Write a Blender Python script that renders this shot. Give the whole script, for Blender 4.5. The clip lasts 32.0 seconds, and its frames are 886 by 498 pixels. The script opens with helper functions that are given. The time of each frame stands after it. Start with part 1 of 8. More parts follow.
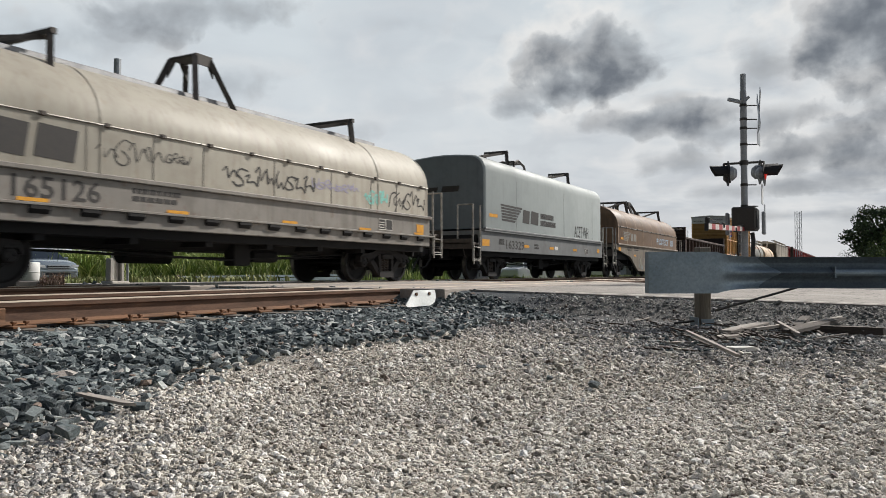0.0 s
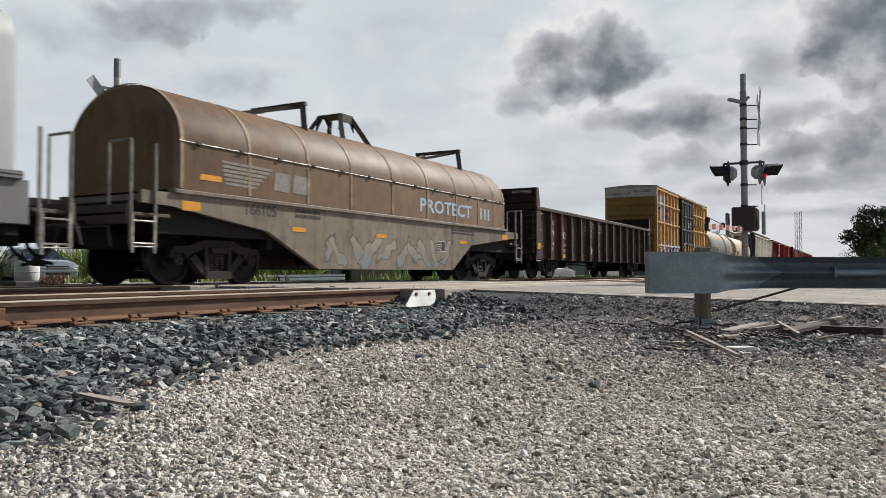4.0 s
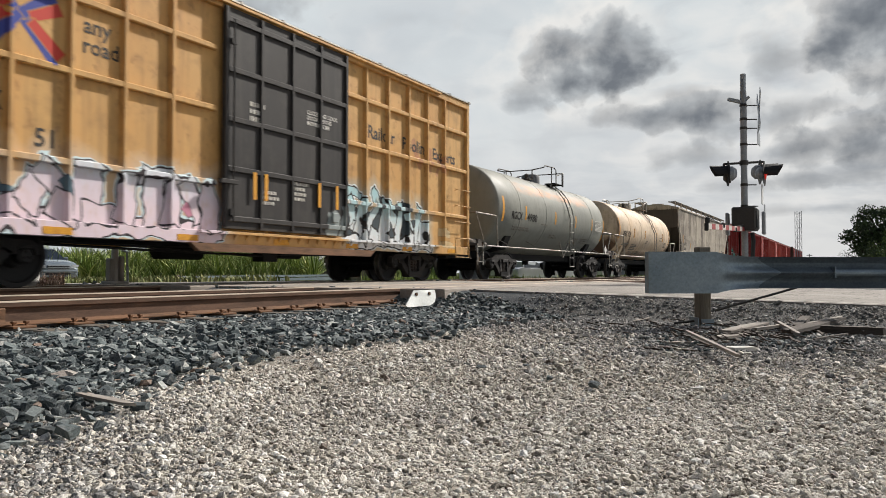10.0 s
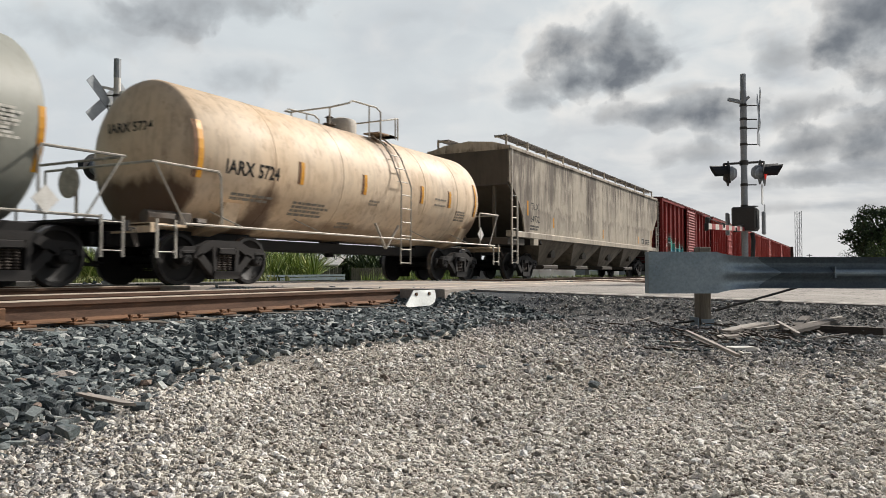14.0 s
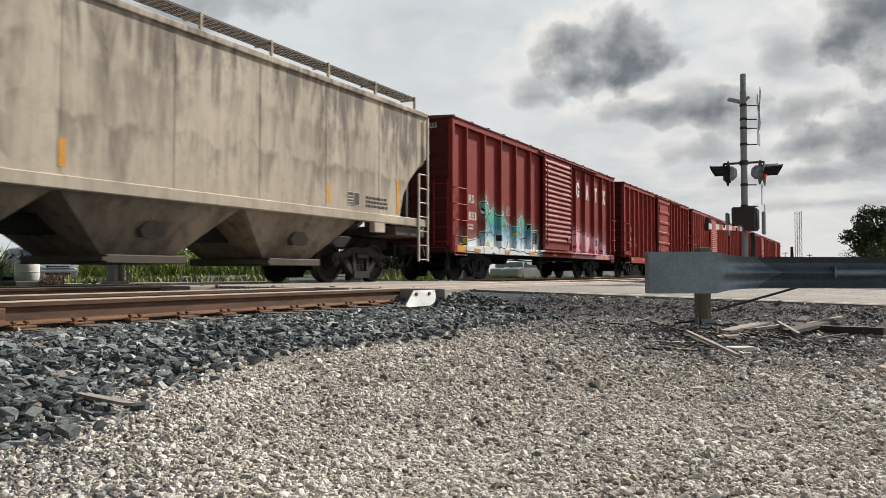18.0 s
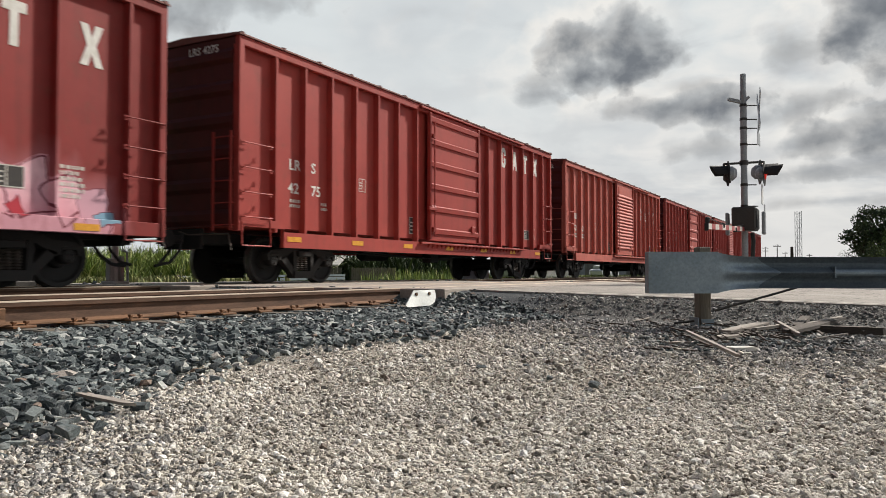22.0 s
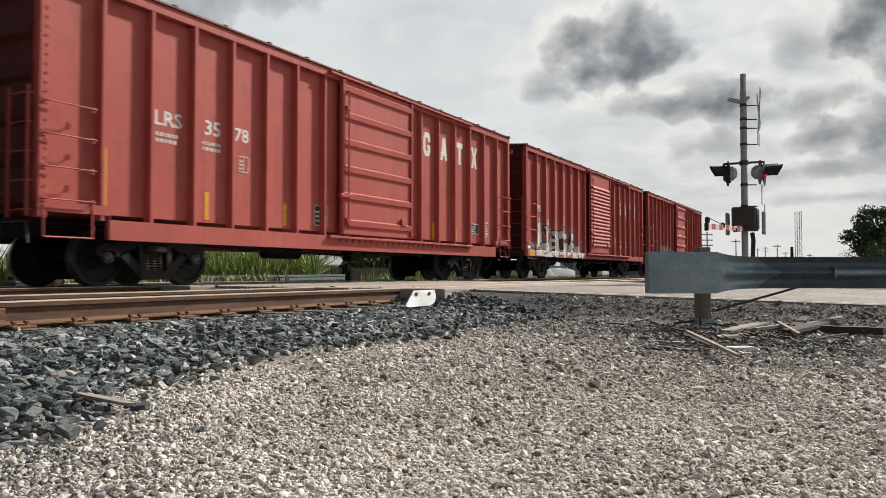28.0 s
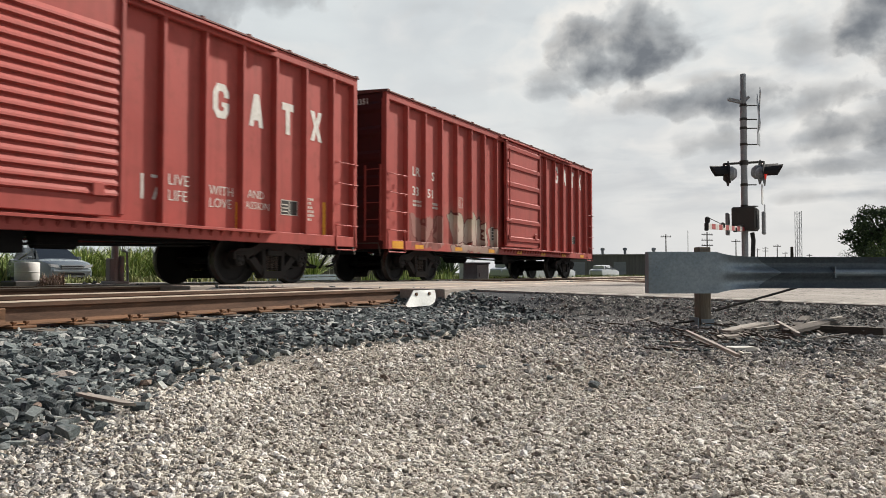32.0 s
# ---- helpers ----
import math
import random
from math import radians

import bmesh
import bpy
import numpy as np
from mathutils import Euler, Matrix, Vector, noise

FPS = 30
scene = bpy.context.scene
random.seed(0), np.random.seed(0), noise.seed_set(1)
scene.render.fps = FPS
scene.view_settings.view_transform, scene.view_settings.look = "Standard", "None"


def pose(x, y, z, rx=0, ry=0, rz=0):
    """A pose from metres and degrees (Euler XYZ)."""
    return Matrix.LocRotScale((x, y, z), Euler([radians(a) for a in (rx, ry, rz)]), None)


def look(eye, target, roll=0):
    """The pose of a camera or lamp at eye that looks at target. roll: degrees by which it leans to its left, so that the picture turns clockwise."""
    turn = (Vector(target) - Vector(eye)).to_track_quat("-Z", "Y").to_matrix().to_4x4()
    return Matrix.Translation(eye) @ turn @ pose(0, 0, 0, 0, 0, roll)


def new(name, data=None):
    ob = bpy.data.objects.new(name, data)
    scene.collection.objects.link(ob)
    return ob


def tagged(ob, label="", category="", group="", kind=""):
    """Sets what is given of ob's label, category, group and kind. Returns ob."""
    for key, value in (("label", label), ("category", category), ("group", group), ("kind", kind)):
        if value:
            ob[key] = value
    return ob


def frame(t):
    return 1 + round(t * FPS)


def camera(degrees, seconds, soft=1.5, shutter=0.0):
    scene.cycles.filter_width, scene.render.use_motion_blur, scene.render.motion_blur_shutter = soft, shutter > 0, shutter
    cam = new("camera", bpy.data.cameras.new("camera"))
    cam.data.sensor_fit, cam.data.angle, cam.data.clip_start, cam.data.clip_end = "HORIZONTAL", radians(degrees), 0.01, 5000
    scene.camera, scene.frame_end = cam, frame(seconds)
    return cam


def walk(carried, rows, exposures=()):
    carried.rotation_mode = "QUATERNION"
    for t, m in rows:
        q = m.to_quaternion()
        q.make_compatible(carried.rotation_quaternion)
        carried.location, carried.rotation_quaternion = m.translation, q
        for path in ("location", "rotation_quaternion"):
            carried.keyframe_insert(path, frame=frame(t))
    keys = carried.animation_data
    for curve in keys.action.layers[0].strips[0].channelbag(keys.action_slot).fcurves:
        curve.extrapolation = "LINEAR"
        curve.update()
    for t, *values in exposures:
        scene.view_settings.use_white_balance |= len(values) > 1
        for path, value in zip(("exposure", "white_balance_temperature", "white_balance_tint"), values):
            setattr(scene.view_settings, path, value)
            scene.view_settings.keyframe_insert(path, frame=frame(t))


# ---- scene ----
# The track runs along x, rail tops lie at z = 0, the camera stands at the origin of the plan beside it.
EYE_Z = 0.215
cam = camera(60.55, 32.0, soft=0.35, shutter=0.3)
HERE = pose(0, 0, EYE_Z, 90 + 1.79, 0, 28.56 - 90)
walk(cam, [(0.0, HERE), (32.0, HERE)], exposures=[(0.0, -0.05, 6280, 10), (5.0, -0.05, 6300, 10), (9.0, -0.02, 6430, 10), (14.0, 0.0, 6430, 10), (20.0, 0.04, 6550, 10), (32.0, 0.06, 6550, 10)])

TRAIN_Y = 11.2      # centre of the track that carries the train
NEAR_Y = 6.43       # centre of the empty track

# ---- light ----
SUN_ELEV, SUN_AZ = radians(38), radians(-23)     # azimuth from +x towards +y
world = bpy.data.worlds.new("overcast")
scene.world = world
world.use_nodes = True
wn = world.node_tree.nodes
sky = wn.new("ShaderNodeTexSky")
sky.sky_type, sky.sun_disc = "NISHITA", False
sky.sun_elevation, sky.sun_rotation = SUN_ELEV, math.pi / 2 - SUN_AZ
sky.air_density, sky.dust_density = 1.0, 3.0
wn["Background"].inputs["Strength"].default_value = 0.068
world.node_tree.links.new(sky.outputs["Color"], wn["Background"].inputs["Color"])
lamp = bpy.data.lights.new("sun", "SUN")
lamp.energy, lamp.angle, lamp.color = 5.4, radians(3), (1.0, 0.94, 0.86)
sun = new("sun", lamp)
sun.matrix_world = look((0, 0, 60), Vector((0, 0, 60)) - Vector((math.cos(SUN_AZ) * math.cos(SUN_ELEV), math.sin(SUN_AZ) * math.cos(SUN_ELEV), math.sin(SUN_ELEV))))


# ---- building blocks ----
class Shape:
    """Collects vertices and faces of one mesh."""

    def __init__(self):
        self.v, self.f = [], []

    def add(self, verts, faces):
        n = len(self.v)
        self.v += [tuple(p) for p in verts]
        self.f += [tuple(i + n for i in q) for q in faces]
        return self

    def box(self, x0, x1, y0, y1, z0, z1, c=0.0):
        """A box, with chamfered edges where c > 0."""
        if c <= 0:
            return self.add([(x, y, z) for x in (x0, x1) for y in (y0, y1) for z in (z0, z1)],
                            [(0, 1, 3, 2), (4, 6, 7, 5), (0, 4, 5, 1), (2, 3, 7, 6), (0, 2, 6, 4), (1, 5, 7, 3)])
        lo, hi = (x0, y0, z0), (x1, y1, z1)
        vs, idx = [], {}
        for s in [(a, b, d) for a in (0, 1) for b in (0, 1) for d in (0, 1)]:
            for k in range(3):
                p = [(hi[i] if s[i] else lo[i]) if i == k else (hi[i] - c if s[i] else lo[i] + c) for i in range(3)]
                idx[s, k] = len(vs)
                vs.append(p)
        fs = []
        for k in range(3):
            a, b = (k + 1) % 3, (k + 2) % 3
            for e in (0, 1):
                q = []
                for u, w in ((0, 0), (1, 0), (1, 1), (0, 1)):
                    s = [0, 0, 0]
                    s[k], s[a], s[b] = e, u, w
                    q.append(idx[tuple(s), k])
                fs.append(tuple(q))
            for u in (0, 1):
                for w in (0, 1):
                    s0, s1 = [0, 0, 0], [0, 0, 0]
                    s0[a], s0[b], s1[a], s1[b], s1[k] = u, w, u, w, 1
                    fs.append((idx[tuple(s0), a], idx[tuple(s1), a], idx[tuple(s1), b], idx[tuple(s0), b]))
        for s in [(a, b, d) for a in (0, 1) for b in (0, 1) for d in (0, 1)]:
            fs.append((idx[s, 0], idx[s, 1], idx[s, 2]))
        return self.add(vs, fs)

    def prism(self, pts, axis, a, b):
        """A polygon of (u, w) drawn out along an axis: 'x': (y, z), 'y': (x, z), 'z': (x, y)."""
        put = {"x": lambda u, w, t: (t, u, w), "y": lambda u, w, t: (u, t, w), "z": lambda u, w, t: (u, w, t)}[axis]
        n = len(pts)
        vs = [put(u, w, a) for u, w in pts] + [put(u, w, b) for u, w in pts]
        return self.add(vs, [tuple(range(n)), tuple(range(2 * n - 1, n - 1, -1))] + [(i, (i + 1) % n, n + (i + 1) % n, n + i) for i in range(n)])

    def bar(self, p, q, r, n=6, r2=None):
        """A round bar from p to q."""
        p, q = Vector(p), Vector(q)
        d = (q - p).normalized()
        u = d.orthogonal().normalized()
        w = d.cross(u)
        r2 = r if r2 is None else r2
        ring = [(math.cos(2 * math.pi * i / n), math.sin(2 * math.pi * i / n)) for i in range(n)]
        vs = [p + (u * a + w * b) * r for a, b in ring] + [q + (u * a + w * b) * r2 for a, b in ring]
        return self.add(vs, [tuple(range(n - 1, -1, -1)), tuple(range(n, 2 * n))] + [(i, (i + 1) % n, n + (i + 1) % n, n + i) for i in range(n)])

    def rod(self, pts, r, n=6):
        for p, q in zip(pts, pts[1:]):
            self.bar(p, q, r, n)
        return self

    def beam(self, p, q, w, h, up=(0, 0, 1)):
        """A squared beam from p to q, w wide and h high."""
        p, q, up = Vector(p), Vector(q), Vector(up)
        d = (q - p).normalized()
        s = d.cross(up)
        s = s.normalized() if s.length > 1e-5 else Vector((0, 1, 0))
        t = s.cross(d)
        vs = [e + s * a * w / 2 + t * b * h / 2 for e in (p, q) for a, b in ((-1, -1), (1, -1), (1, 1), (-1, 1))]
        return self.add(vs, [(3, 2, 1, 0), (4, 5, 6, 7), (0, 1, 5, 4), (1, 2, 6, 5), (2, 3, 7, 6), (3, 0, 4, 7)])

    def lathe(self, prof, n=24, axis="y", at=(0, 0, 0)):
        """A profile of (radius, along) turned round an axis through at."""
        put = {"x": lambda c, s, t: (t, c, s), "y": lambda c, s, t: (c, t, s), "z": lambda c, s, t: (c, s, t)}[axis]
        vs = []
        for r, t in prof:
            for i in range(n):
                a = 2 * math.pi * i / n
                x, y, z = put(r * math.cos(a), r * math.sin(a), t)
                vs.append((x + at[0], y + at[1], z + at[2]))
        fs = []
        for k in range(len(prof) - 1):
            for i in range(n):
                j = (i + 1) % n
                fs.append((k * n + i, k * n + j, (k + 1) * n + j, (k + 1) * n + i))
        fs.append(tuple(range(n - 1, -1, -1)))
        fs.append(tuple(range((len(prof) - 1) * n, len(prof) * n)))
        return self.add(vs, fs)

    def strip(self, rows, close=False):
        """Skin over rows of points, all of one length."""
        n = len(rows[0])
        fs = []
        for k in range(len(rows) - 1):
            for i in range(n if close else n - 1):
                j = (i + 1) % n
                fs.append((k * n + i, k * n + j, (k + 1) * n + j, (k + 1) * n + i))
        return self.add([p for row in rows for p in row], fs)

    def mesh(self, name, smooth=False):
        me = bpy.data.meshes.new(name)
        me.from_pydata(self.v, [], self.f)
        bm = bmesh.new()
        bm.from_mesh(me)
        bmesh.ops.recalc_face_normals(bm, faces=bm.faces)
        bm.to_mesh(me)
        bm.free()
        if smooth:
            me.shade_smooth()
            me.set_sharp_from_angle(angle=radians(38))
        return me


def part(name, shape, material, parent=None, label="", at=None, smooth=False):
    """One mesh object under a thing or under a part."""
    me = shape.mesh(name, smooth) if isinstance(shape, Shape) else shape
    if material is not None and not me.materials:
        me.materials.append(material)
    ob = new(name, me)
    ob.parent = parent
    if at is not None:
        ob.matrix_basis = at if isinstance(at, Matrix) else Matrix.Translation(at)
    return tagged(ob, label)


def empty(name, m, label="", category="", group=""):
    ob = new(name)
    ob.matrix_basis = m
    return tagged(ob, label, category, group)


TEXTS = {}


def letters(body, size, stretch=1.0, bold=0.0):
    """Flat lettering that stands in the xz plane and is read from -y; its origin is the lower left corner."""
    key = (body, size, stretch, bold)
    if key not in TEXTS:
        cu = bpy.data.curves.new("lettering", "FONT")
        cu.body, cu.size, cu.offset, cu.extrude, cu.resolution_u = body, size, bold * size, 0.001, 2
        ob = bpy.data.objects.new("lettering", cu)
        me = bpy.data.meshes.new_from_object(ob)
        bpy.data.objects.remove(ob)
        me.transform(Matrix.Diagonal((stretch, 1, 1, 1)))
        me.transform(Euler((math.pi / 2, 0, 0)).to_matrix().to_4x4())
        me.materials.clear()
        TEXTS[key] = me
    return TEXTS[key].copy()


# ---- materials ----
def lin(h):
    """Linear colour from a hex code."""
    c = [int(h[i:i + 2], 16) / 255 for i in (0, 2, 4)]
    return tuple(x / 12.92 if x <= 0.04045 else ((x + 0.055) / 1.055) ** 2.4 for x in c) + (1.0,)


class Mat:
    """A thin wrapper to write node materials in few lines."""

    def __init__(self, name, rough=0.7, metal=0.0):
        self.m = bpy.data.materials.new(name)
        self.m.use_nodes = True
        self.t = self.m.node_tree
        self.b = self.t.nodes["Principled BSDF"]
        self.b.inputs["Roughness"].default_value = rough
        self.b.inputs["Metallic"].default_value = metal

    def n(self, node_type, op=None, kind=None):
        node = self.t.nodes.new(node_type)
        if op:
            node.operation = op
        if kind:
            node.data_type = kind
        return node

    def link(self, a, b):
        self.t.links.new(a, b)
        return self

    def coords(self, scale=(1, 1, 1), which="Object"):
        tc, mp = self.n("ShaderNodeTexCoord"), self.n("ShaderNodeMapping")
        mp.inputs["Scale"].default_value = scale
        self.link(tc.outputs[which], mp.inputs["Vector"])
        return mp.outputs["Vector"]

    def noise(self, scale, detail=4.0, stretch=(1, 1, 1), rough=0.6, vec=None, distort=0.0):
        nd = self.n("ShaderNodeTexNoise")
        nd.inputs["Scale"].default_value, nd.inputs["Detail"].default_value = scale, detail
        nd.inputs["Roughness"].default_value, nd.inputs["Distortion"].default_value = rough, distort
        self.link(vec if vec is not None else self.coords(stretch), nd.inputs["Vector"])
        return nd.outputs["Fac"]

    def ramp(self, fac, *stops):
        r = self.n("ShaderNodeValToRGB")
        while len(r.color_ramp.elements) < len(stops):
            r.color_ramp.elements.new(0.5)
        for e, (p, c) in zip(r.color_ramp.elements, stops):
            e.position = p
            e.color = c if isinstance(c, tuple) else (c, c, c, 1)
        self.link(fac, r.inputs["Fac"])
        return r.outputs["Color"]

    def mix(self, fac, a, b, blend="MIX"):
        x = self.n("ShaderNodeMix", kind="RGBA")
        x.blend_type = blend
        for s, v in ((x.inputs[0], fac), (x.inputs[6], a), (x.inputs[7], b)):
            if isinstance(v, (int, float, tuple)):
                s.default_value = v
            else:
                self.link(v, s)
        return x.outputs[2]

    def math(self, op, a, b=0.0, clamp=False):
        x = self.n("ShaderNodeMath", op=op)
        x.use_clamp = clamp
        for s, v in ((x.inputs[0], a), (x.inputs[1], b)):
            if isinstance(v, (int, float)):
                s.default_value = v
            else:
                self.link(v, s)
        return x.outputs[0]

    def window(self, value, lo, hi, soft):
        """1 between lo and hi, falling to 0 over soft."""
        up = self.math("DIVIDE", self.math("SUBTRACT", value, lo), soft, True)
        dn = self.math("DIVIDE", self.math("SUBTRACT", hi, value), soft, True)
        return self.math("MULTIPLY", up, dn)

    def xyz(self, vec=None):
        s = self.n("ShaderNodeSeparateXYZ")
        self.link(vec if vec is not None else self.coords(), s.inputs[0])
        return s.outputs

    def color(self, c):
        if isinstance(c, tuple):
            self.b.inputs["Base Color"].default_value = c
        else:
            self.link(c, self.b.inputs["Base Color"])
        return self

    def rough(self, fac, lo, hi):
        return self.link(self.ramp(fac, (0.2, lo), (0.8, hi)), self.b.inputs["Roughness"])

    def bump(self, fac, strength=0.3, dist=0.02):
        b = self.n("ShaderNodeBump")
        b.inputs["Strength"].default_value, b.inputs["Distance"].default_value = strength, dist
        self.link(fac, b.inputs["Height"])
        return self.link(b.outputs["Normal"], self.b.inputs["Normal"])


def surface(name, a, b, scale=3.0, rough=(0.55, 0.85), metal=0.0, bump=0.25, dist=0.01, fine=40.0, spots=None, amount=0.5, stretch=(1, 1, 1)):
    """An uneven surface between two colours, with fine grain and, if given, spots of a third."""
    m = Mat(name, metal=metal)
    big, small = m.noise(scale, 5, stretch), m.noise(fine, 4, stretch)
    c = m.mix(m.ramp(big, (0.3, 0.0), (0.7, 1.0)), lin(a), lin(b))
    c = m.mix(0.35, c, m.ramp(small, (0.25, 0.25), (0.75, 0.95)), "OVERLAY")
    if spots:
        c = m.mix(m.ramp(m.noise(scale * 2.3, 6, stretch, 0.7), (amount, 0.0), (amount + 0.08, 1.0)), c, lin(spots))
    m.color(c).rough(big, *rough).bump(small, bump, dist)
    return m.m
# ---- sky ----
def view_angles(px, py):
    """Azimuth and elevation, in degrees, of a direction given in the camera's picture plane."""
    d = HERE.to_3x3() @ Vector(((px - 784) / 1343, (441 - py) / 1343, -1)).normalized()
    return math.degrees(math.atan2(d.y, d.x)), math.degrees(math.asin(d.z))


def sky_material():
    m = Mat("cloudy_sky")
    co = m.xyz()
    az = m.math("MULTIPLY", m.math("ARCTAN2", co[1], co[0]), 57.29578)
    el = m.math("MULTIPLY", m.math("ARCSINE", m.math("DIVIDE", co[2], 1500.0)), 57.29578)
    flat = m.n("ShaderNodeCombineXYZ")
    m.link(az, flat.inputs[0]).link(m.math("MULTIPLY", el, 1.15), flat.inputs[1])
    v = flat.outputs[0]
    wide = m.n("ShaderNodeCombineXYZ")
    m.link(az, wide.inputs[0]).link(m.math("MULTIPLY", el, 6.0), wide.inputs[1])
    streaky = wide.outputs[0]
    puff = m.noise(0.34, 7, vec=v, rough=0.50, distort=0.15)
    wisp = m.noise(0.07, 4, vec=v, rough=0.45, distort=0.3)
    # colour of the bright overcast: cooler and a little darker to the left and high up, warm near the horizon
    side = m.ramp(m.math("DIVIDE", m.math("SUBTRACT", az, -10.0), 80.0, True), (0.0, 0.0), (1.0, 1.0))
    high = m.ramp(m.math("DIVIDE", el, 24.0, True), (0.0, 0.0), (1.0, 1.0))
    base = m.mix(side, (0.74, 0.725, 0.70, 1), (0.67, 0.71, 0.735, 1))
    base = m.mix(high, base, (0.66, 0.715, 0.735, 1))
    base = m.mix(m.ramp(wisp, (0.42, 0.0), (0.70, 0.55)), base, (0.54, 0.57, 0.60, 1))
    base = m.mix(m.ramp(puff, (0.5, 0.0), (0.8, 0.4)), base, (0.80, 0.79, 0.77, 1))
    low = m.math("MULTIPLY", m.window(el, 1.5, 9.0, 3.0), m.ramp(m.noise(0.12, 5, vec=streaky, rough=0.55), (0.48, 0.0), (0.66, 0.6)))
    low = m.math("MULTIPLY", low, m.ramp(side, (0.1, 1.0), (0.5, 0.2)))
    base = m.mix(low, base, (0.40, 0.44, 0.49, 1))
    # broken stratocumulus over the sunward half
    bank = m.n("ShaderNodeCombineXYZ")
    m.link(az, bank.inputs[0]).link(m.math("MULTIPLY", el, 2.6), bank.inputs[1])
    mottle = m.noise(0.17, 7, vec=bank.outputs[0], rough=0.50, distort=0.5)
    broken = m.math("MULTIPLY", m.window(el, 0.5, 21.0, 4.0), m.ramp(side, (0.05, 1.0), (0.55, 0.15)))
    base = m.mix(m.math("MULTIPLY", broken, m.ramp(mottle, (0.46, 0.0), (0.62, 0.62), (0.75, 0.8))), base, (0.45, 0.47, 0.50, 1))
    base = m.mix(m.math("MULTIPLY", broken, m.ramp(mottle, (0.30, 0.5), (0.46, 0.0))), base, (0.93, 0.89, 0.84, 1))
    lift = m.math("MULTIPLY", m.math("SUBTRACT", puff, 0.5), 3.0)
    total, rim = None, None
    for px, py, rx, ry, k in ((975, 112, 58, 34, 0.9), (1045, 100, 66, 48, 1.0), (1015, 145, 68, 32, 1.0), (1105, 105, 50, 42, 0.65), (940, 165, 52, 24, 0.6), (912, 192, 44, 16, 0.5),
                              (1110, 215, 78, 20, 0.75), (1195, 212, 82, 24, 0.85), (1290, 236, 75, 24, 0.55), (1180, 178, 45, 16, 0.45), (1200, 285, 65, 20, 0.45),
                              (1500, 45, 70, 60, 1.0), (1560, 70, 80, 75, 1.0), (1450, 105, 45, 25, 0.55), (1352, 108, 38, 34, 0.5), (1500, 240, 60, 28, 0.7), (1430, 270, 80, 24, 0.75), (1540, 275, 60, 26, 0.75),
                              (1490, 320, 110, 18, 0.5), (1390, 205, 70, 18, 0.45), (1330, 335, 90, 12, 0.4), (345, 10, 130, 36, 0.45), (250, 30, 90, 26, 0.35), (120, 60, 150, 40, 0.25), (395, 145, 90, 24, 0.28),
                              (580, 232, 75, 18, 0.25), (1660, 180, 120, 40, 0.6), (700, 40, 90, 20, 0.12), (1420, 380, 130, 10, 0.3)):
        a0, e0 = view_angles(px, py)
        ra, re = rx / 1343 * 57.3, ry / 1343 * 57.3
        u = m.math("DIVIDE", m.math("SUBTRACT", az, a0), ra)
        w = m.math("DIVIDE", m.math("SUBTRACT", el, e0), re)
        q = m.math("SQRT", m.math("ADD", m.math("MULTIPLY", u, u), m.math("MULTIPLY", w, w)))
        q = m.math("ADD", q, m.math("MULTIPLY", lift, -0.95))
        tone = m.math("MINIMUM", m.math("MAXIMUM", m.math("SUBTRACT", 0.9, m.math("ADD", m.math("MULTIPLY", w, 0.25), m.math("MULTIPLY", u, 0.12))), 0.12), 1.1)
        core = m.math("MULTIPLY", m.math("MULTIPLY", m.math("DIVIDE", m.math("SUBTRACT", 1.5, q), 1.5, True), tone), k)
        edge = m.math("MULTIPLY", m.math("MULTIPLY", m.window(q, 0.6, 2.3, 0.9), m.math("ADD", 0.35, m.math("ADD", m.math("MULTIPLY", w, 0.45), m.math("MULTIPLY", u, 0.3)), True)), k * 0.8)
        total = core if total is None else m.math("SUBTRACT", m.math("ADD", total, core), m.math("MULTIPLY", total, core))
        rim = edge if rim is None else m.math("MAXIMUM", rim, edge)
    c = m.mix(rim, base, (0.90, 0.87, 0.82, 1))
    total = m.math("MULTIPLY", total, m.ramp(puff, (0.3, 0.72), (0.7, 1.0)))
    c = m.mix(m.ramp(total, (0.04, 0.0), (0.24, 0.38), (0.90, 1.0)), c, (0.175, 0.192, 0.215, 1))
    # sky away from the sun, all out of view, dimmed to darken car ends
    turn = m.math("COSINE", m.math("SUBTRACT", m.math("ARCTAN2", co[1], co[0]), SUN_AZ))
    thick = m.ramp(m.math("MULTIPLY", m.math("ADD", turn, 1.0), 0.5), (0.08, 0.14), (0.46, 1.0))
    c = m.mix(1.0, c, thick, "MULTIPLY")
    em = m.n("ShaderNodeEmission")
    em.inputs["Strength"].default_value = 1.0
    m.link(c, em.inputs["Color"]).link(em.outputs[0], m.t.nodes["Material Output"].inputs["Surface"])
    return m.m


def sky_band():
    """The cloudy lower sky all round, up to 34 degrees."""
    s, rows = Shape(), []
    for k in range(13):
        e = radians(-3 + 37 * k / 12)
        rows.append([(1500 * math.cos(e) * math.cos(a), 1500 * math.cos(e) * math.sin(a), 1500 * math.sin(e)) for a in (2 * math.pi * i / 96 for i in range(96))])
    s.strip(rows, close=True)
    ob = part("backdrop", s, sky_material(), None, smooth=True)
    return tagged(ob, "overcast sky with drifting grey cumulus clouds", "sky", kind="structure")


backdrop = sky_band()

# ---- ground ----
ROAD_A, ROAD_B = 9.5, 18.2       # edges of the road at the crossing


def smooth(t):
    t = np.clip(t, 0, 1)
    return t * t * (3 - 2 * t)


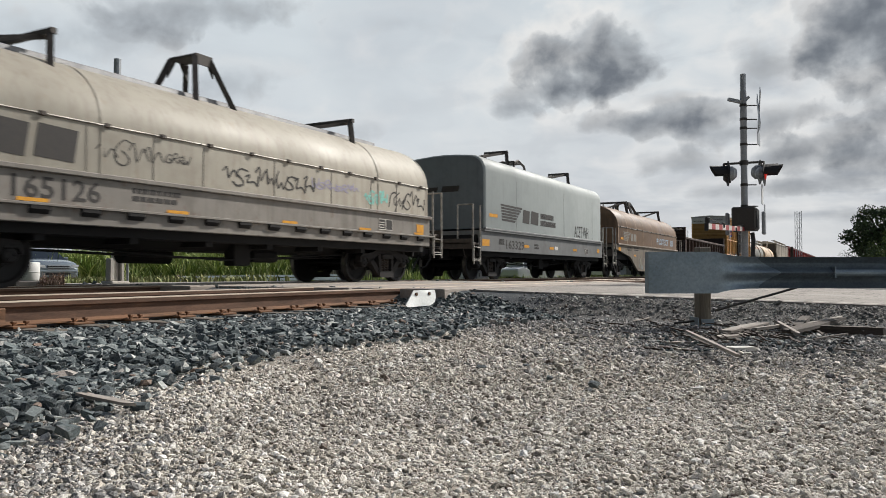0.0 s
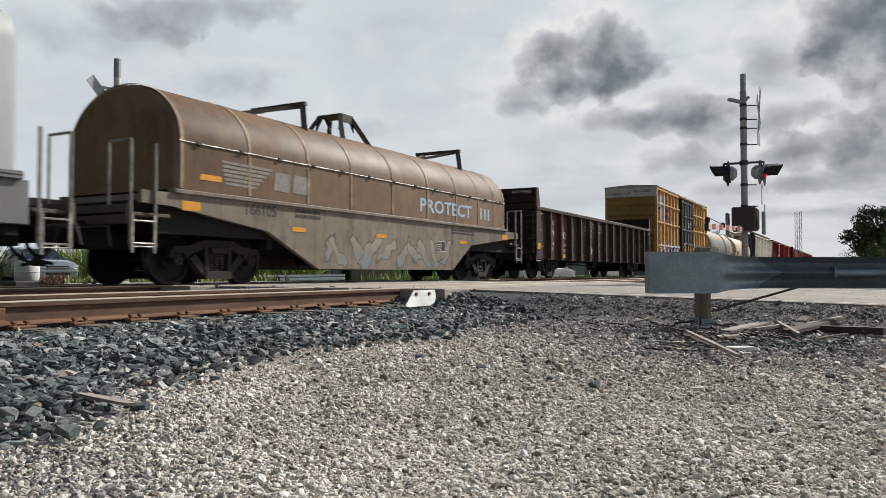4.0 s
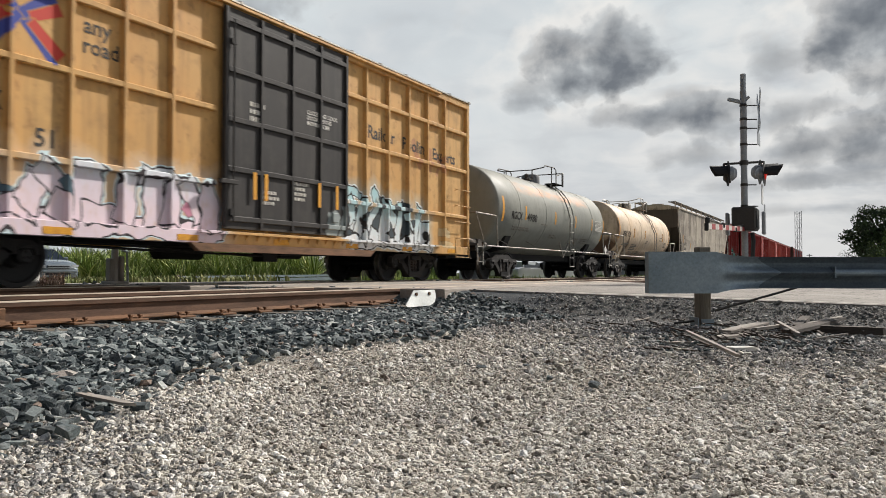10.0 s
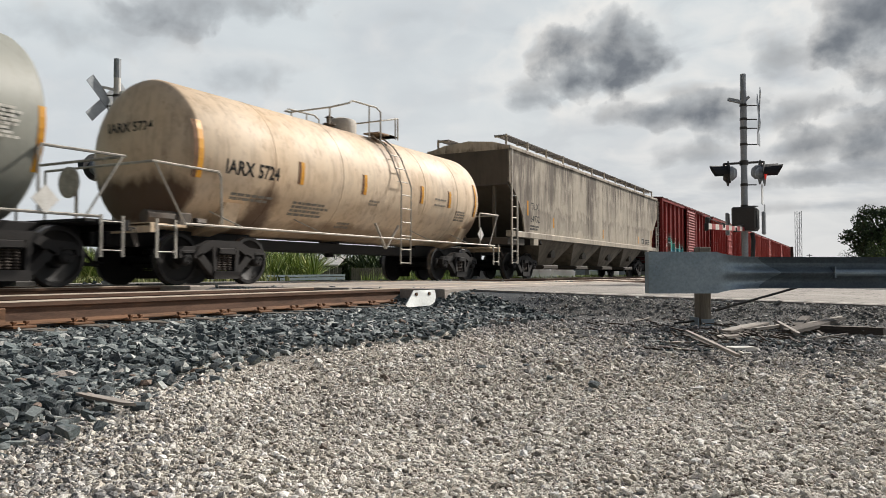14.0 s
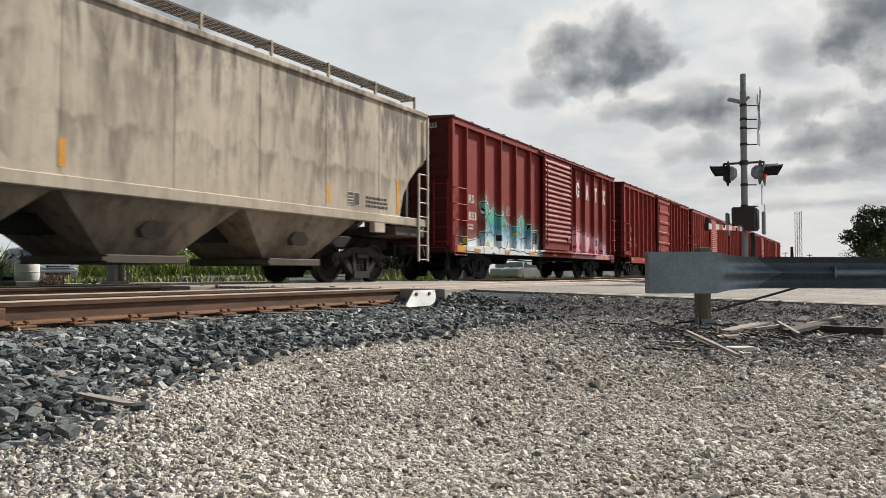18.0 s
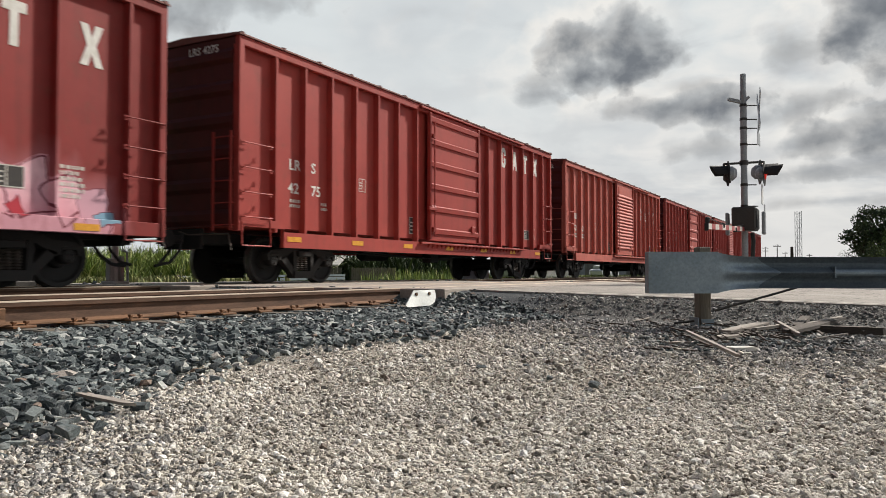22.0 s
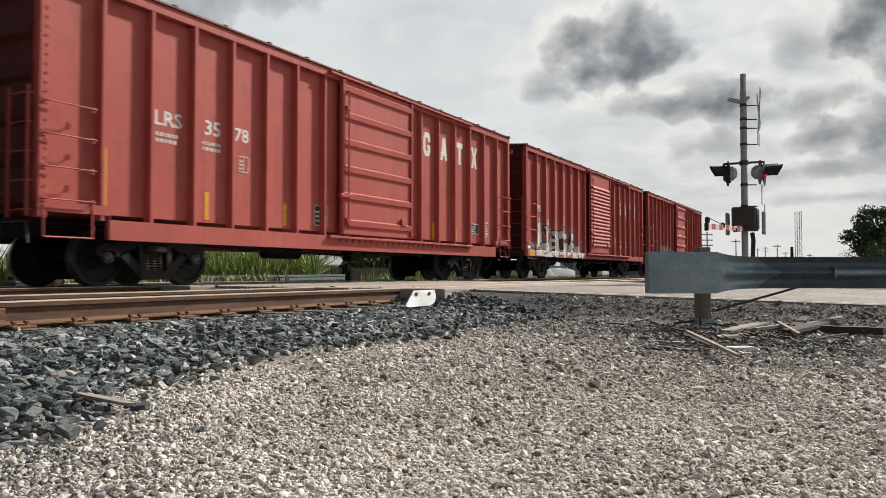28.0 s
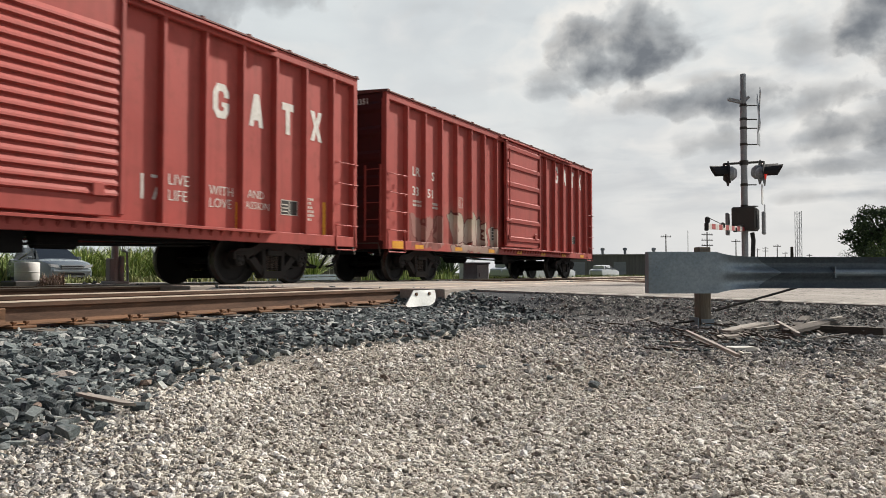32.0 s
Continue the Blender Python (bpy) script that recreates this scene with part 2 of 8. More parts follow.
def road_edges(y):
    """x of the road's two edges, and its height, along y."""
    left = ROAD_A + 2.4 * smooth((y - 12.5) / 3.0) + 2.0 * smooth((y - 16) / 12)
    z = np.where(y < 5, -0.012 - 0.024 * (5 - y), np.where(y > 13, -0.012 - 0.012 * (y - 13), -0.012))
    return left, ROAD_B + 5.0 * smooth((y - 13.5) / 12), np.maximum(z, -0.55)


def bumps(x, y):
    return 0.016 * np.sin(x * 1.7 + 0.6 * y) * np.cos(y * 1.3 - 0.4 * x) + 0.008 * np.sin(x * 4.1 - y * 3.3) + 0.010 * np.sin(0.7 * x + 2.4 * y + 1)


def ground_z(x, y):
    """Height of the ground sheet."""
    x, y = np.asarray(x, float), np.asarray(y, float)
    near = -0.335 + bumps(x, y)
    far = -0.40 + 2.0 * bumps(x, y)
    toe = 3.0 + 0.35 * np.sin(x * 0.9)
    bed = -0.262
    z = near + (bed - near) * smooth((y - toe) / 2.0)
    z = np.where(y > 13.0, bed + (far - bed) * smooth((y - 13.0) / 1.6), z)
    left, right, rz = road_edges(y)
    rim = np.minimum(x - left + 0.9, right + 0.9 - x)
    z = z + (rz - 0.022 - z) * smooth(rim / 0.9)
    return z


def ground_material():
    m = Mat("ground_mix", 0.95)
    co = m.xyz()
    fine, mid, big = m.noise(55, 5), m.noise(9, 5), m.noise(0.7, 4)
    vor = m.n("ShaderNodeTexVoronoi")
    vor.inputs["Scale"].default_value = 42
    m.link(m.coords(), vor.inputs["Vector"])
    chip = m.ramp(vor.outputs["Color"], (0.1, lin("665e53")), (0.5, lin("a0968a")), (0.9, lin("cfc6b6")))
    gravel = m.mix(m.ramp(fine, (0.35, 0.0), (0.65, 0.7)), chip, lin("7b7265"))
    grey = m.mix(m.ramp(fine, (0.35, 0.0), (0.65, 0.8)), lin("3d3d3c"), lin("66635e"))
    stone = m.mix(m.ramp(fine, (0.35, 0.0), (0.65, 0.9)), lin("2b2e31"), lin("55595c"))
    grass = m.mix(m.ramp(mid, (0.35, 0.0), (0.65, 1.0)), lin("3d4a22"), lin("6a7440"))
    wob = m.math("MULTIPLY", m.math("SUBTRACT", big, 0.5), 2.2)
    y = m.math("ADD", co[1], wob)
    x = m.math("ADD", co[0], m.math("MULTIPLY", wob, 1.5))
    c = m.mix(m.math("DIVIDE", m.math("SUBTRACT", m.math("SUBTRACT", x, m.math("MULTIPLY", co[1], 0.6)), 4.2), 2.5, True), gravel, grey)
    c = m.mix(m.math("DIVIDE", m.math("SUBTRACT", y, 3.2), 0.6, True), c, stone)
    c = m.mix(m.math("DIVIDE", m.math("SUBTRACT", y, 15.2), 1.2, True), c, grass)
    m.color(c).bump(m.math("ADD", fine, m.math("MULTIPLY", vor.outputs["Distance"], 0.8)), 0.8, 0.012)
    return m.m


def spread(lo, hi, steps):
    """Grid lines, fine within and coarse outside."""
    return np.concatenate([[-1450, -500, -150, -60], np.linspace(lo, hi, steps), [70, 150, 500, 1450]])


def ground():
    xs, ys = spread(-25, 45, 210), spread(-22, 38, 180)
    X, Y = np.meshgrid(xs, ys, indexing="ij")
    Z = ground_z(X, Y)
    me = bpy.data.meshes.new("ground")
    n, k = X.shape
    i = np.arange(n * k).reshape(n, k)
    quads = np.stack([i[:-1, :-1], i[1:, :-1], i[1:, 1:], i[:-1, 1:]], -1).reshape(-1, 4)
    me.from_pydata(np.stack([X, Y, Z], -1).reshape(-1, 3).tolist(), [], quads.tolist())
    me.shade_smooth()
    return tagged(part("ground", me, ground_material()), "gravel verge and rough grass beside the railway", "ground", kind="structure")


ground()


# ---- loose stones ----
def stone_shapes(rng, flat, simple, angular=False):
    """Some angular stones of unit size, as (vertices, triangles)."""
    g = (1 + 5 ** 0.5) / 2
    ico = np.array([(a, b * g, 0) for a in (-1, 1) for b in (-1, 1)] + [(0, a, b * g) for a in (-1, 1) for b in (-1, 1)] + [(b * g, 0, a) for a in (-1, 1) for b in (-1, 1)], float) / (1 + g * g) ** 0.5 * 0.5
    cube = np.array([(x, y, z) for x in (-1, 1) for y in (-1, 1) for z in (-1, 1)] + [(0, 0, 1.25), (1.25, 0, 0), (0, -1.25, 0)], float) * 0.42
    drum_ = np.array([(0.5 * math.cos(k * 1.5708), 0.5 * math.sin(k * 1.5708), -0.18) for k in range(4)] + [(0.42 * math.cos(k * 1.5708 + 0.785), 0.42 * math.sin(k * 1.5708 + 0.785), 0.42) for k in range(4)])
    out = []
    for _ in range(26):
        v = drum_ + rng.normal(0, 0.06, drum_.shape) if simple else np.clip(ico * (1 + rng.normal(0, 0.17, (12, 1))) + rng.normal(0, 0.05, ico.shape), -rng.uniform(0.36, 0.5), rng.uniform(0.36, 0.5))
        if angular and not simple:
            v = cube + rng.normal(0, 0.12, cube.shape)
        v = v * np.array([rng.uniform(0.95, 1.5), rng.uniform(0.7, 1.05), flat * rng.uniform(0.65, 1.25)])
        bm = bmesh.new()
        for p in v:
            bm.verts.new(p)
        bmesh.ops.convex_hull(bm, input=bm.verts)
        bmesh.ops.triangulate(bm, faces=bm.faces)
        bmesh.ops.delete(bm, geom=[q for q in bm.verts if not q.link_faces], context="VERTS")
        bm.verts.index_update()
        out.append((np.array([q.co[:] for q in bm.verts]), np.array([[q.index for q in f.verts] for f in bm.faces])))
        bm.free()
    return out


def scatter(name, pts, sizes, rng, flat, tilt, material, label, lift=0.25, simple=False, angular=False):
    """Stones at the given places, all in one mesh."""
    shapes = stone_shapes(rng, flat, simple, angular)
    pick = rng.integers(0, len(shapes), len(pts))
    vs, fs, base = [], [], 0
    for k, (v, faces) in enumerate(shapes):
        at, size = pts[pick == k], sizes[pick == k]
        n, nv = len(at), len(v)
        V = v[None] * size[:, None, None]
        a, b, c = rng.uniform(0, 2 * np.pi, n), rng.normal(0, tilt, n), rng.normal(0, tilt, n)
        for ang, i, j in ((b, 1, 2), (c, 2, 0), (a, 0, 1)):
            ca, sa = np.cos(ang)[:, None], np.sin(ang)[:, None]
            p, q = V[:, :, i].copy(), V[:, :, j].copy()
            V[:, :, i], V[:, :, j] = p * ca - q * sa, p * sa + q * ca
        V += at[:, None, :]
        V[:, :, 2] += (size * flat * lift)[:, None]
        vs.append(V.reshape(-1, 3))
        fs.append((faces[None] + (base + np.arange(n) * nv)[:, None, None]).reshape(-1, 3))
        base += n * nv
    V, F = np.concatenate(vs), np.concatenate(fs)
    me = bpy.data.meshes.new(name)
    me.vertices.add(len(V))
    me.vertices.foreach_set("co", V.reshape(-1))
    me.loops.add(F.size)
    me.loops.foreach_set("vertex_index", F.reshape(-1).astype(np.int32))
    me.polygons.add(len(F))
    me.polygons.foreach_set("loop_start", (np.arange(len(F)) * 3).astype(np.int32))
    me.update(calc_edges=True)
    me.validate()
    me.shade_flat()
    return tagged(part(name, me, material), label, "stones", kind="stuff")


def stone_material(name, stops, fine=60.0, dusk="3a3733"):
    m = Mat(name, 0.88)
    geo = m.n("ShaderNodeNewGeometry")
    c = m.ramp(geo.outputs["Random Per Island"], *[(p, lin(h)) for p, h in stops])
    grain, chip = m.noise(fine * 2.2, 6, rough=0.7), m.noise(fine * 0.8, 4, rough=0.65)
    c = m.mix(0.75, c, m.ramp(grain, (0.25, 0.15), (0.75, 0.95)), "OVERLAY")
    c = m.mix(m.ramp(chip, (0.52, 0.0), (0.72, 0.5)), c, m.mix(0.5, c, (0.5, 0.49, 0.46, 1)))
    grain = m.math("ADD", grain, m.math("MULTIPLY", chip, 1.5))
    # dusty and darker drifts
    c = m.mix(m.ramp(m.noise(0.9, 5, (1, 1, 0.1)), (0.48, 0.0), (0.66, 0.36)), c, m.mix(0.5, c, lin(dusk)))
    return m.color(c).bump(grain, 0.6, 0.006).m


PALE = stone_material("pale_gravel", [(0.0, "5f5951"), (0.13, "958e82"), (0.32, "b8b1a4"), (0.6, "cec7ba"), (0.86, "e0dacf"), (0.95, "f0ede7"), (0.98, "665a50")], 90)
MIXED = stone_material("grey_gravel", [(0.0, "4a4b4c"), (0.3, "777673"), (0.6, "9a9791"), (0.88, "bdb9b2"), (0.96, "d6d2cb"), (0.985, "594e46")], 90)
BALLAST = stone_material("dark_ballast", [(0.0, "2a3032"), (0.3, "444c4e"), (0.6, "5e6767"), (0.85, "808684"), (0.95, "b3b5b0"), (0.99, "77665a")], 45)


def camera_plan(n, rng, d0, d1, power, side=0.66):
    """Random places on the plan within the camera's fan, denser near it."""
    d = (d0 ** power + (d1 ** power - d0 ** power) * rng.random(n)) ** (1 / power)
    r = rng.uniform(-side, side, n)
    th = radians(28.56)
    c, s = math.cos(th), math.sin(th)
    return d * c + r * d * s, d * s - r * d * c


def toe_line(x):
    """y at which the dark ballast begins."""
    return np.where(x < 3.1, 2.42 + 0.64 * np.clip(x - 1.5, -3, 2), 3.4 + 0.12 * np.sin(2 * x)) - 0.03 * np.maximum(x - 6, 0)


def stones():
    rng = np.random.default_rng(5)
    for near, n, d0, d1, power in ((True, 105000, 1.3, 3.6, 0.9), (False, 112000, 3.6, 10.5, 0.9)):
        x, y = camera_plan(n, rng, d0, d1, power)
        noisy = y + rng.normal(0, 0.10, len(x))
        left, right, _ = road_edges(y)
        off = x < left + rng.normal(-0.08, 0.12, len(x))
        greyness = np.clip((x - 0.55 * y - 3.2 + 0.7 * np.sin(2.1 * y + x)) / 2.8, 0, 1)
        greyness = np.maximum(greyness, np.clip((y / x - 0.95) / 0.7, 0, 0.6))
        is_grey = rng.random(len(x)) < greyness
        pale = (noisy < toe_line(x)) & off & ~is_grey
        grey = (noisy < toe_line(x) + 0.9 * rng.random(len(x))) & off & is_grey
        P = np.stack([x, y, ground_z(x, y)], -1)
        sizes = np.clip(rng.lognormal(math.log(0.0102), 0.50, len(x)), 0.0050, 0.042) * (0.62 + 0.10 * np.hypot(x, y))
        round_ = (sizes > 0.0125) & near
        for pick, plain in ((round_, False), (~round_, True)):
            if pick.any():
                scatter("pale_gravel", P[pale & pick], sizes[pale & pick], rng, 0.72, 0.38, PALE, "pale crushed limestone gravel on the verge", simple=plain)
                scatter("grey_gravel", P[grey & pick], sizes[grey & pick], rng, 0.72, 0.38, MIXED, "grey dusty gravel along the roadside", simple=plain)
    # ballast shoulder, then the crib between the rails and the far shoulder
    x, y = rng.uniform(0.2, 12.5, 62000), rng.uniform(2.2, 5.72, 62000)
    ok = (y + rng.normal(0, 0.17, len(x)) > toe_line(x)) & (x < 9.15 + 0.15 * rng.normal(size=len(x))) & ((y - 2.4) > (x - 8.3) * 2.0)
    x, y = x[ok], y[ok]
    low = np.clip((y - 5.0) / 0.5, 0, 1)
    P = np.stack([x, y, ground_z(x, y) + rng.uniform(-0.01, 0.035, len(x)) * (1 - 0.7 * low) + 0.018 * low], -1)
    scatter("ballast", P, np.clip(rng.lognormal(math.log(0.031), 0.38, len(x)), 0.013, 0.058) * np.clip(0.50 + 0.13 * np.hypot(x, y), 0.66, 1.12) * (1 - 0.25 * low), rng, 0.60, 0.32, BALLAST, "dark blue-grey crushed stone track ballast", angular=True)
    # the same gravel and ballast go on behind and beside the view, more sparsely
    x, y = rng.uniform(-7, 9.3, 60000), rng.uniform(-7, 5.7, 60000)
    depth, side = x * 0.878 + y * 0.478, np.abs(x * 0.478 - y * 0.878)
    bare = (depth < 1.32) | (side > 0.655 * depth)
    P = np.stack([x, y, ground_z(x, y)], -1)
    sizes = np.clip(rng.lognormal(math.log(0.024), 0.3, len(x)), 0.012, 0.045)
    verge, shoulder = bare & (y < toe_line(x)), bare & (y >= toe_line(x)) & (x < 0.3)
    greyish = rng.random(len(x)) < np.clip((x - 0.55 * y - 3.2) / 2.8, 0, 1)
    scatter("pale_gravel", P[verge & ~greyish], sizes[verge & ~greyish], rng, 0.6, 0.4, PALE, "pale crushed limestone gravel on the verge", simple=True)
    scatter("grey_gravel", P[verge & greyish], sizes[verge & greyish], rng, 0.6, 0.4, MIXED, "grey dusty gravel along the roadside", simple=True)
    scatter("ballast", P[shoulder], sizes[shoulder] * 1.7, rng, 0.62, 0.7, BALLAST, "dark blue-grey crushed stone track ballast", simple=True)
    x, y = rng.uniform(-7, 34, 16000), rng.uniform(5.8, 15.4, 16000)
    left, right, _ = road_edges(y)
    ok = (x < left - 0.1) | (x > right + 0.1)
    x, y = x[ok], y[ok]
    P = np.stack([x, y, ground_z(x, y) + 0.01], -1)
    scatter("ballast", P, np.clip(rng.lognormal(math.log(0.07), 0.25, len(x)), 0.035, 0.12), rng, 0.78, 0.7, BALLAST, "dark ballast between and beyond the rails", simple=True)


stones()

# ---- tracks ----
RUST = surface("rusty_steel", "7d5a40", "55402f", 4, (0.75, 0.95), 0.1, 0.5, 0.004, 70, "95683f", 0.60, (0.5, 3, 3))
# web rust, toned darker to hold the shade below the rail head
WEBRUST = surface("shaded_rusty_steel", "6b4f3d", "4a382d", 4, (0.75, 0.95), 0.1, 0.5, 0.004, 70, "7a583f", 0.62, (0.5, 3, 3))
RAILHEAD = surface("worn_rail_head", "c4b5a3", "a3927f", 3, (0.35, 0.55), 0.35, 0.1, 0.001, 90, stretch=(0.2, 4, 4))
TIE = surface("weathered_tie", "6f675c", "4b443c", 2, (0.85, 0.97), 0, 0.6, 0.01, 30, "8b857a", 0.6, (1, 0.15, 1))


def rail(y, name):
    """Rail of 18 cm, its head worn bright, on its own web and foot."""
    web = Shape().prism([(y + 0.013, -0.155), (y + 0.009, -0.06), (y + 0.036, -0.045),
                         (y + 0.037, -0.014), (y - 0.037, -0.014), (y - 0.036, -0.045), (y - 0.009, -0.06), (y - 0.013, -0.155)], "x", -60, 420)
    foot = Shape().prism([(y - 0.076, -0.186), (y + 0.076, -0.186), (y + 0.076, -0.176), (y + 0.013, -0.155), (y - 0.013, -0.155), (y - 0.076, -0.176)], "x", -60, 420)
    top = Shape().prism([(y - 0.037, -0.012), (y + 0.037, -0.012), (y + 0.036, -0.005), (y + 0.027, 0), (y - 0.027, 0), (y - 0.036, -0.005)], "x", -60, 420)
    ob = tagged(part(name, web, WEBRUST), "rusty steel rail with a bright worn head", "rail", "rails of the two tracks")
    part("rail_head", top, RAILHEAD, ob, "polished steel running surface")
    part("rail_foot", foot, RUST, ob, "orange-brown rusty foot")
    return ob


RAILS = [rail(c + s * 0.7545, "rail") for c in (NEAR_Y, TRAIN_Y) for s in (-1, 1)]


def ties():
    """Sleepers, tie plates with spikes and the bolted joint of the nearest rail."""
    tie = Shape().box(-0.11, 0.11, -1.3, 1.3, -0.37, -0.205, 0.012).mesh("tie")
    plate = Shape().box(-0.095, 0.095, -0.17, 0.15, -0.204, -0.1865, 0.004)
    for a, b in ((-0.05, -0.105), (0.05, -0.105), (-0.02, 0.1), (0.055, 0.1)):
        plate.box(a - 0.009, a + 0.009, b - 0.009, b + 0.009, -0.19, -0.165).box(a - 0.017, a + 0.017, b - 0.02, b + 0.02, -0.168, -0.150, 0.004)
    plate = plate.mesh("tie_plate")
    rng = random.Random(3)
    for cy in (NEAR_Y, TRAIN_Y):
        for i in range(56):
            x = 0.35 + i * 0.53 + rng.uniform(-0.03, 0.03)
            if ROAD_A - 0.4 < x < ROAD_B + 0.4:
                continue
            t = part("tie", tie, TIE, None, at=pose(x, cy + rng.uniform(-0.05, 0.05), 0, 0, 0, rng.uniform(-1.5, 1.5)))
            tagged(t, "weathered grey wooden railway tie in ballast", "railway tie", "ties of the two tracks")
            if cy == NEAR_Y:
                for s in (-1, 1):
                    part("tie_plate", plate, RUST, RAILS[0 if s < 0 else 1], at=pose(x, cy + s * 0.7545, 0, 0, 0, 0 if s < 0 else 180))
    y = NEAR_Y - 0.7545
    bar = Shape().prism([(y - 0.062, -0.168), (y - 0.03, -0.15), (y - 0.026, -0.075), (y - 0.04, -0.052), (y - 0.052, -0.06), (y - 0.05, -0.14)], "x", 2.55, 3.45)
    joint = part("joint_bar", bar, RUST, RAILS[0], "bolted rail joint bar")
    nut = Shape().lathe([(0.022, -0.03), (0.022, 0.0), (0.012, 0.001), (0.012, 0.015)], 6).mesh("bolt")
    for i in range(6):
        part("bolt", nut, RUST, joint, at=pose(2.62 + i * 0.152, y - 0.05, -0.108))


ties()

# ---- road and crossing ----
def road_material():
    m = Mat("worn_asphalt", 0.9)
    fine, big, mid = m.noise(120, 4), m.noise(0.5, 5), m.noise(5, 5)
    c = m.mix(m.ramp(big, (0.3, 0.0), (0.7, 1.0)), lin("9a948c"), lin("807a73"))
    c = m.mix(0.5, c, m.ramp(fine, (0.3, 0.25), (0.7, 0.85)), "OVERLAY")
    crack = m.n("ShaderNodeTexVoronoi")
    crack.feature = "DISTANCE_TO_EDGE"
    crack.inputs["Scale"].default_value = 0.65
    warp = m.n("ShaderNodeVectorMath")
    sc = m.n("ShaderNodeTexNoise")
    sc.inputs["Scale"].default_value = 1.6
    m.link(m.coords(), sc.inputs["Vector"])
    m.link(m.coords(), warp.inputs[0]).link(sc.outputs["Color"], warp.inputs[1])
    m.link(warp.outputs[0], crack.inputs["Vector"])
    line = m.ramp(crack.outputs["Distance"], (0.0, 1.0), (0.014, 0.0))
    c = m.mix(m.math("MULTIPLY", line, 0.85), c, lin("3a3835"))
    m.color(c).bump(m.math("SUBTRACT", fine, m.math("MULTIPLY", line, 3.0)), 0.5, 0.006)
    return m.m


ASPHALT = road_material()
WOODPANEL = surface("crossing_timber", "a39a90", "867c72", 2, (0.8, 0.95), 0, 0.5, 0.006, 30, stretch=(0.2, 2, 2))
STEEL_PLATE = surface("galvanised_plate", "b3b6b3", "989b99", 3, (0.55, 0.8), 0.2, 0.15, 0.002, 50, "7d7668", 0.66)


def road():
    """The road over the tracks: three slabs that leave room for the crossing panels."""
    s = Shape()
    for y0, y1 in ((-40, 4.75), (8.1, 9.55), (12.85, 90)):
        ys = np.linspace(y0, y1, max(3, int((y1 - y0) * 1.5)))
        lo, hi, z = road_edges(ys)
        s.strip([[(a, y, h - 0.16), (a, y, h), (b, y, h), (b, y, h - 0.16)] for a, b, y, h in zip(lo, hi, ys, z)])
    tagged(part("road", s, ASPHALT), "worn cracked grey asphalt road over the crossing", "road", kind="structure")
    white = surface("faded_road_paint", "c9c5bb", "a39e94", 6, (0.7, 0.9), 0, 0.2, 0.003, 60)
    lines = Shape()
    for x0 in (ROAD_A + 0.25, ROAD_B - 0.4):
        lines.strip([[(x0, y, road_edges(np.array([y]))[2][0] + 0.004), (x0 + 0.12, y, road_edges(np.array([y]))[2][0] + 0.004)] for y in np.linspace(-30, 3.6, 24)])
    tagged(part("road_marking", lines, white), "faded white edge line on asphalt", "road marking", kind="structure")


road()


def crossing():
    """Timber panels between and beside the rails, with steel end plates."""
    panel = Shape().box(0, 0.34, 0, 1, -0.20, -0.006, 0.012)
    ob = empty("level_crossing", pose(0, 0, 0), "timber panel level crossing over two railway tracks", "level crossing")
    k = 0
    for c in (NEAR_Y, TRAIN_Y):
        for y0, y1 in ((c - 1.55, c - 0.84), (c - 0.665, c - 0.02), (c + 0.02, c + 0.665), (c + 0.84, c + 1.55)):
            n = 3
            w = (ROAD_B + 0.5 - ROAD_A + 0.5) / n
            for i in range(n):
                x0 = ROAD_A - 0.5 + i * w
                part("panel", Shape().box(x0 + 0.006, x0 + w - 0.006, y0, y1, -0.20, -0.004 - 0.004 * ((k * 7) % 3), 0.012), WOODPANEL, ob)
                k += 1
    xp = ROAD_A - 0.72
    outline = [(xp - 0.55, -0.008), (xp - 0.03, -0.008), (xp - 0.02, -0.03), (xp - 0.06, -0.10), (xp - 0.16, -0.17), (xp - 0.32, -0.205), (xp - 0.86, -0.205), (xp - 0.89, -0.185)]
    face = [(x, 4.90 + 0.5 * z, z) for x, z in outline]
    n = len(face)
    plate = Shape().add(face + [(x, y + 0.012, z) for x, y, z in face], [tuple(range(n)), tuple(range(2 * n - 1, n - 1, -1))] + [(i, (i + 1) % n, n + (i + 1) % n, n + i) for i in range(n)])
    deflector = part("end_plate", plate, STEEL_PLATE, ob, "pale galvanised steel deflector plate")
    bolt = Shape().lathe([(0.022, -0.02), (0.02, 0.0), (0.01, 0.004)], 8, "y").mesh("bolt")
    for a in (0.55, 0.22):
        part("bolt", bolt, RUST, deflector, at=(xp - a, 4.87, -0.055))


crossing()
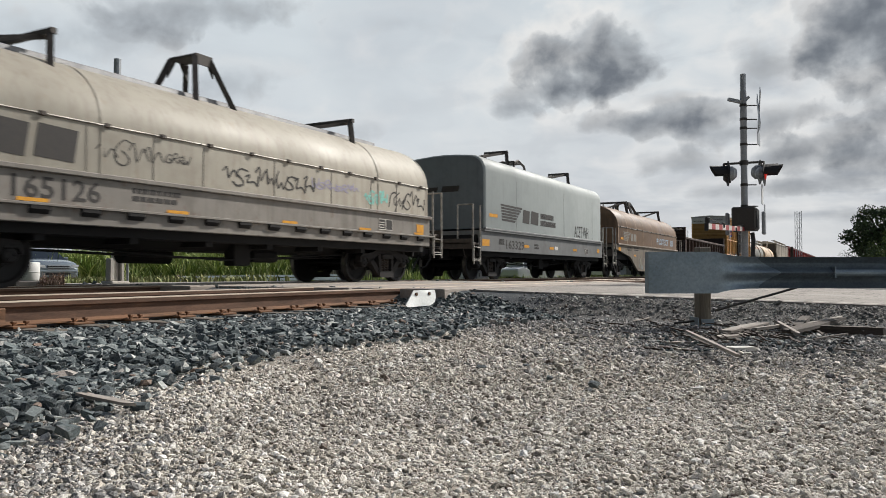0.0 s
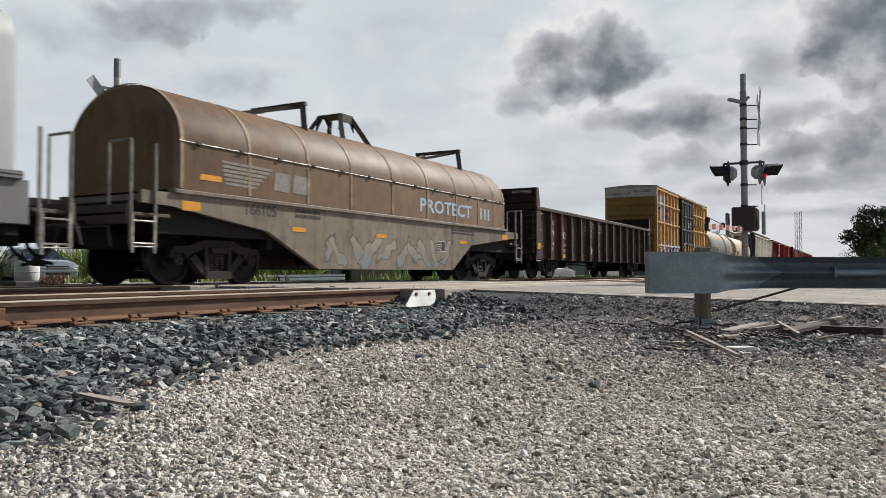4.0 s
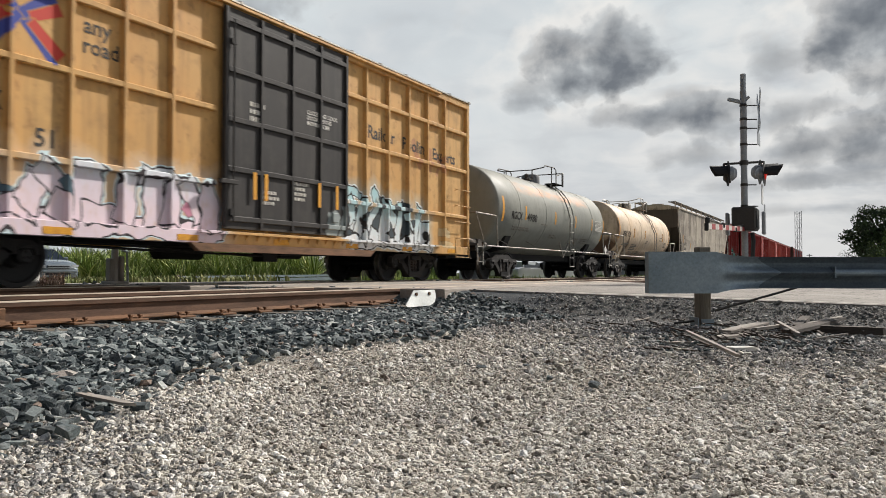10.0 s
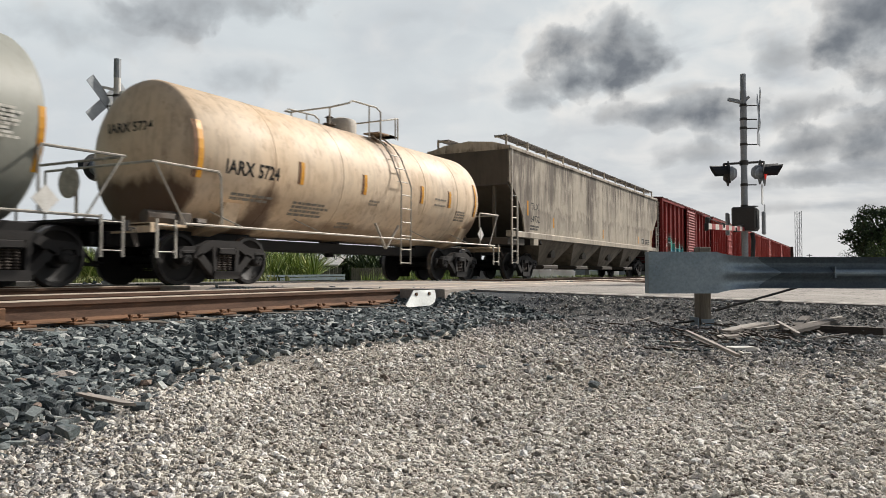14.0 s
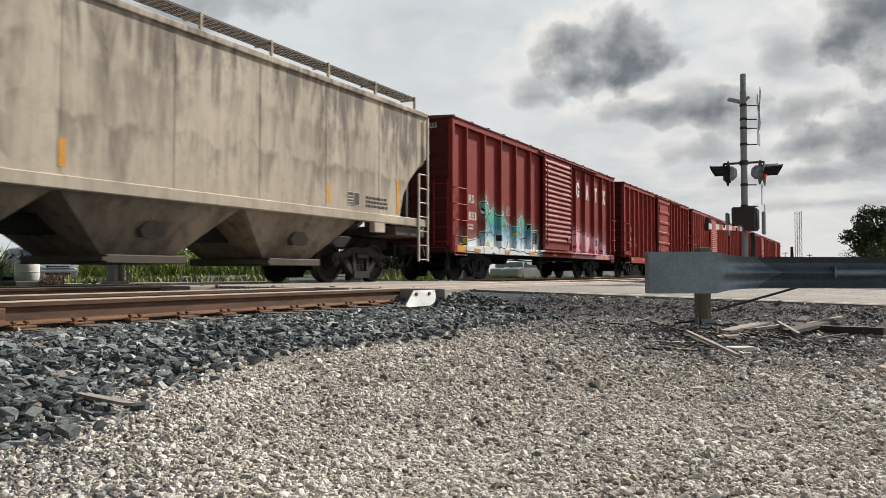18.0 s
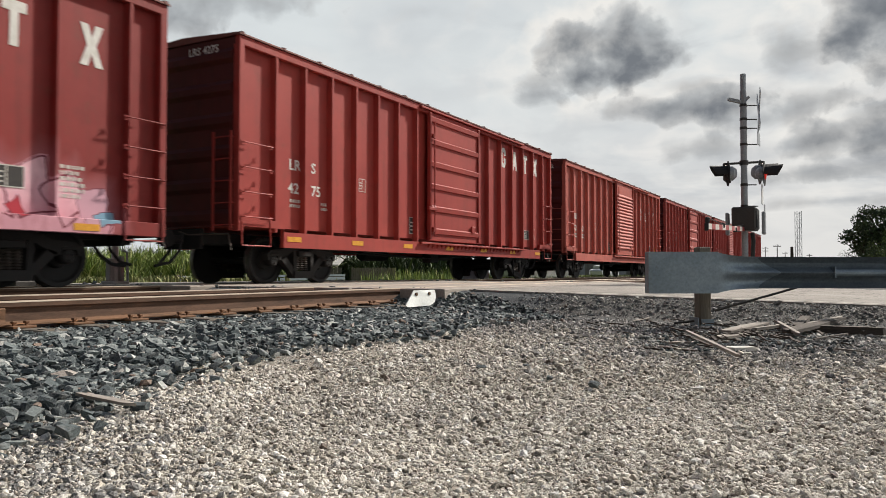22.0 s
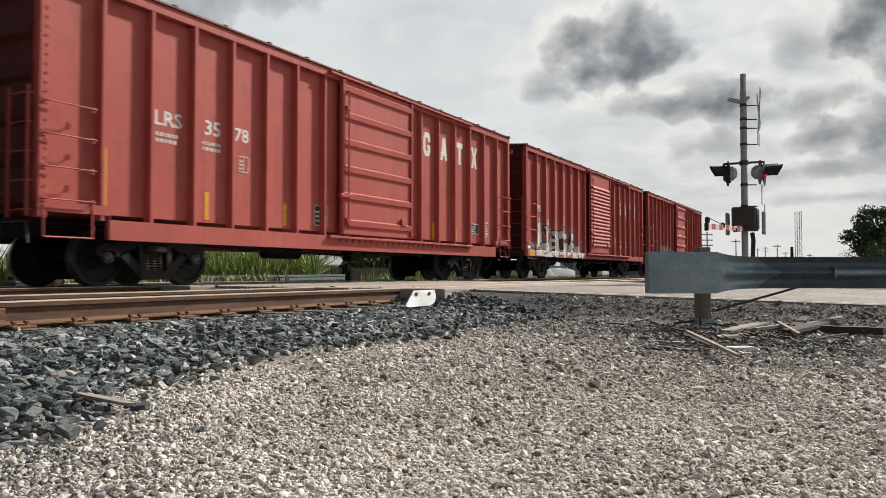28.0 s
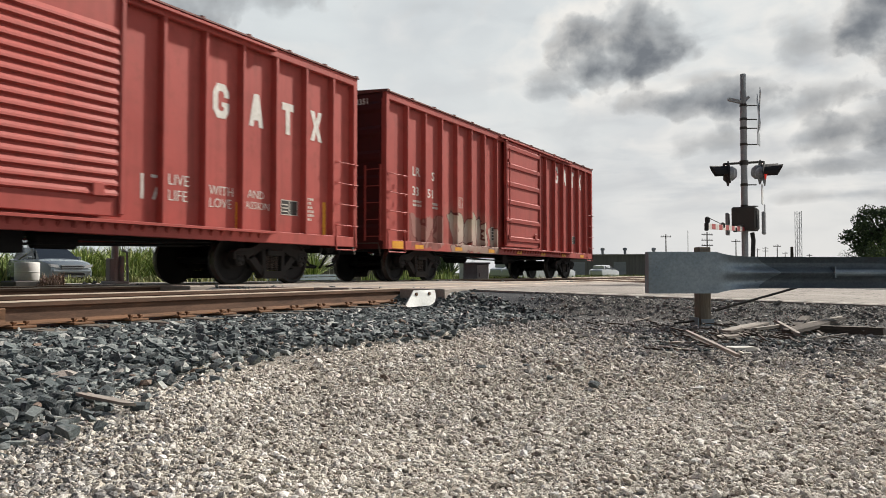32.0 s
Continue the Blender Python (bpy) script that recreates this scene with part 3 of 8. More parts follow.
# ---- train: materials ----
def sprayed(m, under, strokes, zlo, zhi, fills, outline, accents=(), strength=1.0, line=0.035, wob=0.12, rounded=False, halo=0.0, keyline=None, fat=1.0, tall=1.0):
    """Sprayed shapes painted one over the other. strokes: 'x z x z w w' in centimetres, from end to end with the half width at both; a seventh number picks an accent colour."""
    warp = m.n("ShaderNodeTexNoise")
    warp.inputs["Scale"].default_value, warp.inputs["Detail"].default_value = 1.9, 2
    m.link(m.coords((1, 0, 1)), warp.inputs["Vector"])
    half = m.n("ShaderNodeVectorMath", op="SUBTRACT")
    half.inputs[1].default_value = (0.5, 0.5, 0.5)
    m.link(warp.outputs["Color"], half.inputs[0])
    shift = m.n("ShaderNodeVectorMath", op="MULTIPLY_ADD")
    shift.inputs[1].default_value = (wob * 2, 0.0, wob * 2)
    m.link(half.outputs[0], shift.inputs[0]).link(m.coords((1, 0, 1)), shift.inputs[2])
    p = shift.outputs[0]
    fields = []
    for run in strokes.split(";"):
        n = [float(q) for q in run.split()]
        a, b = [Vector((n[k] / 100, 0, zlo + (n[k + 1] / 100 - zlo) * tall)) for k in (0, 2)]
        L = max(0.01, (b - a).length)
        u = (b - a) / L
        rel, along, across = [m.n("ShaderNodeVectorMath", op=o) for o in ("SUBTRACT", "DOT_PRODUCT", "DOT_PRODUCT")]
        rel.inputs[1].default_value, along.inputs[1].default_value, across.inputs[1].default_value = a, u, (-u.z, 0, u.x)
        m.link(p, rel.inputs[0]).link(rel.outputs[0], along.inputs[0]).link(rel.outputs[0], across.inputs[0])
        t, q = along.outputs["Value"], m.math("ABSOLUTE", across.outputs["Value"])
        w = m.math("ADD", m.math("MULTIPLY", m.math("DIVIDE", t, L, True), (n[5] - n[4]) * fat / 100), n[4] * fat / 100)
        over = m.math("SUBTRACT", m.math("ABSOLUTE", m.math("SUBTRACT", t, L / 2)), L / 2)
        if rounded:
            over = m.math("MAXIMUM", over, 0.0)
            d = m.math("SUBTRACT", m.math("SQRT", m.math("ADD", m.math("MULTIPLY", over, over), m.math("MULTIPLY", q, q))), w)
        else:
            d = m.math("MAXIMUM", m.math("SUBTRACT", q, w), over)
        fields.append((d, int(n[6]) if len(n) > 6 else -1))
    co = m.xyz()
    rise = m.math("DIVIDE", m.math("SUBTRACT", co[2], zlo), zhi - zlo)
    rise = m.math("ADD", rise, m.math("MULTIPLY", m.math("SUBTRACT", m.noise(1.7, 3), 0.5), 0.7))
    tone = m.ramp(rise, *[(i / max(1, len(fills) - 1) * 0.9 + 0.05, lin(h)) for i, h in enumerate(fills)])
    tone = m.mix(m.ramp(m.noise(14, 5, (1, 1, 0.4)), (0.5, 0.0), (0.75, 0.35)), tone, under)
    c = under
    if halo:
        near = fields[0][0]
        for d, _ in fields[1:]:
            near = m.math("MINIMUM", near, d)
        c = m.mix(m.math("MULTIPLY", m.ramp(near, (0.0, 1.0), (0.30, 0.0)), halo), c, lin(fills[-1]))
    if keyline:
        for d, k in fields:
            if k < 0:
                c = m.mix(m.math("LESS_THAN", d, line + 0.025), c, lin(keyline))
    for d, k in fields:
        edge = line if k < 0 else line * 0.4
        c = m.mix(m.math("LESS_THAN", d, edge), c, lin(outline))
        c = m.mix(m.math("LESS_THAN", d, 0.0), c, tone if k < 0 else lin(accents[k]))
    return m.mix(strength, under, c)


def paint(name, a, b, dirt="3a332d", streak=0.5, patches=0.3, tags=(), rough=(0.45, 0.75), bump=0.15, rust="5a3826", rustiness=0.0, stain=0.0, drips=(), overspray=(), blots=()):
    """Weathered car paint: faded patches, vertical grime streaks, rust, and spray-painted tags.
    tags: (x0, x1, z0, z1, fills, outline, scale, strength), in the car's own metres."""
    m = Mat(name)
    big, mid, fine = m.noise(0.55, 5), m.noise(3.0, 5), m.noise(45, 4)
    c = m.mix(m.ramp(big, (0.32, 0.0), (0.68, 1.0)), lin(a), lin(b))
    c = m.mix(m.math("MULTIPLY", m.ramp(mid, (0.5, 0.0), (0.75, 1.0)), patches), c, lin(dirt))
    run = m.noise(1.0, 5, (5.5, 5.5, 0.35), 0.65)
    c = m.mix(m.math("MULTIPLY", m.ramp(run, (0.5, 0.0), (0.72, 1.0)), streak), c, lin(dirt))
    if stain:
        wash = m.noise(0.42, 6, (2.6, 2.6, 0.22), 0.68, distort=0.4)
        c = m.mix(m.math("MULTIPLY", m.ramp(wash, (0.46, 0.0), (0.62, 1.0)), stain), c, lin(dirt))
    for top, length, amount in drips:
        # runs that start at a height and thin out downwards
        at = m.xyz()
        broad = m.noise(0.8, 3, (1.0, 1.0, 0.25))
        thin = m.noise(0.9 + 0.5 * top, 8, (1.0, 1.0, 0.06 + 0.03 * top), 0.72, distort=0.5)
        fall = m.math("DIVIDE", m.math("SUBTRACT", top, m.math("ADD", at[2], m.math("MULTIPLY", m.math("SUBTRACT", broad, 0.5), 1.6))), length)
        gone = m.math("ADD", m.math("MAXIMUM", fall, 0.0), m.math("MULTIPLY", m.math("MAXIMUM", m.math("MULTIPLY", fall, -1.0), 0.0), 7.0))
        soak = m.math("SUBTRACT", m.math("ADD", thin, m.math("MULTIPLY", m.math("SUBTRACT", broad, 0.5), 0.7)), m.math("MULTIPLY", gone, 0.22))
        c = m.mix(m.math("MULTIPLY", m.ramp(soak, (0.40, 0.0), (0.56, 1.0)), amount), c, lin(dirt))
    if rustiness:
        c = m.mix(m.math("MULTIPLY", m.ramp(m.noise(5, 7, (1, 1, 0.6), 0.72), (0.56, 0.0), (0.66, 1.0)), rustiness), c, lin(rust))
    co = m.xyz()
    for bx, bz, rx, rz, tone, amount in blots:
        # spilled and burnt-in stains
        u, w = m.math("DIVIDE", m.math("SUBTRACT", co[0], bx), rx), m.math("DIVIDE", m.math("SUBTRACT", co[2], bz), rz)
        far = m.math("SQRT", m.math("ADD", m.math("MULTIPLY", u, u), m.math("MULTIPLY", w, w)))
        far = m.math("ADD", far, m.math("MULTIPLY", m.math("SUBTRACT", m.noise(2.4, 6, (1, 1, 0.5), 0.65), 0.5), 1.1))
        c = m.mix(m.math("MULTIPLY", m.ramp(far, (0.55, 1.0), (1.15, 0.0)), amount), c, lin(tone))
    if overspray:
        # a ragged band of old rust-coloured overspray along the flank
        x0, x1, z0, z1, tone = overspray
        band = m.math("MULTIPLY", m.window(co[0], x0, x1, 1.2), m.window(m.math("ADD", co[2], m.math("MULTIPLY", m.math("SUBTRACT", m.noise(1.1, 5, (0.5, 0, 2)), 0.5), 0.35)), z0, z1, 0.16))
        band = m.math("MULTIPLY", m.math("MULTIPLY", band, m.math("LESS_THAN", co[1], 0.0)), m.ramp(m.noise(1.6, 6, (0.5, 1, 1.6)), (0.35, 0.0), (0.6, 0.8)))
        c = m.mix(band, c, lin(tone))
    for tag in tags:
        if isinstance(tag[0], str):
            c = m.mix(m.math("LESS_THAN", co[1], 0.0), c, sprayed(m, c, *tag))
            continue
        x0, x1, z0, z1, fills, outline, scale, strength = tag
        wob = m.n("ShaderNodeTexNoise")
        wob.inputs["Scale"].default_value, wob.inputs["Detail"].default_value = scale * 0.55, 2
        m.link(m.coords(), wob.inputs["Vector"])
        warp = m.n("ShaderNodeVectorMath", op="MULTIPLY_ADD")
        warp.inputs[1].default_value = (2.2 / scale, 0.0, 2.0 / scale)
        m.link(wob.outputs["Color"], warp.inputs[0]).link(m.coords((1, 0.0, 0.55)), warp.inputs[2])
        cell, edge = m.n("ShaderNodeTexVoronoi"), m.n("ShaderNodeTexVoronoi")
        edge.feature = "DISTANCE_TO_EDGE"
        for v in (cell, edge):
            v.inputs["Scale"].default_value = scale
            m.link(warp.outputs[0], v.inputs["Vector"])
        hue = m.n("ShaderNodeSeparateColor")
        m.link(cell.outputs["Color"], hue.inputs[0])
        k = len(fills)
        ramp = m.n("ShaderNodeValToRGB")
        ramp.color_ramp.interpolation = "CONSTANT"
        while len(ramp.color_ramp.elements) < k:
            ramp.color_ramp.elements.new(0.5)
        for i, (e, h) in enumerate(zip(ramp.color_ramp.elements, fills)):
            e.position, e.color = i / k, lin(h)
        m.link(hue.outputs[0], ramp.inputs["Fac"])
        spray = m.mix(m.ramp(edge.outputs["Distance"], (0.032, 1.0), (0.05, 0.0)), ramp.outputs["Color"], lin(outline))
        spray = m.mix(0.25, spray, m.ramp(mid, (0.3, 0.35), (0.7, 0.8)), "OVERLAY")
        ragged = m.math("MULTIPLY", m.math("SUBTRACT", m.noise(scale * 0.9, 2, (1, 0, 0.5)), 0.5), 1.5)
        where = m.math("MULTIPLY", m.window(m.math("ADD", co[0], m.math("MULTIPLY", ragged, 0.35)), x0, x1, 0.05),
                       m.window(m.math("ADD", co[2], m.math("MULTIPLY", ragged, 0.55)), z0, z1, 0.05))
        where = m.math("MULTIPLY", where, m.math("LESS_THAN", co[1], 0.0))
        c = m.mix(m.math("MULTIPLY", where, strength), c, spray)
    m.b.inputs["Specular IOR Level"].default_value = 0.28
    m.color(c).rough(big, *rough).bump(m.math("ADD", fine, m.math("MULTIPLY", mid, 2.0)), bump, 0.006)
    return m.m


BOGIE = surface("grimy_bogie_steel", "1b1918", "282422", 5, (0.7, 0.92), 0.2, 0.5, 0.006, 50, "3a302a", 0.70)
UNDER = surface("underframe_black", "0e0d0d", "1a1817", 3, (0.75, 0.92), 0.1, 0.3, 0.006, 40)
RUBBERHOSE = surface("black_rubber_hose", "151515", "222120", 6, (0.7, 0.85), 0, 0.2, 0.002, 50)
WHEEL = surface("wheel_steel", "171615", "242120", 6, (0.55, 0.8), 0.3, 0.3, 0.003, 50)
TREAD = surface("bright_wheel_rim", "8c8883", "5f5b57", 6, (0.3, 0.45), 0.9, 0.1, 0.001, 80)
SPRING = surface("spring_steel", "4a413a", "332c28", 8, (0.6, 0.85), 0.4, 0.3, 0.002, 60)
WHITEPAINT = surface("stencil_white", "dcd9d2", "bdb8ae", 9, (0.6, 0.8), 0, 0.1, 0.001, 60)
BLACKPAINT = surface("stencil_black", "24211f", "35312d", 9, (0.6, 0.8), 0, 0.1, 0.001, 60)
REFLECT = surface("yellow_reflector", "d99a1c", "c07f12", 9, (0.45, 0.6), 0, 0.1, 0.001, 60)
HANDRAIL = surface("handrail_steel", "a8a49c", "6f6a62", 6, (0.5, 0.75), 0.4, 0.2, 0.002, 60)
DARKRAIL = surface("dark_handrail", "3f3a36", "5a5148", 6, (0.6, 0.8), 0.3, 0.2, 0.002, 60)
WHITEBAR = surface("white_stencil_bar", "cfcbc2", "a8a399", 9, (0.6, 0.8), 0, 0.1, 0.001, 60)
GREYBAR = surface("faded_stencil_bar", "6a655c", "8a847a", 9, (0.6, 0.8), 0, 0.1, 0.001, 60)


# ---- train: shared parts ----
def wheelset_mesh():
    s = Shape()
    s.lathe([(0.07, -0.98), (0.07, 0.98)], 12)
    for sg in (-1, 1):
        prof = [(0.09, 0.60), (0.17, 0.63), (0.36, 0.70), (0.40, 0.69), (0.478, 0.675), (0.482, 0.695), (0.462, 0.71), (0.455, 0.81), (0.45, 0.815), (0.39, 0.815), (0.385, 0.79), (0.36, 0.765), (0.18, 0.72), (0.15, 0.80), (0.09, 0.81)]
        s.lathe([(r, sg * t) for r, t in prof], 32)
        s.lathe([(0.085, sg * 0.83), (0.115, sg * 0.86), (0.118, sg * 1.02), (0.095, sg * 1.045), (0.09, sg * 1.05)], 16)
        for i in range(3):
            a = 2 * math.pi * i / 3
            s.bar((0.055 * math.cos(a), sg * 1.05, 0.055 * math.sin(a)), (0.055 * math.cos(a), sg * 1.075, 0.055 * math.sin(a)), 0.02, 6)
    me = s.mesh("wheelset", True)
    me.materials.append(WHEEL)
    me.materials.append(TREAD)
    for p in me.polygons:                    # running tread and its outer edge are worn bright
        c = p.center
        r = math.hypot(c.x, c.z)
        p.material_index = 1 if r > 0.453 and abs(c.y) > 0.72 else 0
    return me


def side_frame_mesh():
    """Cast side frame with its two openings, pedestals and spring seat."""
    s, y0, y1 = Shape(), -0.075, 0.075
    s.prism([(-1.09, 0.47), (-1.08, 0.60), (-0.98, 0.665), (-0.62, 0.69), (-0.34, 0.80), (0.34, 0.80), (0.62, 0.69), (0.98, 0.665), (1.08, 0.60), (1.09, 0.47), (1.03, 0.47), (1.0, 0.565), (0.78, 0.565),
             (0.74, 0.47), (0.66, 0.47), (0.50, 0.56), (0.30, 0.67), (-0.30, 0.67), (-0.50, 0.56), (-0.66, 0.47), (-0.74, 0.47), (-0.78, 0.565), (-1.0, 0.565), (-1.03, 0.47)], "y", y0, y1)
    for g in (-1, 1):
        s.prism([(g * 0.70, 0.50), (g * 0.56, 0.57), (g * 0.24, 0.25), (g * 0.30, 0.13)], "y", y0, y1)
        s.prism([(g * 0.22, 0.24), (g * 0.31, 0.24), (g * 0.33, 0.68), (g * 0.24, 0.68)], "y", y0 * 1.2, y1 * 1.2)
        s.box(g * 0.89 - 0.13, g * 0.89 + 0.13, -0.09, 0.09, 0.55, 0.60, 0.01)
    s.prism([(-0.32, 0.13), (-0.28, 0.10), (0.28, 0.10), (0.32, 0.13), (0.30, 0.25), (-0.30, 0.25)], "y", y0 * 1.5, y1 * 1.5)
    s.box(-0.20, 0.20, -0.13, 0.10, 0.55, 0.665, 0.015)
    return s.mesh("side_frame")


def spring_mesh():
    s = Shape()
    for x in (-0.135, 0.0, 0.135):
        prof = []
        for i in range(7):
            z = 0.255 + i * 0.043
            prof += [(0.046, z), (0.062, z + 0.012), (0.062, z + 0.024), (0.046, z + 0.036)]
        s.lathe(prof, 10, "z", (x, 0, 0))
    return s.mesh("spring")


def bolster_mesh():
    s = Shape().box(-0.19, 0.19, -0.95, 0.95, 0.50, 0.68, 0.02)
    s.box(-0.9, 0.9, -0.42, -0.34, 0.30, 0.38).box(-0.9, 0.9, 0.34, 0.42, 0.30, 0.38)
    for g in (-1, 1):
        s.box(g * 0.36 - 0.06, g * 0.36 + 0.06, -0.85, 0.85, 0.30, 0.42)
        for h in (-1, 1):
            s.box(g * 0.42 - 0.05, g * 0.42 + 0.05, h * 0.77 - 0.06, h * 0.77 + 0.06, 0.28, 0.56, 0.01)
    return s.mesh("bogie")


def coupler_mesh():
    """Knuckle coupler on its shank; it points towards -x."""
    s = Shape().box(-0.42, 0.3, -0.07, 0.07, 0.76, 0.92, 0.02)
    s.prism([(-0.62, 0.70), (-0.60, 1.0), (-0.44, 1.0), (-0.40, 0.93), (-0.40, 0.75), (-0.44, 0.70)], "y", -0.13, -0.02)
    s.prism([(-0.56, 0.74), (-0.56, 0.96), (-0.44, 0.96), (-0.44, 0.74)], "y", -0.02, 0.15)
    s.box(-0.70, -0.56, -0.16, -0.06, 0.72, 0.98, 0.03)
    s.rod([(-0.3, -0.25, 0.95), (-0.42, -0.3, 0.62), (-0.62, -0.28, 0.40), (-0.8, -0.22, 0.36)], 0.03, 6)
    return s.mesh("coupler")


WHEELSET_ME, FRAME_ME, SPRING_ME, BOLSTER_ME, COUPLER_ME = wheelset_mesh(), side_frame_mesh(), spring_mesh(), bolster_mesh(), coupler_mesh()
WHEELSETS, CARS = [], []
WHEEL_R = 0.457


def running_gear(car, length, overhang, sill=(0.62, 0.95), gear=True, rear=None):
    """Two bogies with their wheelsets, centre sill, brake gear and couplers."""
    for x in (overhang, length - (rear or overhang)):
        bogie = part("bogie", BOLSTER_ME, BOGIE, car, at=(x, 0, 0))
        for g in (-1, 1):
            part("side_frame", FRAME_ME, BOGIE, bogie, at=(0, g * 0.98, 0))
            part("spring", SPRING_ME, SPRING, bogie, at=(0, g * 0.98, 0))
            w = part("wheelset", WHEELSET_ME, WHEEL, bogie, at=(g * 0.89, 0, WHEEL_R))
            WHEELSETS.append((w, g * 0.89))
    s = Shape().box(0.1, length - 0.1, -0.33, 0.33, sill[0] + 0.06, sill[1], 0.02)
    if gear:
        mid = length / 2
        s.bar((mid - 1.3, 0.5, sill[0] + 0.0), (mid - 0.2, 0.5, sill[0] + 0.0), 0.17, 12)
        s.box(mid + 0.3, mid + 0.75, -0.75, -0.45, sill[0] - 0.2, sill[1], 0.02)
        s.bar((mid + 1.0, -0.5, sill[0]), (mid + 1.7, -0.5, sill[0]), 0.13, 10)
        s.rod([(overhang + 1, -0.45, sill[0] + 0.02), (mid - 1, -0.5, sill[0] - 0.06), (mid + 1, -0.5, sill[0] - 0.06), (length - overhang - 1, -0.45, sill[0] + 0.02)], 0.022)
        s.rod([(overhang + 0.8, -0.7, sill[0] + 0.1), (mid, -0.72, sill[0] - 0.1), (length - overhang - 0.8, -0.7, sill[0] + 0.1)], 0.015)
        for i in range(6):
            x = overhang + 1.2 + i * (length - 2 * overhang - 2.4) / 5
            s.box(x - 0.08, x + 0.08, -1.2, 1.2, sill[0] + 0.12, sill[1])
    part("centre_sill", s, UNDER, car)
    for xe, g in ((0.0, -1), (length, 1)):
        part("uncoupling_lever", Shape().rod([(xe + g * 0.30, -0.15, 0.98), (xe + g * 0.22, -0.3, 0.92), (xe + g * 0.16, -1.25, 0.92), (xe + g * 0.18, -1.34, 0.62)], 0.014, 5), DARKRAIL, car)
        part("air_hose", Shape().rod([(xe + g * 0.05, 0.28, 0.72), (xe + g * 0.22, 0.3, 0.52), (xe + g * 0.42, 0.24, 0.36), (xe + g * 0.62, 0.12, 0.34)], 0.032, 6), RUBBERHOSE, car)
        part("buffer_beam", Shape().box(min(xe, xe + g * 0.10), max(xe, xe + g * 0.10), -0.5, 0.5, 0.66, 1.04, 0.02), UNDER, car)
    part("coupler", COUPLER_ME, BOGIE, car, at=(0, 0, 0))
    part("coupler", COUPLER_ME, BOGIE, car, at=pose(length, 0, 0, 0, 0, 180))


def ladder(car, x0, x1, y, z0, z1, rungs, material, stirrup=True, off=0.07, rails=True):
    """A side ladder of bent rungs, with a stirrup step below."""
    s = Shape()
    rung = Shape().rod([(x0, y, 0), (x0, y - off, 0), (x1, y - off, 0), (x1, y, 0)], 0.011, 5)
    for x in (x0, x1):
        rung.box(x - 0.03, x + 0.03, y - 0.012, y, -0.04, 0.04)
    rung = rung.mesh("rung")
    for i in range(rungs):
        part("rung", rung, material, car, at=(0, 0, z0 + (z1 - z0) * i / max(1, rungs - 1)))
    if rails:
        for x in (x0, x1):
            part("ladder_rail", Shape().box(x - 0.018, x + 0.018, y - off - 0.012, y - off + 0.012, z0 - 0.1, z1 + 0.1), material, car)
    if stirrup:
        s.rod([(x0, y, z0 - 0.05), (x0, y - 0.02, z0 - 0.52), (x1, y - 0.02, z0 - 0.52), (x1, y, z0 - 0.05)], 0.014, 5)
    return part("stirrup", s, material, car) if s.v else None


def end_ladder(car, xf, y0, y1, z0, z1, rungs, material, face=-1):
    s = Shape()
    for y in (y0, y1):
        s.box(xf + face * 0.08 - 0.015, xf + face * 0.08 + 0.015, y - 0.02, y + 0.02, z0 - 0.1, z1 + 0.1)
    ob = part("end_ladder", s, material, car)
    for i in range(rungs):
        z = z0 + (z1 - z0) * i / max(1, rungs - 1)
        part("rung", Shape().rod([(xf, y0, z), (xf + face * 0.08, y0, z), (xf + face * 0.08, y1, z), (xf, y1, z)], 0.012, 5), material, ob)
    return ob


def write(car, body, x, y, z, size, material, stretch=1.0, bold=0.012, width=0.0):
    """Lettering on a side that faces -y; width: the length that it fills."""
    me = letters(body, size, stretch, bold)
    if width:
        xs = [v.co.x for v in me.vertices]
        me.transform(Matrix.Translation((-min(xs), 0, 0)))
        me.transform(Matrix.Diagonal((width / (max(xs) - min(xs)), 1, 1, 1)))
    return part("lettering", me, material, car, at=(x, y - 0.004, z))


def bars(car, x, y, z, w, h, rows, material, seed=1, name="stencil"):
    """Small print that cannot be read: rows of plain bars, from z downwards."""
    rng, s = random.Random(seed), Shape()
    step = h / rows
    for i in range(rows):
        t, u = x, z - i * step
        while t < x + w * rng.uniform(0.75, 1.0):
            b = rng.uniform(0.05, 0.16) * max(0.5, w)
            s.box(t, min(t + b, x + w), y - 0.006, y - 0.002, u - step * 0.62, u)
            t += b + 0.03
    return tagged(part(name, s, material, car), kind="stuff")


def patch(car, name, pts, y, material, label=""):
    """A flat painted shape on a side that faces -y."""
    return part(name, Shape().prism(pts, "y", y - 0.006, y - 0.002), material, car, label)


def reflector(car, x, y, z, w, h):
    return part("reflector", Shape().box(x, x + w, y - 0.007, y - 0.001, z, z + h), REFLECT, car, "yellow reflective strip")


def framed_stencil(car, x, y, z, w, h, material=WHITEBAR, back=BLACKPAINT):
    """A boxed label: dark field, pale frame and bars."""
    base = part("label_plate", Shape().box(x, x + w, y - 0.004, y - 0.001, z, z + h), back, car)
    s = Shape()
    for a, b, c, d in ((x, x + w, z, z + 0.015), (x, x + w, z + h - 0.015, z + h), (x, x + 0.015, z, z + h), (x + w - 0.015, x + w, z, z + h), (x + w * 0.48, x + w * 0.52, z, z + h)):
        s.box(a, b, y - 0.008, y - 0.005, c, d)
    for i in range(3):
        s.box(x + w * 0.08, x + w * 0.4, y - 0.008, y - 0.005, z + h * (0.2 + 0.22 * i), z + h * (0.28 + 0.22 * i))
    part("lettering_bar", s, material, base)


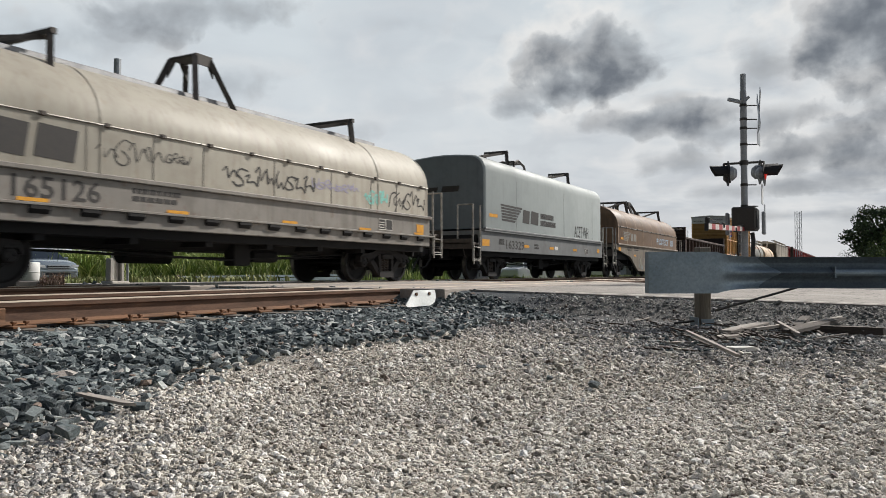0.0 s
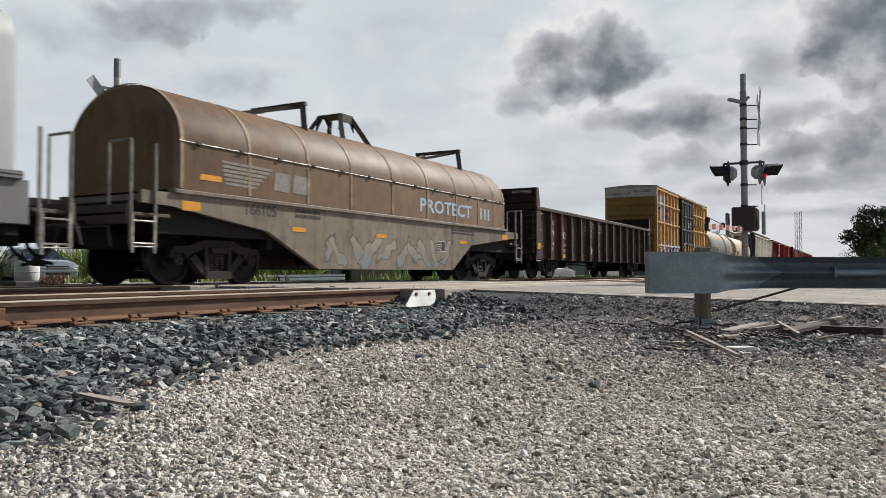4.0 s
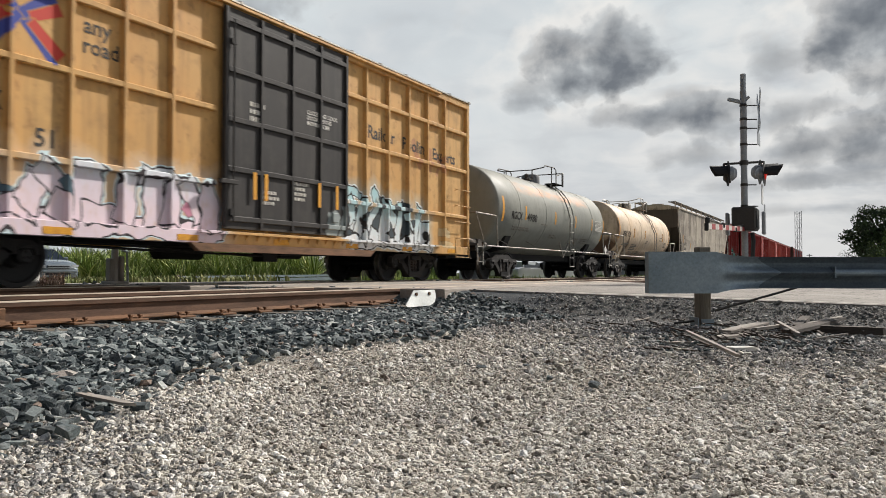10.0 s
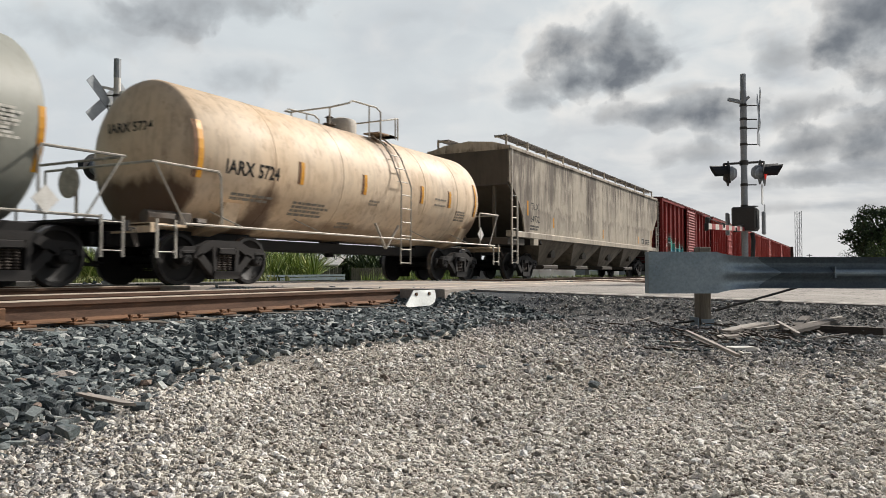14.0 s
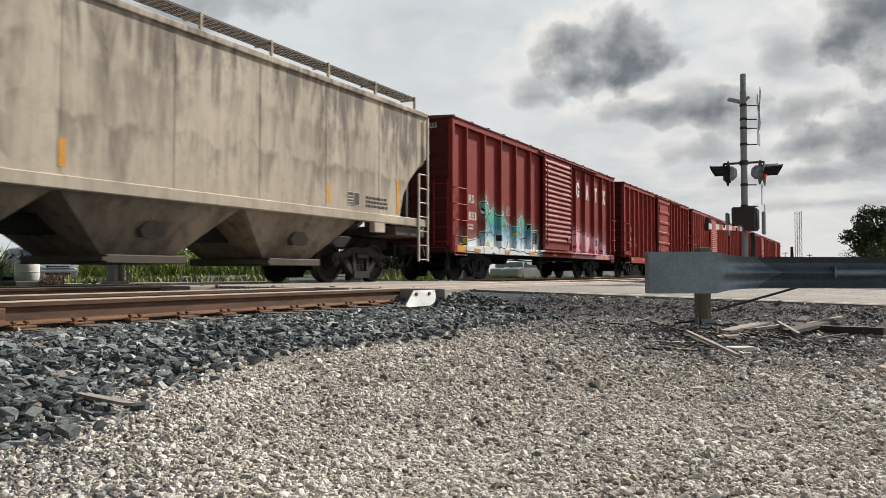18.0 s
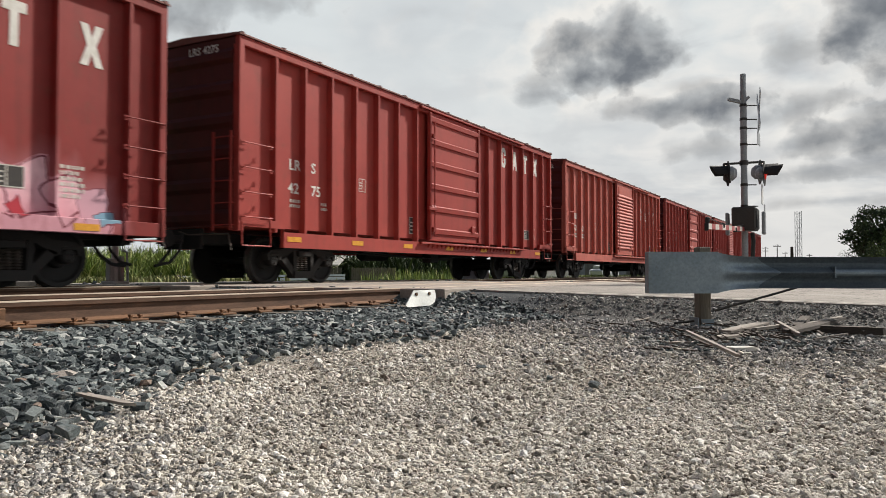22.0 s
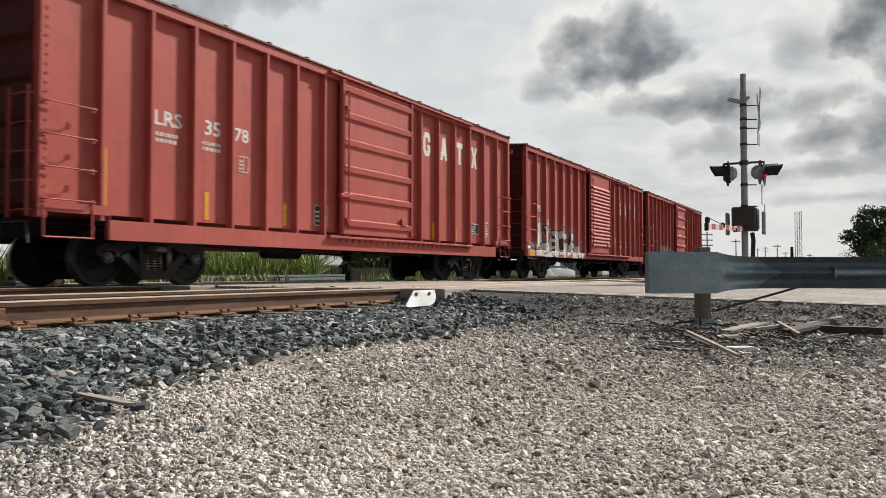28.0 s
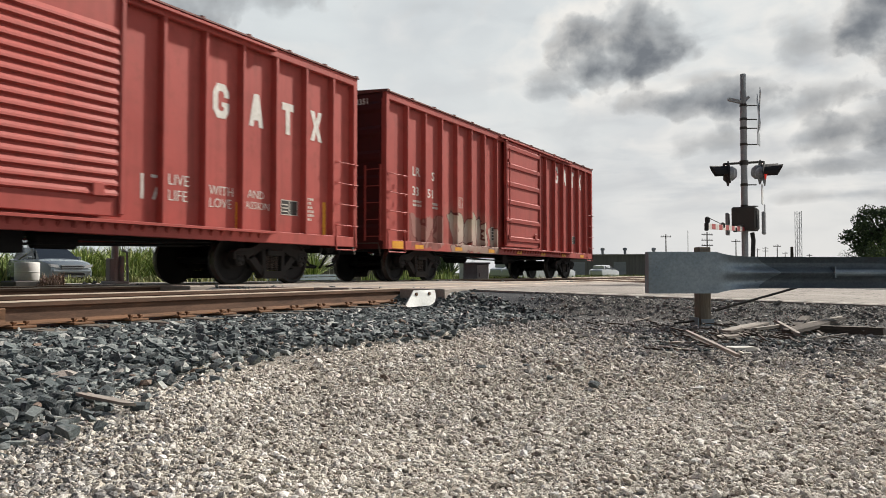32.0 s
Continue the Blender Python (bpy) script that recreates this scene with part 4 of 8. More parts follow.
def block_mark(car, x, y, z, h, gaps, material):
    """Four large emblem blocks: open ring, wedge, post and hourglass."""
    w = h * 0.62
    loop_o = [(1, 0.62), (1, 0.78), (0.75, 1), (0.25, 1), (0, 0.75), (0, 0.25), (0.25, 0), (0.75, 0), (1, 0.22), (1, 0.48), (0.55, 0.48)]
    loop_i = [(0.68, 0.62), (0.68, 0.7), (0.62, 0.78), (0.38, 0.78), (0.31, 0.7), (0.31, 0.3), (0.38, 0.22), (0.62, 0.22), (0.68, 0.3), (0.68, 0.34), (0.55, 0.34)]
    vs = [(x + gaps[0] + a * w, y - 0.004, z + b * h) for a, b in loop_o + loop_i]
    part("emblem", Shape().add(vs, [(i, i + 1, 12 + i, 11 + i) for i in range(10)]), material, car, "white painted emblem block")
    blocks = ([(0.0, 0), (0.3, 0), (0.36, 0.2), (0.64, 0.2), (0.7, 0), (1.0, 0), (0.68, 1), (0.32, 1)], [(0.34, 0), (0.66, 0), (0.66, 0.76), (0.95, 0.76), (0.95, 1), (0.05, 1), (0.05, 0.76), (0.34, 0.76)],
              [(0, 0), (0.34, 0), (0.5, 0.32), (0.66, 0), (1, 0), (0.7, 0.5), (1, 1), (0.66, 1), (0.5, 0.68), (0.34, 1), (0, 1), (0.3, 0.5)])
    for k, shape in enumerate(blocks):
        patch(car, "emblem", [(x + gaps[k + 1] + a * w, z + b * h) for a, b in shape], y, material)


def car_thing(name, x0, label, category):
    car = empty(name, pose(x0, TRAIN_Y, 0), label, category, "cars of the passing freight train")
    CARS.append((car, x0))
    return car
# ---- train: boxcars ----
def boxcar(name, x0, L, W, z0, z1, mat, mat_end, label, ribs_l, ribs_r, door, door_kind, door_mat, roof_mat, rib_w=0.10, rib_d=0.10, cross=(), end_ribs=6, rung_mat=None, roof_h=0.12, notch=0.0, wide=(), slat_top=0.7, ends=(-0.14, 0.08)):
    """An outside-braced boxcar. door: (x0, x1); door_kind: 'slats' or 'panels'; notch: length of the raised sill at each end; ends: how far the body reaches past 0 and L."""
    car = car_thing(name, x0, label, "boxcar")
    h = W / 2
    xa, xb = ends[0], L + ends[1]
    yp = -h + rib_d                      # plane of the side sheets
    body = Shape().box(xa + 0.03, xb - 0.03, yp, -yp, z0 + (0.3 if notch else 0.05), z1 - 0.02)
    part("body", body, mat, car)
    for g in (-1, 1):
        s = Shape()
        s.box(xa, xb, g * h, g * (h - 0.11), z1 - 0.17, z1, 0.01)
        part("top_chord", s, mat, car)
        s = Shape()
        if notch:
            s.prism([(xa, z0 + 0.28), (notch, z0 + 0.28), (notch, z0 - 0.08), (L - notch, z0 - 0.08), (L - notch, z0 + 0.28), (xb, z0 + 0.28), (xb, z0 + 0.42), (L - notch, z0 + 0.42), (L - notch - 0.01, z0 + 0.22), (notch + 0.01, z0 + 0.22), (notch, z0 + 0.42), (xa, z0 + 0.42)], "y", g * h, g * (h - 0.09))
        else:
            s.box(xa, xb, g * h, g * (h - 0.09), z0, z0 + 0.22, 0.008)
        part("side_sill", s, mat, car)
    # roof sheets with cross seams
    s = Shape().prism([(-h - 0.03, z1), (-h - 0.03, z1 + 0.03), (0, z1 + roof_h), (h + 0.03, z1 + 0.03), (h + 0.03, z1)], "x", xa - 0.02, xb + 0.02)
    roof = part("roof", s, roof_mat, car)
    seam_me = Shape().prism([(-h - 0.035, z1 + 0.01), (-h - 0.035, z1 + 0.06), (0, z1 + roof_h + 0.03), (h + 0.035, z1 + 0.06), (h + 0.035, z1 + 0.01)], "x", -0.035, 0.035).mesh("roof_seam")
    for i in range(int(L / 1.1) + 1):
        part("roof_seam", seam_me, roof_mat, roof, at=(xa + 0.06 + i * (xb - xa - 0.12) / int(L / 1.1), 0, 0))
    # corner posts and side posts
    for x in (xa + 0.07, xb - 0.07):
        for g in (-1, 1):
            part("corner_post", Shape().box(x - 0.07, x + 0.07, min(g * h, g * (-yp - 0.02)), max(g * h, g * (-yp - 0.02)), z0 + 0.19, z1 - 0.15, 0.012), mat, car)
    for x in list(ribs_l) + list(ribs_r):
        rw = rib_w * (2.0 if any(abs(x - q) < 0.01 for q in wide) else 1.0)
        for g in (-1, 1):
            part("side_post", Shape().prism([(x - rw / 2, g * (-yp - 0.005)), (x - rw / 2 + rib_w * 0.22, g * (h - 0.004)), (x + rw / 2 - rib_w * 0.22, g * (h - 0.004)), (x + rw / 2, g * (-yp - 0.005))], "z", z0 + 0.2, z1 - 0.16), mat, car)
    for z in cross:
        for a, b in ((xa + 0.14, door[0] - 0.1), (door[1] + 0.1, xb - 0.14)):
            part("girt", Shape().box(a, b, -h + 0.012, yp + 0.01, z - 0.05, z + 0.05, 0.015), mat, car)
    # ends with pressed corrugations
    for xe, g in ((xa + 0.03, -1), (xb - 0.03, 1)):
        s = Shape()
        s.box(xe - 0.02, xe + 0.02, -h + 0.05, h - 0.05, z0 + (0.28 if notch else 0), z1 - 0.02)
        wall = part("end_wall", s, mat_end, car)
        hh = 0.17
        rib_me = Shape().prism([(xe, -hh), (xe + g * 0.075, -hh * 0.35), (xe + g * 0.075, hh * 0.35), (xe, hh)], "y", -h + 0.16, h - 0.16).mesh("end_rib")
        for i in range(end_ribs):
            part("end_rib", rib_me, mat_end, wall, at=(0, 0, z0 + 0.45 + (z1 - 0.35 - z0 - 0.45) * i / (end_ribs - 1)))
    # sliding door on its track
    a, b = door
    yd = -h - 0.055
    for g in (-1, 1):
        leaf = Shape().box(a, b, g * (h + 0.03), g * (h - 0.02), z0 + 0.27, z1 - 0.12, 0.012)
        d = part("door", leaf, door_mat, car)
        if g > 0:
            continue
        if door_kind == "slats":
            n = 17
            for i in range(n):
                zc = z0 + 0.62 + (z1 - slat_top - z0 - 0.62) * i / (n - 1)
                part("slat", Shape().prism([(-h - 0.03, zc - 0.075), (-h - 0.08, zc - 0.045), (-h - 0.075, zc - 0.01), (-h - 0.03, zc + 0.07)], "x", a + 0.12, b - 0.12), door_mat, d)
        elif door_kind == "panels":
            for i in range(6):
                zc = z0 + 0.52 + (z1 - 0.3 - z0 - 0.52) * i / 5
                part("door_rib", Shape().prism([(-h - 0.03, zc - 0.085), (-h - 0.07, zc - 0.065), (-h - 0.08, zc + 0.05), (-h - 0.03, zc + 0.085)], "x", a + 0.05, b - 0.05), door_mat, d)
        else:
            for x in np.linspace(a + 0.05, b - 0.05, 5):
                part("door_rib", Shape().box(x - 0.035, x + 0.035, -h - 0.08, -h - 0.03, z0 + 0.3, z1 - 0.14, 0.01), door_mat, d)
            for i in range(5):
                zc = z0 + 0.45 + (z1 - 0.35 - z0 - 0.45) * i / 4
                part("door_rib", Shape().box(a + 0.03, b - 0.03, -h - 0.075, -h - 0.03, zc - 0.05, zc + 0.05, 0.012), door_mat, d)
        for x in (a + 0.04, b - 0.04):
            part("door_edge", Shape().box(x - 0.04, x + 0.04, -h - 0.08, -h - 0.03, z0 + 0.3, z1 - 0.13, 0.012), door_mat, d)
        lock = Shape().bar((a + 0.16, -h - 0.12, z0 + 0.4), (a + 0.16, -h - 0.12, z1 - 0.35), 0.02, 6)
        lock.box(a - 0.15, a + 0.25, -h - 0.15, -h - 0.06, z0 + 1.05, z0 + 1.13, 0.01).box(a + 0.1, a + 0.22, -h - 0.13, -h - 0.06, z0 + 0.5, z0 + 0.62).box(a + 0.1, a + 0.22, -h - 0.13, -h - 0.06, z1 - 0.8, z1 - 0.7)
        part("lock_rod", lock, door_mat, d)
        part("door_handle", Shape().box(b - 0.55, b - 0.35, -h - 0.10, -h - 0.05, z0 + 0.55, z0 + 0.75, 0.012), door_mat, d)
    for z, n in ((z0 + 0.17, 26), (z1 - 0.10, 0)):
        s = Shape().box(a - (b - a) * 0.15, min(L - 0.3, b + (b - a) * 1.15), -h - 0.09, -h, z, z + 0.05, 0.006)
        for i in range(n):
            x = a + i * (b - a) * 2.1 / n
            if x < L - 0.6:
                s.prism([(-h, z - 0.10), (-h - 0.07, z), (-h, z)], "x", x, x + 0.05)
        part("door_track", s, mat, car)
    rm = rung_mat or mat
    n = 4
    ladder(car, xa + 0.08, 0.70, -h, z0 + 0.45, z0 + 1.80, n, rm, rails=False)
    ladder(car, L - 0.70, xb - 0.08, -h, z0 + 0.45, z0 + 1.80, n, rm, rails=False)
    end_ladder(car, xa, -h + 0.12, -h + 0.55, z0 + 0.3, z0 + 1.9, 5, rm, -1)
    s = Shape().box(xa - 0.09, xa, -0.1, 0.9, z0 + 0.02, z0 + 0.07).lathe([(0.25, xa - 0.13), (0.27, xa - 0.12), (0.27, xa - 0.10), (0.25, xa - 0.09)], 20, "x", (0, 0.75, z0 + 1.3))
    s.bar((xa - 0.1, 0.75, z0 + 1.3), (xa + 0.03, 0.75, z0 + 1.3), 0.03).box(xa - 0.10, xa - 0.06, 0.5, 1.0, z0 + 1.28, z0 + 1.32)
    part("brake_wheel", s, DARKRAIL, car)
    running_gear(car, L, 2.2, (z0 - 0.08, z0 + 0.2))
    return car


def spaced(a, b, n):
    return [a + (b - a) * i / (n - 1) for i in range(n)]


RED_ROOF = surface("red_roof_sheet", "5a2a24", "74463e", 1.2, (0.5, 0.8), 0.2, 0.2, 0.004, 40, "8a8078", 0.66)


def red_boxcar(x0, number, kind, a, b, end_shade, label, style, ez, text, tags=(), streak=0.25, stripes=(), notch=0.0):
    """style 'wide': few posts before the door, 'close': many. ez: height of the emblem; text: (body, x, z, size) stencils."""
    mat = paint("red_car_paint", a, b, "4b2a22", streak, 0.2, tags, rustiness=0.25, rust="6a3c2c")
    # leading ends lie in shade; that shade is put into this darker red
    dark = paint("shaded_red_end_paint", end_shade, "421716", "2c1815", 0.35, 0.4)
    L, W, z0, z1 = 15.75, 2.94, 0.78, 4.53
    if style == "wide":
        ribs_l, ribs_r, first = [0.78, 1.97, 3.17, 4.37, 5.61], [10.38, 11.55, 12.79, 13.95, 15.14], 0
    else:
        ribs_l, ribs_r, first = spaced(0.88, 6.22, 7), spaced(10.48, 14.98, 6), 1
    if style == "mid":
        ribs_r, first = spaced(10.24, 14.91, 6), 0
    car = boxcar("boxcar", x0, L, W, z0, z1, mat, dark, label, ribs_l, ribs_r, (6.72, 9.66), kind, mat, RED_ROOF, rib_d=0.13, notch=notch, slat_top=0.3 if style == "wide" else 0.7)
    yp = -W / 2 + 0.13
    cols = [(ribs_r[i] + ribs_r[i + 1]) / 2 - 0.2 for i in range(first, first + 4)]
    block_mark(car, 0, yp, ez + 0.03, 0.62, cols, WHITEPAINT)
    for body, x, z, size in text:
        write(car, body, x - 0.04, yp, z, size, WHITEPAINT, 1.1, 0.014)
    x = text[0][1]
    bars(car, x, yp, text[-1][2] - 0.12, 0.5, 0.2, 2, WHITEBAR, 3)
    bars(car, x + 1.0, yp, text[-1][2] - 0.12, 0.45, 0.2, 2, WHITEBAR, 4)
    framed_stencil(car, ribs_r[-3] + 0.25, yp, 1.35, 0.5, 0.3)
    framed_stencil(car, 3.8, yp, 2.05, 0.26, 0.30, WHITEBAR, mat)
    bars(car, 14.05, yp, 1.75, 0.4, 0.5, 6, WHITEBAR, 8)
    part("lettering", letters(number, 0.2, 1.0, 0.012), WHITEPAINT, car, at=pose(-0.20, -0.25, z1 - 0.27, 0, 0, -90))
    for x in [] if stripes else spaced(1.2, 14.2, 7):
        reflector(car, x, -W / 2, z0 + 0.04, 0.42, 0.10)
    framed_stencil(car, 6.0, yp, 1.2, 0.45, 0.42)
    if not notch:
        reflector(car, 0.12, -W / 2, z0 + 0.02, 0.5, 0.18)
    if stripes:
        rivet = Shape().lathe([(0.02, -0.012), (0.016, -0.004), (0.012, 0.0)], 6, "y").mesh("rivet")
        for i in range(24):
            part("rivet", rivet, mat, car, at=(-0.03, -W / 2, z0 + 0.5 + i * 0.13))
    for x, z, h in stripes:
        reflector(car, x, yp, z, 0.10, h)
    return car


TEAL_PIECE = ("60 92 210 104 8 22; 190 110 330 112 26 30; 300 92 640 92 14 14; 203 236 258 150 20 18; 205 205 232 172 12 4 1; 262 205 300 150 20 22; 318 196 318 100 16 26; 300 128 352 128 8 8 1; 338 205 358 168 10 16; 352 160 376 90 18 28; "
              "425 172 418 92 18 26; 440 130 462 118 9 4 1; 468 186 476 92 10 22; 498 204 536 140 8 20; 530 140 528 90 18 22; 566 180 574 92 8 22; 596 152 650 150 12 14; 640 150 628 92 15 24; 70 116 96 120 7 8 0; 236 112 248 92 10 7 0; 222 176 226 166 6 4 0; 575 120 588 110 6 4 0; 350 165 356 155 6 5 0; 430 150 440 140 6 5 0")
PINK_PIECE = ("985 92 1480 92 15 15; 995 130 1060 185 28 14; 1020 150 1075 110 22 26; 1105 190 1100 110 20 24; 1120 180 1180 105 18 20; 1180 185 1190 105 16 20; 1235 170 1220 105 24 26; 1285 175 1270 105 26 22; 1300 150 1345 115 20 22; 1350 170 1370 105 24 24; 1400 150 1430 105 20 24; 1460 140 1462 90 14 18 1; "
              "1035 132 1048 128 12 6 0; 1118 130 1128 118 12 4 0; 1170 130 1174 112 8 5 0; 1240 120 1256 104 11 6 0; 1340 118 1352 100 9 6 0; 1475 110 1480 92 12 12 2")
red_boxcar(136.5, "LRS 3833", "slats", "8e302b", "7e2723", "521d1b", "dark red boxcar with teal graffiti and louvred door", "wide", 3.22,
           [("LRS", 0.94, 2.26, 0.33), ("3833", 0.94, 1.76, 0.33)],
           tags=[(TEAL_PIECE, 0.85, 2.1, ["dfe4e6", "d3dee3", "8fbccf", "4f9db0", "58ac9c", "62b6a0"], "16191d", ["b9c15a", "1b1d20", "8a5a5c"], 1.0, 0.03, 0.14, False, 0.3, "d9e2e2", 1.2, 1.0),
                 (PINK_PIECE, 0.85, 2.1, ["c98f9a", "dda9b3", "e3b6bd", "d9a0ab"], "74323e", ["b03440", "c99aa6", "7fa0b4"], 1.0, 0.03, 0.18, False, 0.2, "c58a92", 1.25, 1.0)])
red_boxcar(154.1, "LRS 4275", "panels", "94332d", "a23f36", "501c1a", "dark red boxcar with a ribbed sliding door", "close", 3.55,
           [("LR", 1.42, 2.27, 0.30), ("S", 2.12, 2.27, 0.30), ("42", 1.40, 1.80, 0.30), ("75", 2.12, 1.80, 0.30)], notch=1.1)
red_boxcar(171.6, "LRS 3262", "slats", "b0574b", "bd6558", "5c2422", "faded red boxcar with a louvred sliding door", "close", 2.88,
           [("LRS", 1.1, 2.39, 0.32), ("32", 1.2, 1.92, 0.32), ("62", 2.08, 1.92, 0.32)], streak=0.2, stripes=[(0.98, 1.1, 0.9), (4.62, 1.08, 0.5), (6.52, 1.0, 0.6), (9.72, 1.0, 0.5), (14.85, 1.0, 0.6)], notch=1.1)
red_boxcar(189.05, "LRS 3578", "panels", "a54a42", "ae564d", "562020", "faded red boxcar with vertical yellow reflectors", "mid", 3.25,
           [("LRS", 1.93, 2.61, 0.34), ("35", 3.0, 2.61, 0.36), ("78", 3.72, 2.61, 0.34)], stripes=[(0.93, 1.13, 0.96), (2.98, 1.13, 0.48), (5.02, 1.13, 0.45), (8.0, 1.2, 0.35), (11.0, 1.1, 0.45), (12.3, 1.1, 0.35), (14.9, 0.95, 0.8)], notch=1.0)
WHITE_PIECE = ("20 96 90 112 9 5; 60 120 104 96 4 12; 40 88 300 90 8 9; 128 180 150 112 16 17; 148 104 205 112 14 12; 195 175 205 112 18 16; 200 168 212 130 4 3 0; 290 172 232 92 9 17; 275 168 320 92 17 16; 262 118 300 118 6 6 0; 335 165 335 88 15 16; 345 158 385 130 12 14; 385 130 355 86 14 16; 350 138 352 108 8 7 0; 355 128 362 112 4 3 1; "
               "412 162 416 142 9 12; 415 128 422 84 16 19; 506 152 458 150 9 14; 462 150 458 100 15 17; 462 90 525 92 14 14; 528 90 526 122 13 14; 512 124 490 122 8 7; 548 106 552 84 7 12; 575 100 590 82 12 8")
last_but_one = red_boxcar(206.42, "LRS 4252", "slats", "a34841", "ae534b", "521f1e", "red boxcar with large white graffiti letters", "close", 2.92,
                          [("LRS", 1.08, 2.40, 0.30), ("42", 1.12, 1.95, 0.30), ("52", 2.05, 1.95, 0.30)],
                          tags=[(WHITE_PIECE, 0.8, 1.9, ["cfc6c0", "d9d4cc", "dedad2", "d2cdc6"], "45434a", ["45434a", "a84a55", "c9c4bc"], 0.97, 0.04, 0.10, False, 0.12, None, 1.3, 1.15),
                                (6.9, 7.6, 0.8, 1.5, ["3a3230", "a8473d"], "2a2524", 1.6, 0.3)], stripes=[(0.95, 1.0, 0.9), (9.52, 1.13, 0.5), (12.2, 1.0, 0.5), (6.4, 0.95, 0.6), (14.75, 1.0, 0.7)])
for body, x, z, size in (("17", 10.0, 1.38, 0.60), ("LIVE", 10.65, 1.66, 0.26), ("LIFE", 10.65, 1.40, 0.26), ("WITH", 11.55, 1.58, 0.24), ("LOVE", 11.55, 1.36, 0.24), ("AND", 12.5, 1.60, 0.22), ("PASSION", 12.35, 1.40, 0.20)):
    write(last_but_one, body, x, -1.342, z, size, WHITEPAINT, 0.95, -0.006)
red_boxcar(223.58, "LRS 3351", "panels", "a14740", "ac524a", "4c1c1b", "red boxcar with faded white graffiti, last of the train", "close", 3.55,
           [("LR", 1.3, 2.69, 0.32), ("S", 2.3, 2.66, 0.32), ("33", 1.3, 2.19, 0.32), ("51", 2.08, 2.19, 0.32)],
           tags=[("345 172 372 95 22 24; 395 170 410 100 20 20; 440 165 420 92 16 22; 470 170 475 95 20 22; 505 165 525 95 14 22; 545 160 552 95 18 20; 330 88 590 88 12 12; 600 150 615 95 18 14", 0.85, 1.8, ["8d8577", "b9b2a4", "c4bfae", "aab09a"], "3a2e2a", (), 0.75, 0.03, 0.3, True, 0.15, None), (1.0, 2.7, 0.85, 1.7, ["6a524a", "8a7a70"], "4a3a36", 2.2, 0.6)])


def yellow_boxcar():
    mat = paint("yellow_car_paint", "c4965a", "d0a66a", "5a4430", 0.35, 0.3,
                [("95 90 640 90 16 16; 105 165 130 100 18 20; 130 115 180 100 12 14; 155 170 172 120 16 22; 215 172 225 100 24 16; 225 105 290 105 12 14; 300 165 285 105 14 20; 305 170 345 120 16 18; 345 130 330 95 18 18; 385 172 372 100 24 18; 372 110 430 98 14 16; 450 170 440 95 16 20; 470 165 520 165 12 12; 495 165 500 95 18 20; 540 170 530 100 16 18; 560 168 600 110 16 18; 610 170 618 95 14 22; 160 150 175 125 9 4 0; 240 140 262 122 8 4 0; 340 150 352 128 7 4 0; 560 125 570 112 8 5 1; 180 108 200 100 5 4 1", 0.85, 1.85, ["e2cfd8", "e6d3da", "ddd0da", "d5dbe0"], "2c2a33", ["4f6a78", "c9869c"], 0.97, 0.03, 0.24, False, 0.3, "cfe0e4", 1.02, 1.08),
                 ("1010 130 1385 118 40 34 1; 1130 165 1290 160 30 26 1; 1010 92 1380 92 14 14; 1000 196 1070 190 9 7; 1030 185 1045 120 13 16; 1040 130 1090 95 12 16; 1085 185 1060 105 12 18; 1120 200 1150 175 16 12; 1145 180 1100 120 12 14; 1110 112 1160 95 14 16; 1175 185 1160 95 10 18; 1185 190 1235 105 10 18; 1240 185 1230 95 12 17; 1270 165 1300 120 16 14; 1300 120 1275 95 15 16; 1330 185 1322 95 8 16; 1360 145 1345 95 26 20; 1075 140 1090 120 7 4 0; 1210 125 1222 110 7 4 0; 1290 130 1300 118 5 4 0; 1360 120 1370 105 8 4 0", 0.9, 2.1, ["d5d8da", "cdd6d8", "b4cfd3", "a3c7cd"], "191b1e", ["26282b", "33424a"], 0.97, 0.03, 0.2, False, 0.4, "dfe6e6", 0.85, 1.08),
                 ("66 430 66 395 34 30; 78 395 96 372 28 22; 150 440 150 345 34 30; 150 370 158 335 30 26; 66 385 68 378 5 3 0; 148 415 150 408 5 3 0; 148 342 151 334 6 3 0", 3.0, 4.6, ["c6c8c4", "cfd2ce", "bfc6c4"], "b04a55", ["b8455a"], 0.9, 0.035, 0.12, True, 0.0, None),
                 ("222 415 270 370 9 8 0; 270 374 326 314 8 9 0; 322 408 274 370 9 8 0; 272 372 222 314 8 9 0; 206 404 252 374 9 7 1; 206 336 252 368 9 7 1; 332 392 288 370 9 7 1; 334 324 288 364 9 7 1", 3.0, 4.3, ["2f4590"], "b9924a", ["33489a", "c23e38"], 0.95, 0.03, 0.0, False, 0.0, None),
                 ("1440 130 1500 128 10 10 0; 1440 98 1520 98 9 9 0; 1300 360 1340 290 10 8 1; 1390 345 1390 285 7 7 1; 1420 340 1470 285 7 7 1; 1425 285 1468 340 6 6 1", 0.8, 2.0, ["cfcfc0", "d8d5c4"], "4a4640", ["cfc9a8", "9a5a52"], 0.45, 0.02, 0.1, False, 0.0, None)], rustiness=0.5, rust="7a5230")
    # darker copy of the side yellow: shade on the ends put into colour
    dark = paint("shaded_yellow_end_paint", "9c7a48", "86683c", "4c3b28", 0.4, 0.25)
    black = paint("black_door_paint", "2c2a29", "3a3735", "55504a", 0.3, 0.25, [(9.0, 9.9, 0.9, 1.6, ["aab4b2", "7f8a88", "2c2a29"], "2c2a29", 1.6, 0.6)])
    L, W, z0, z1 = 15.85, 2.96, 0.72, 5.06
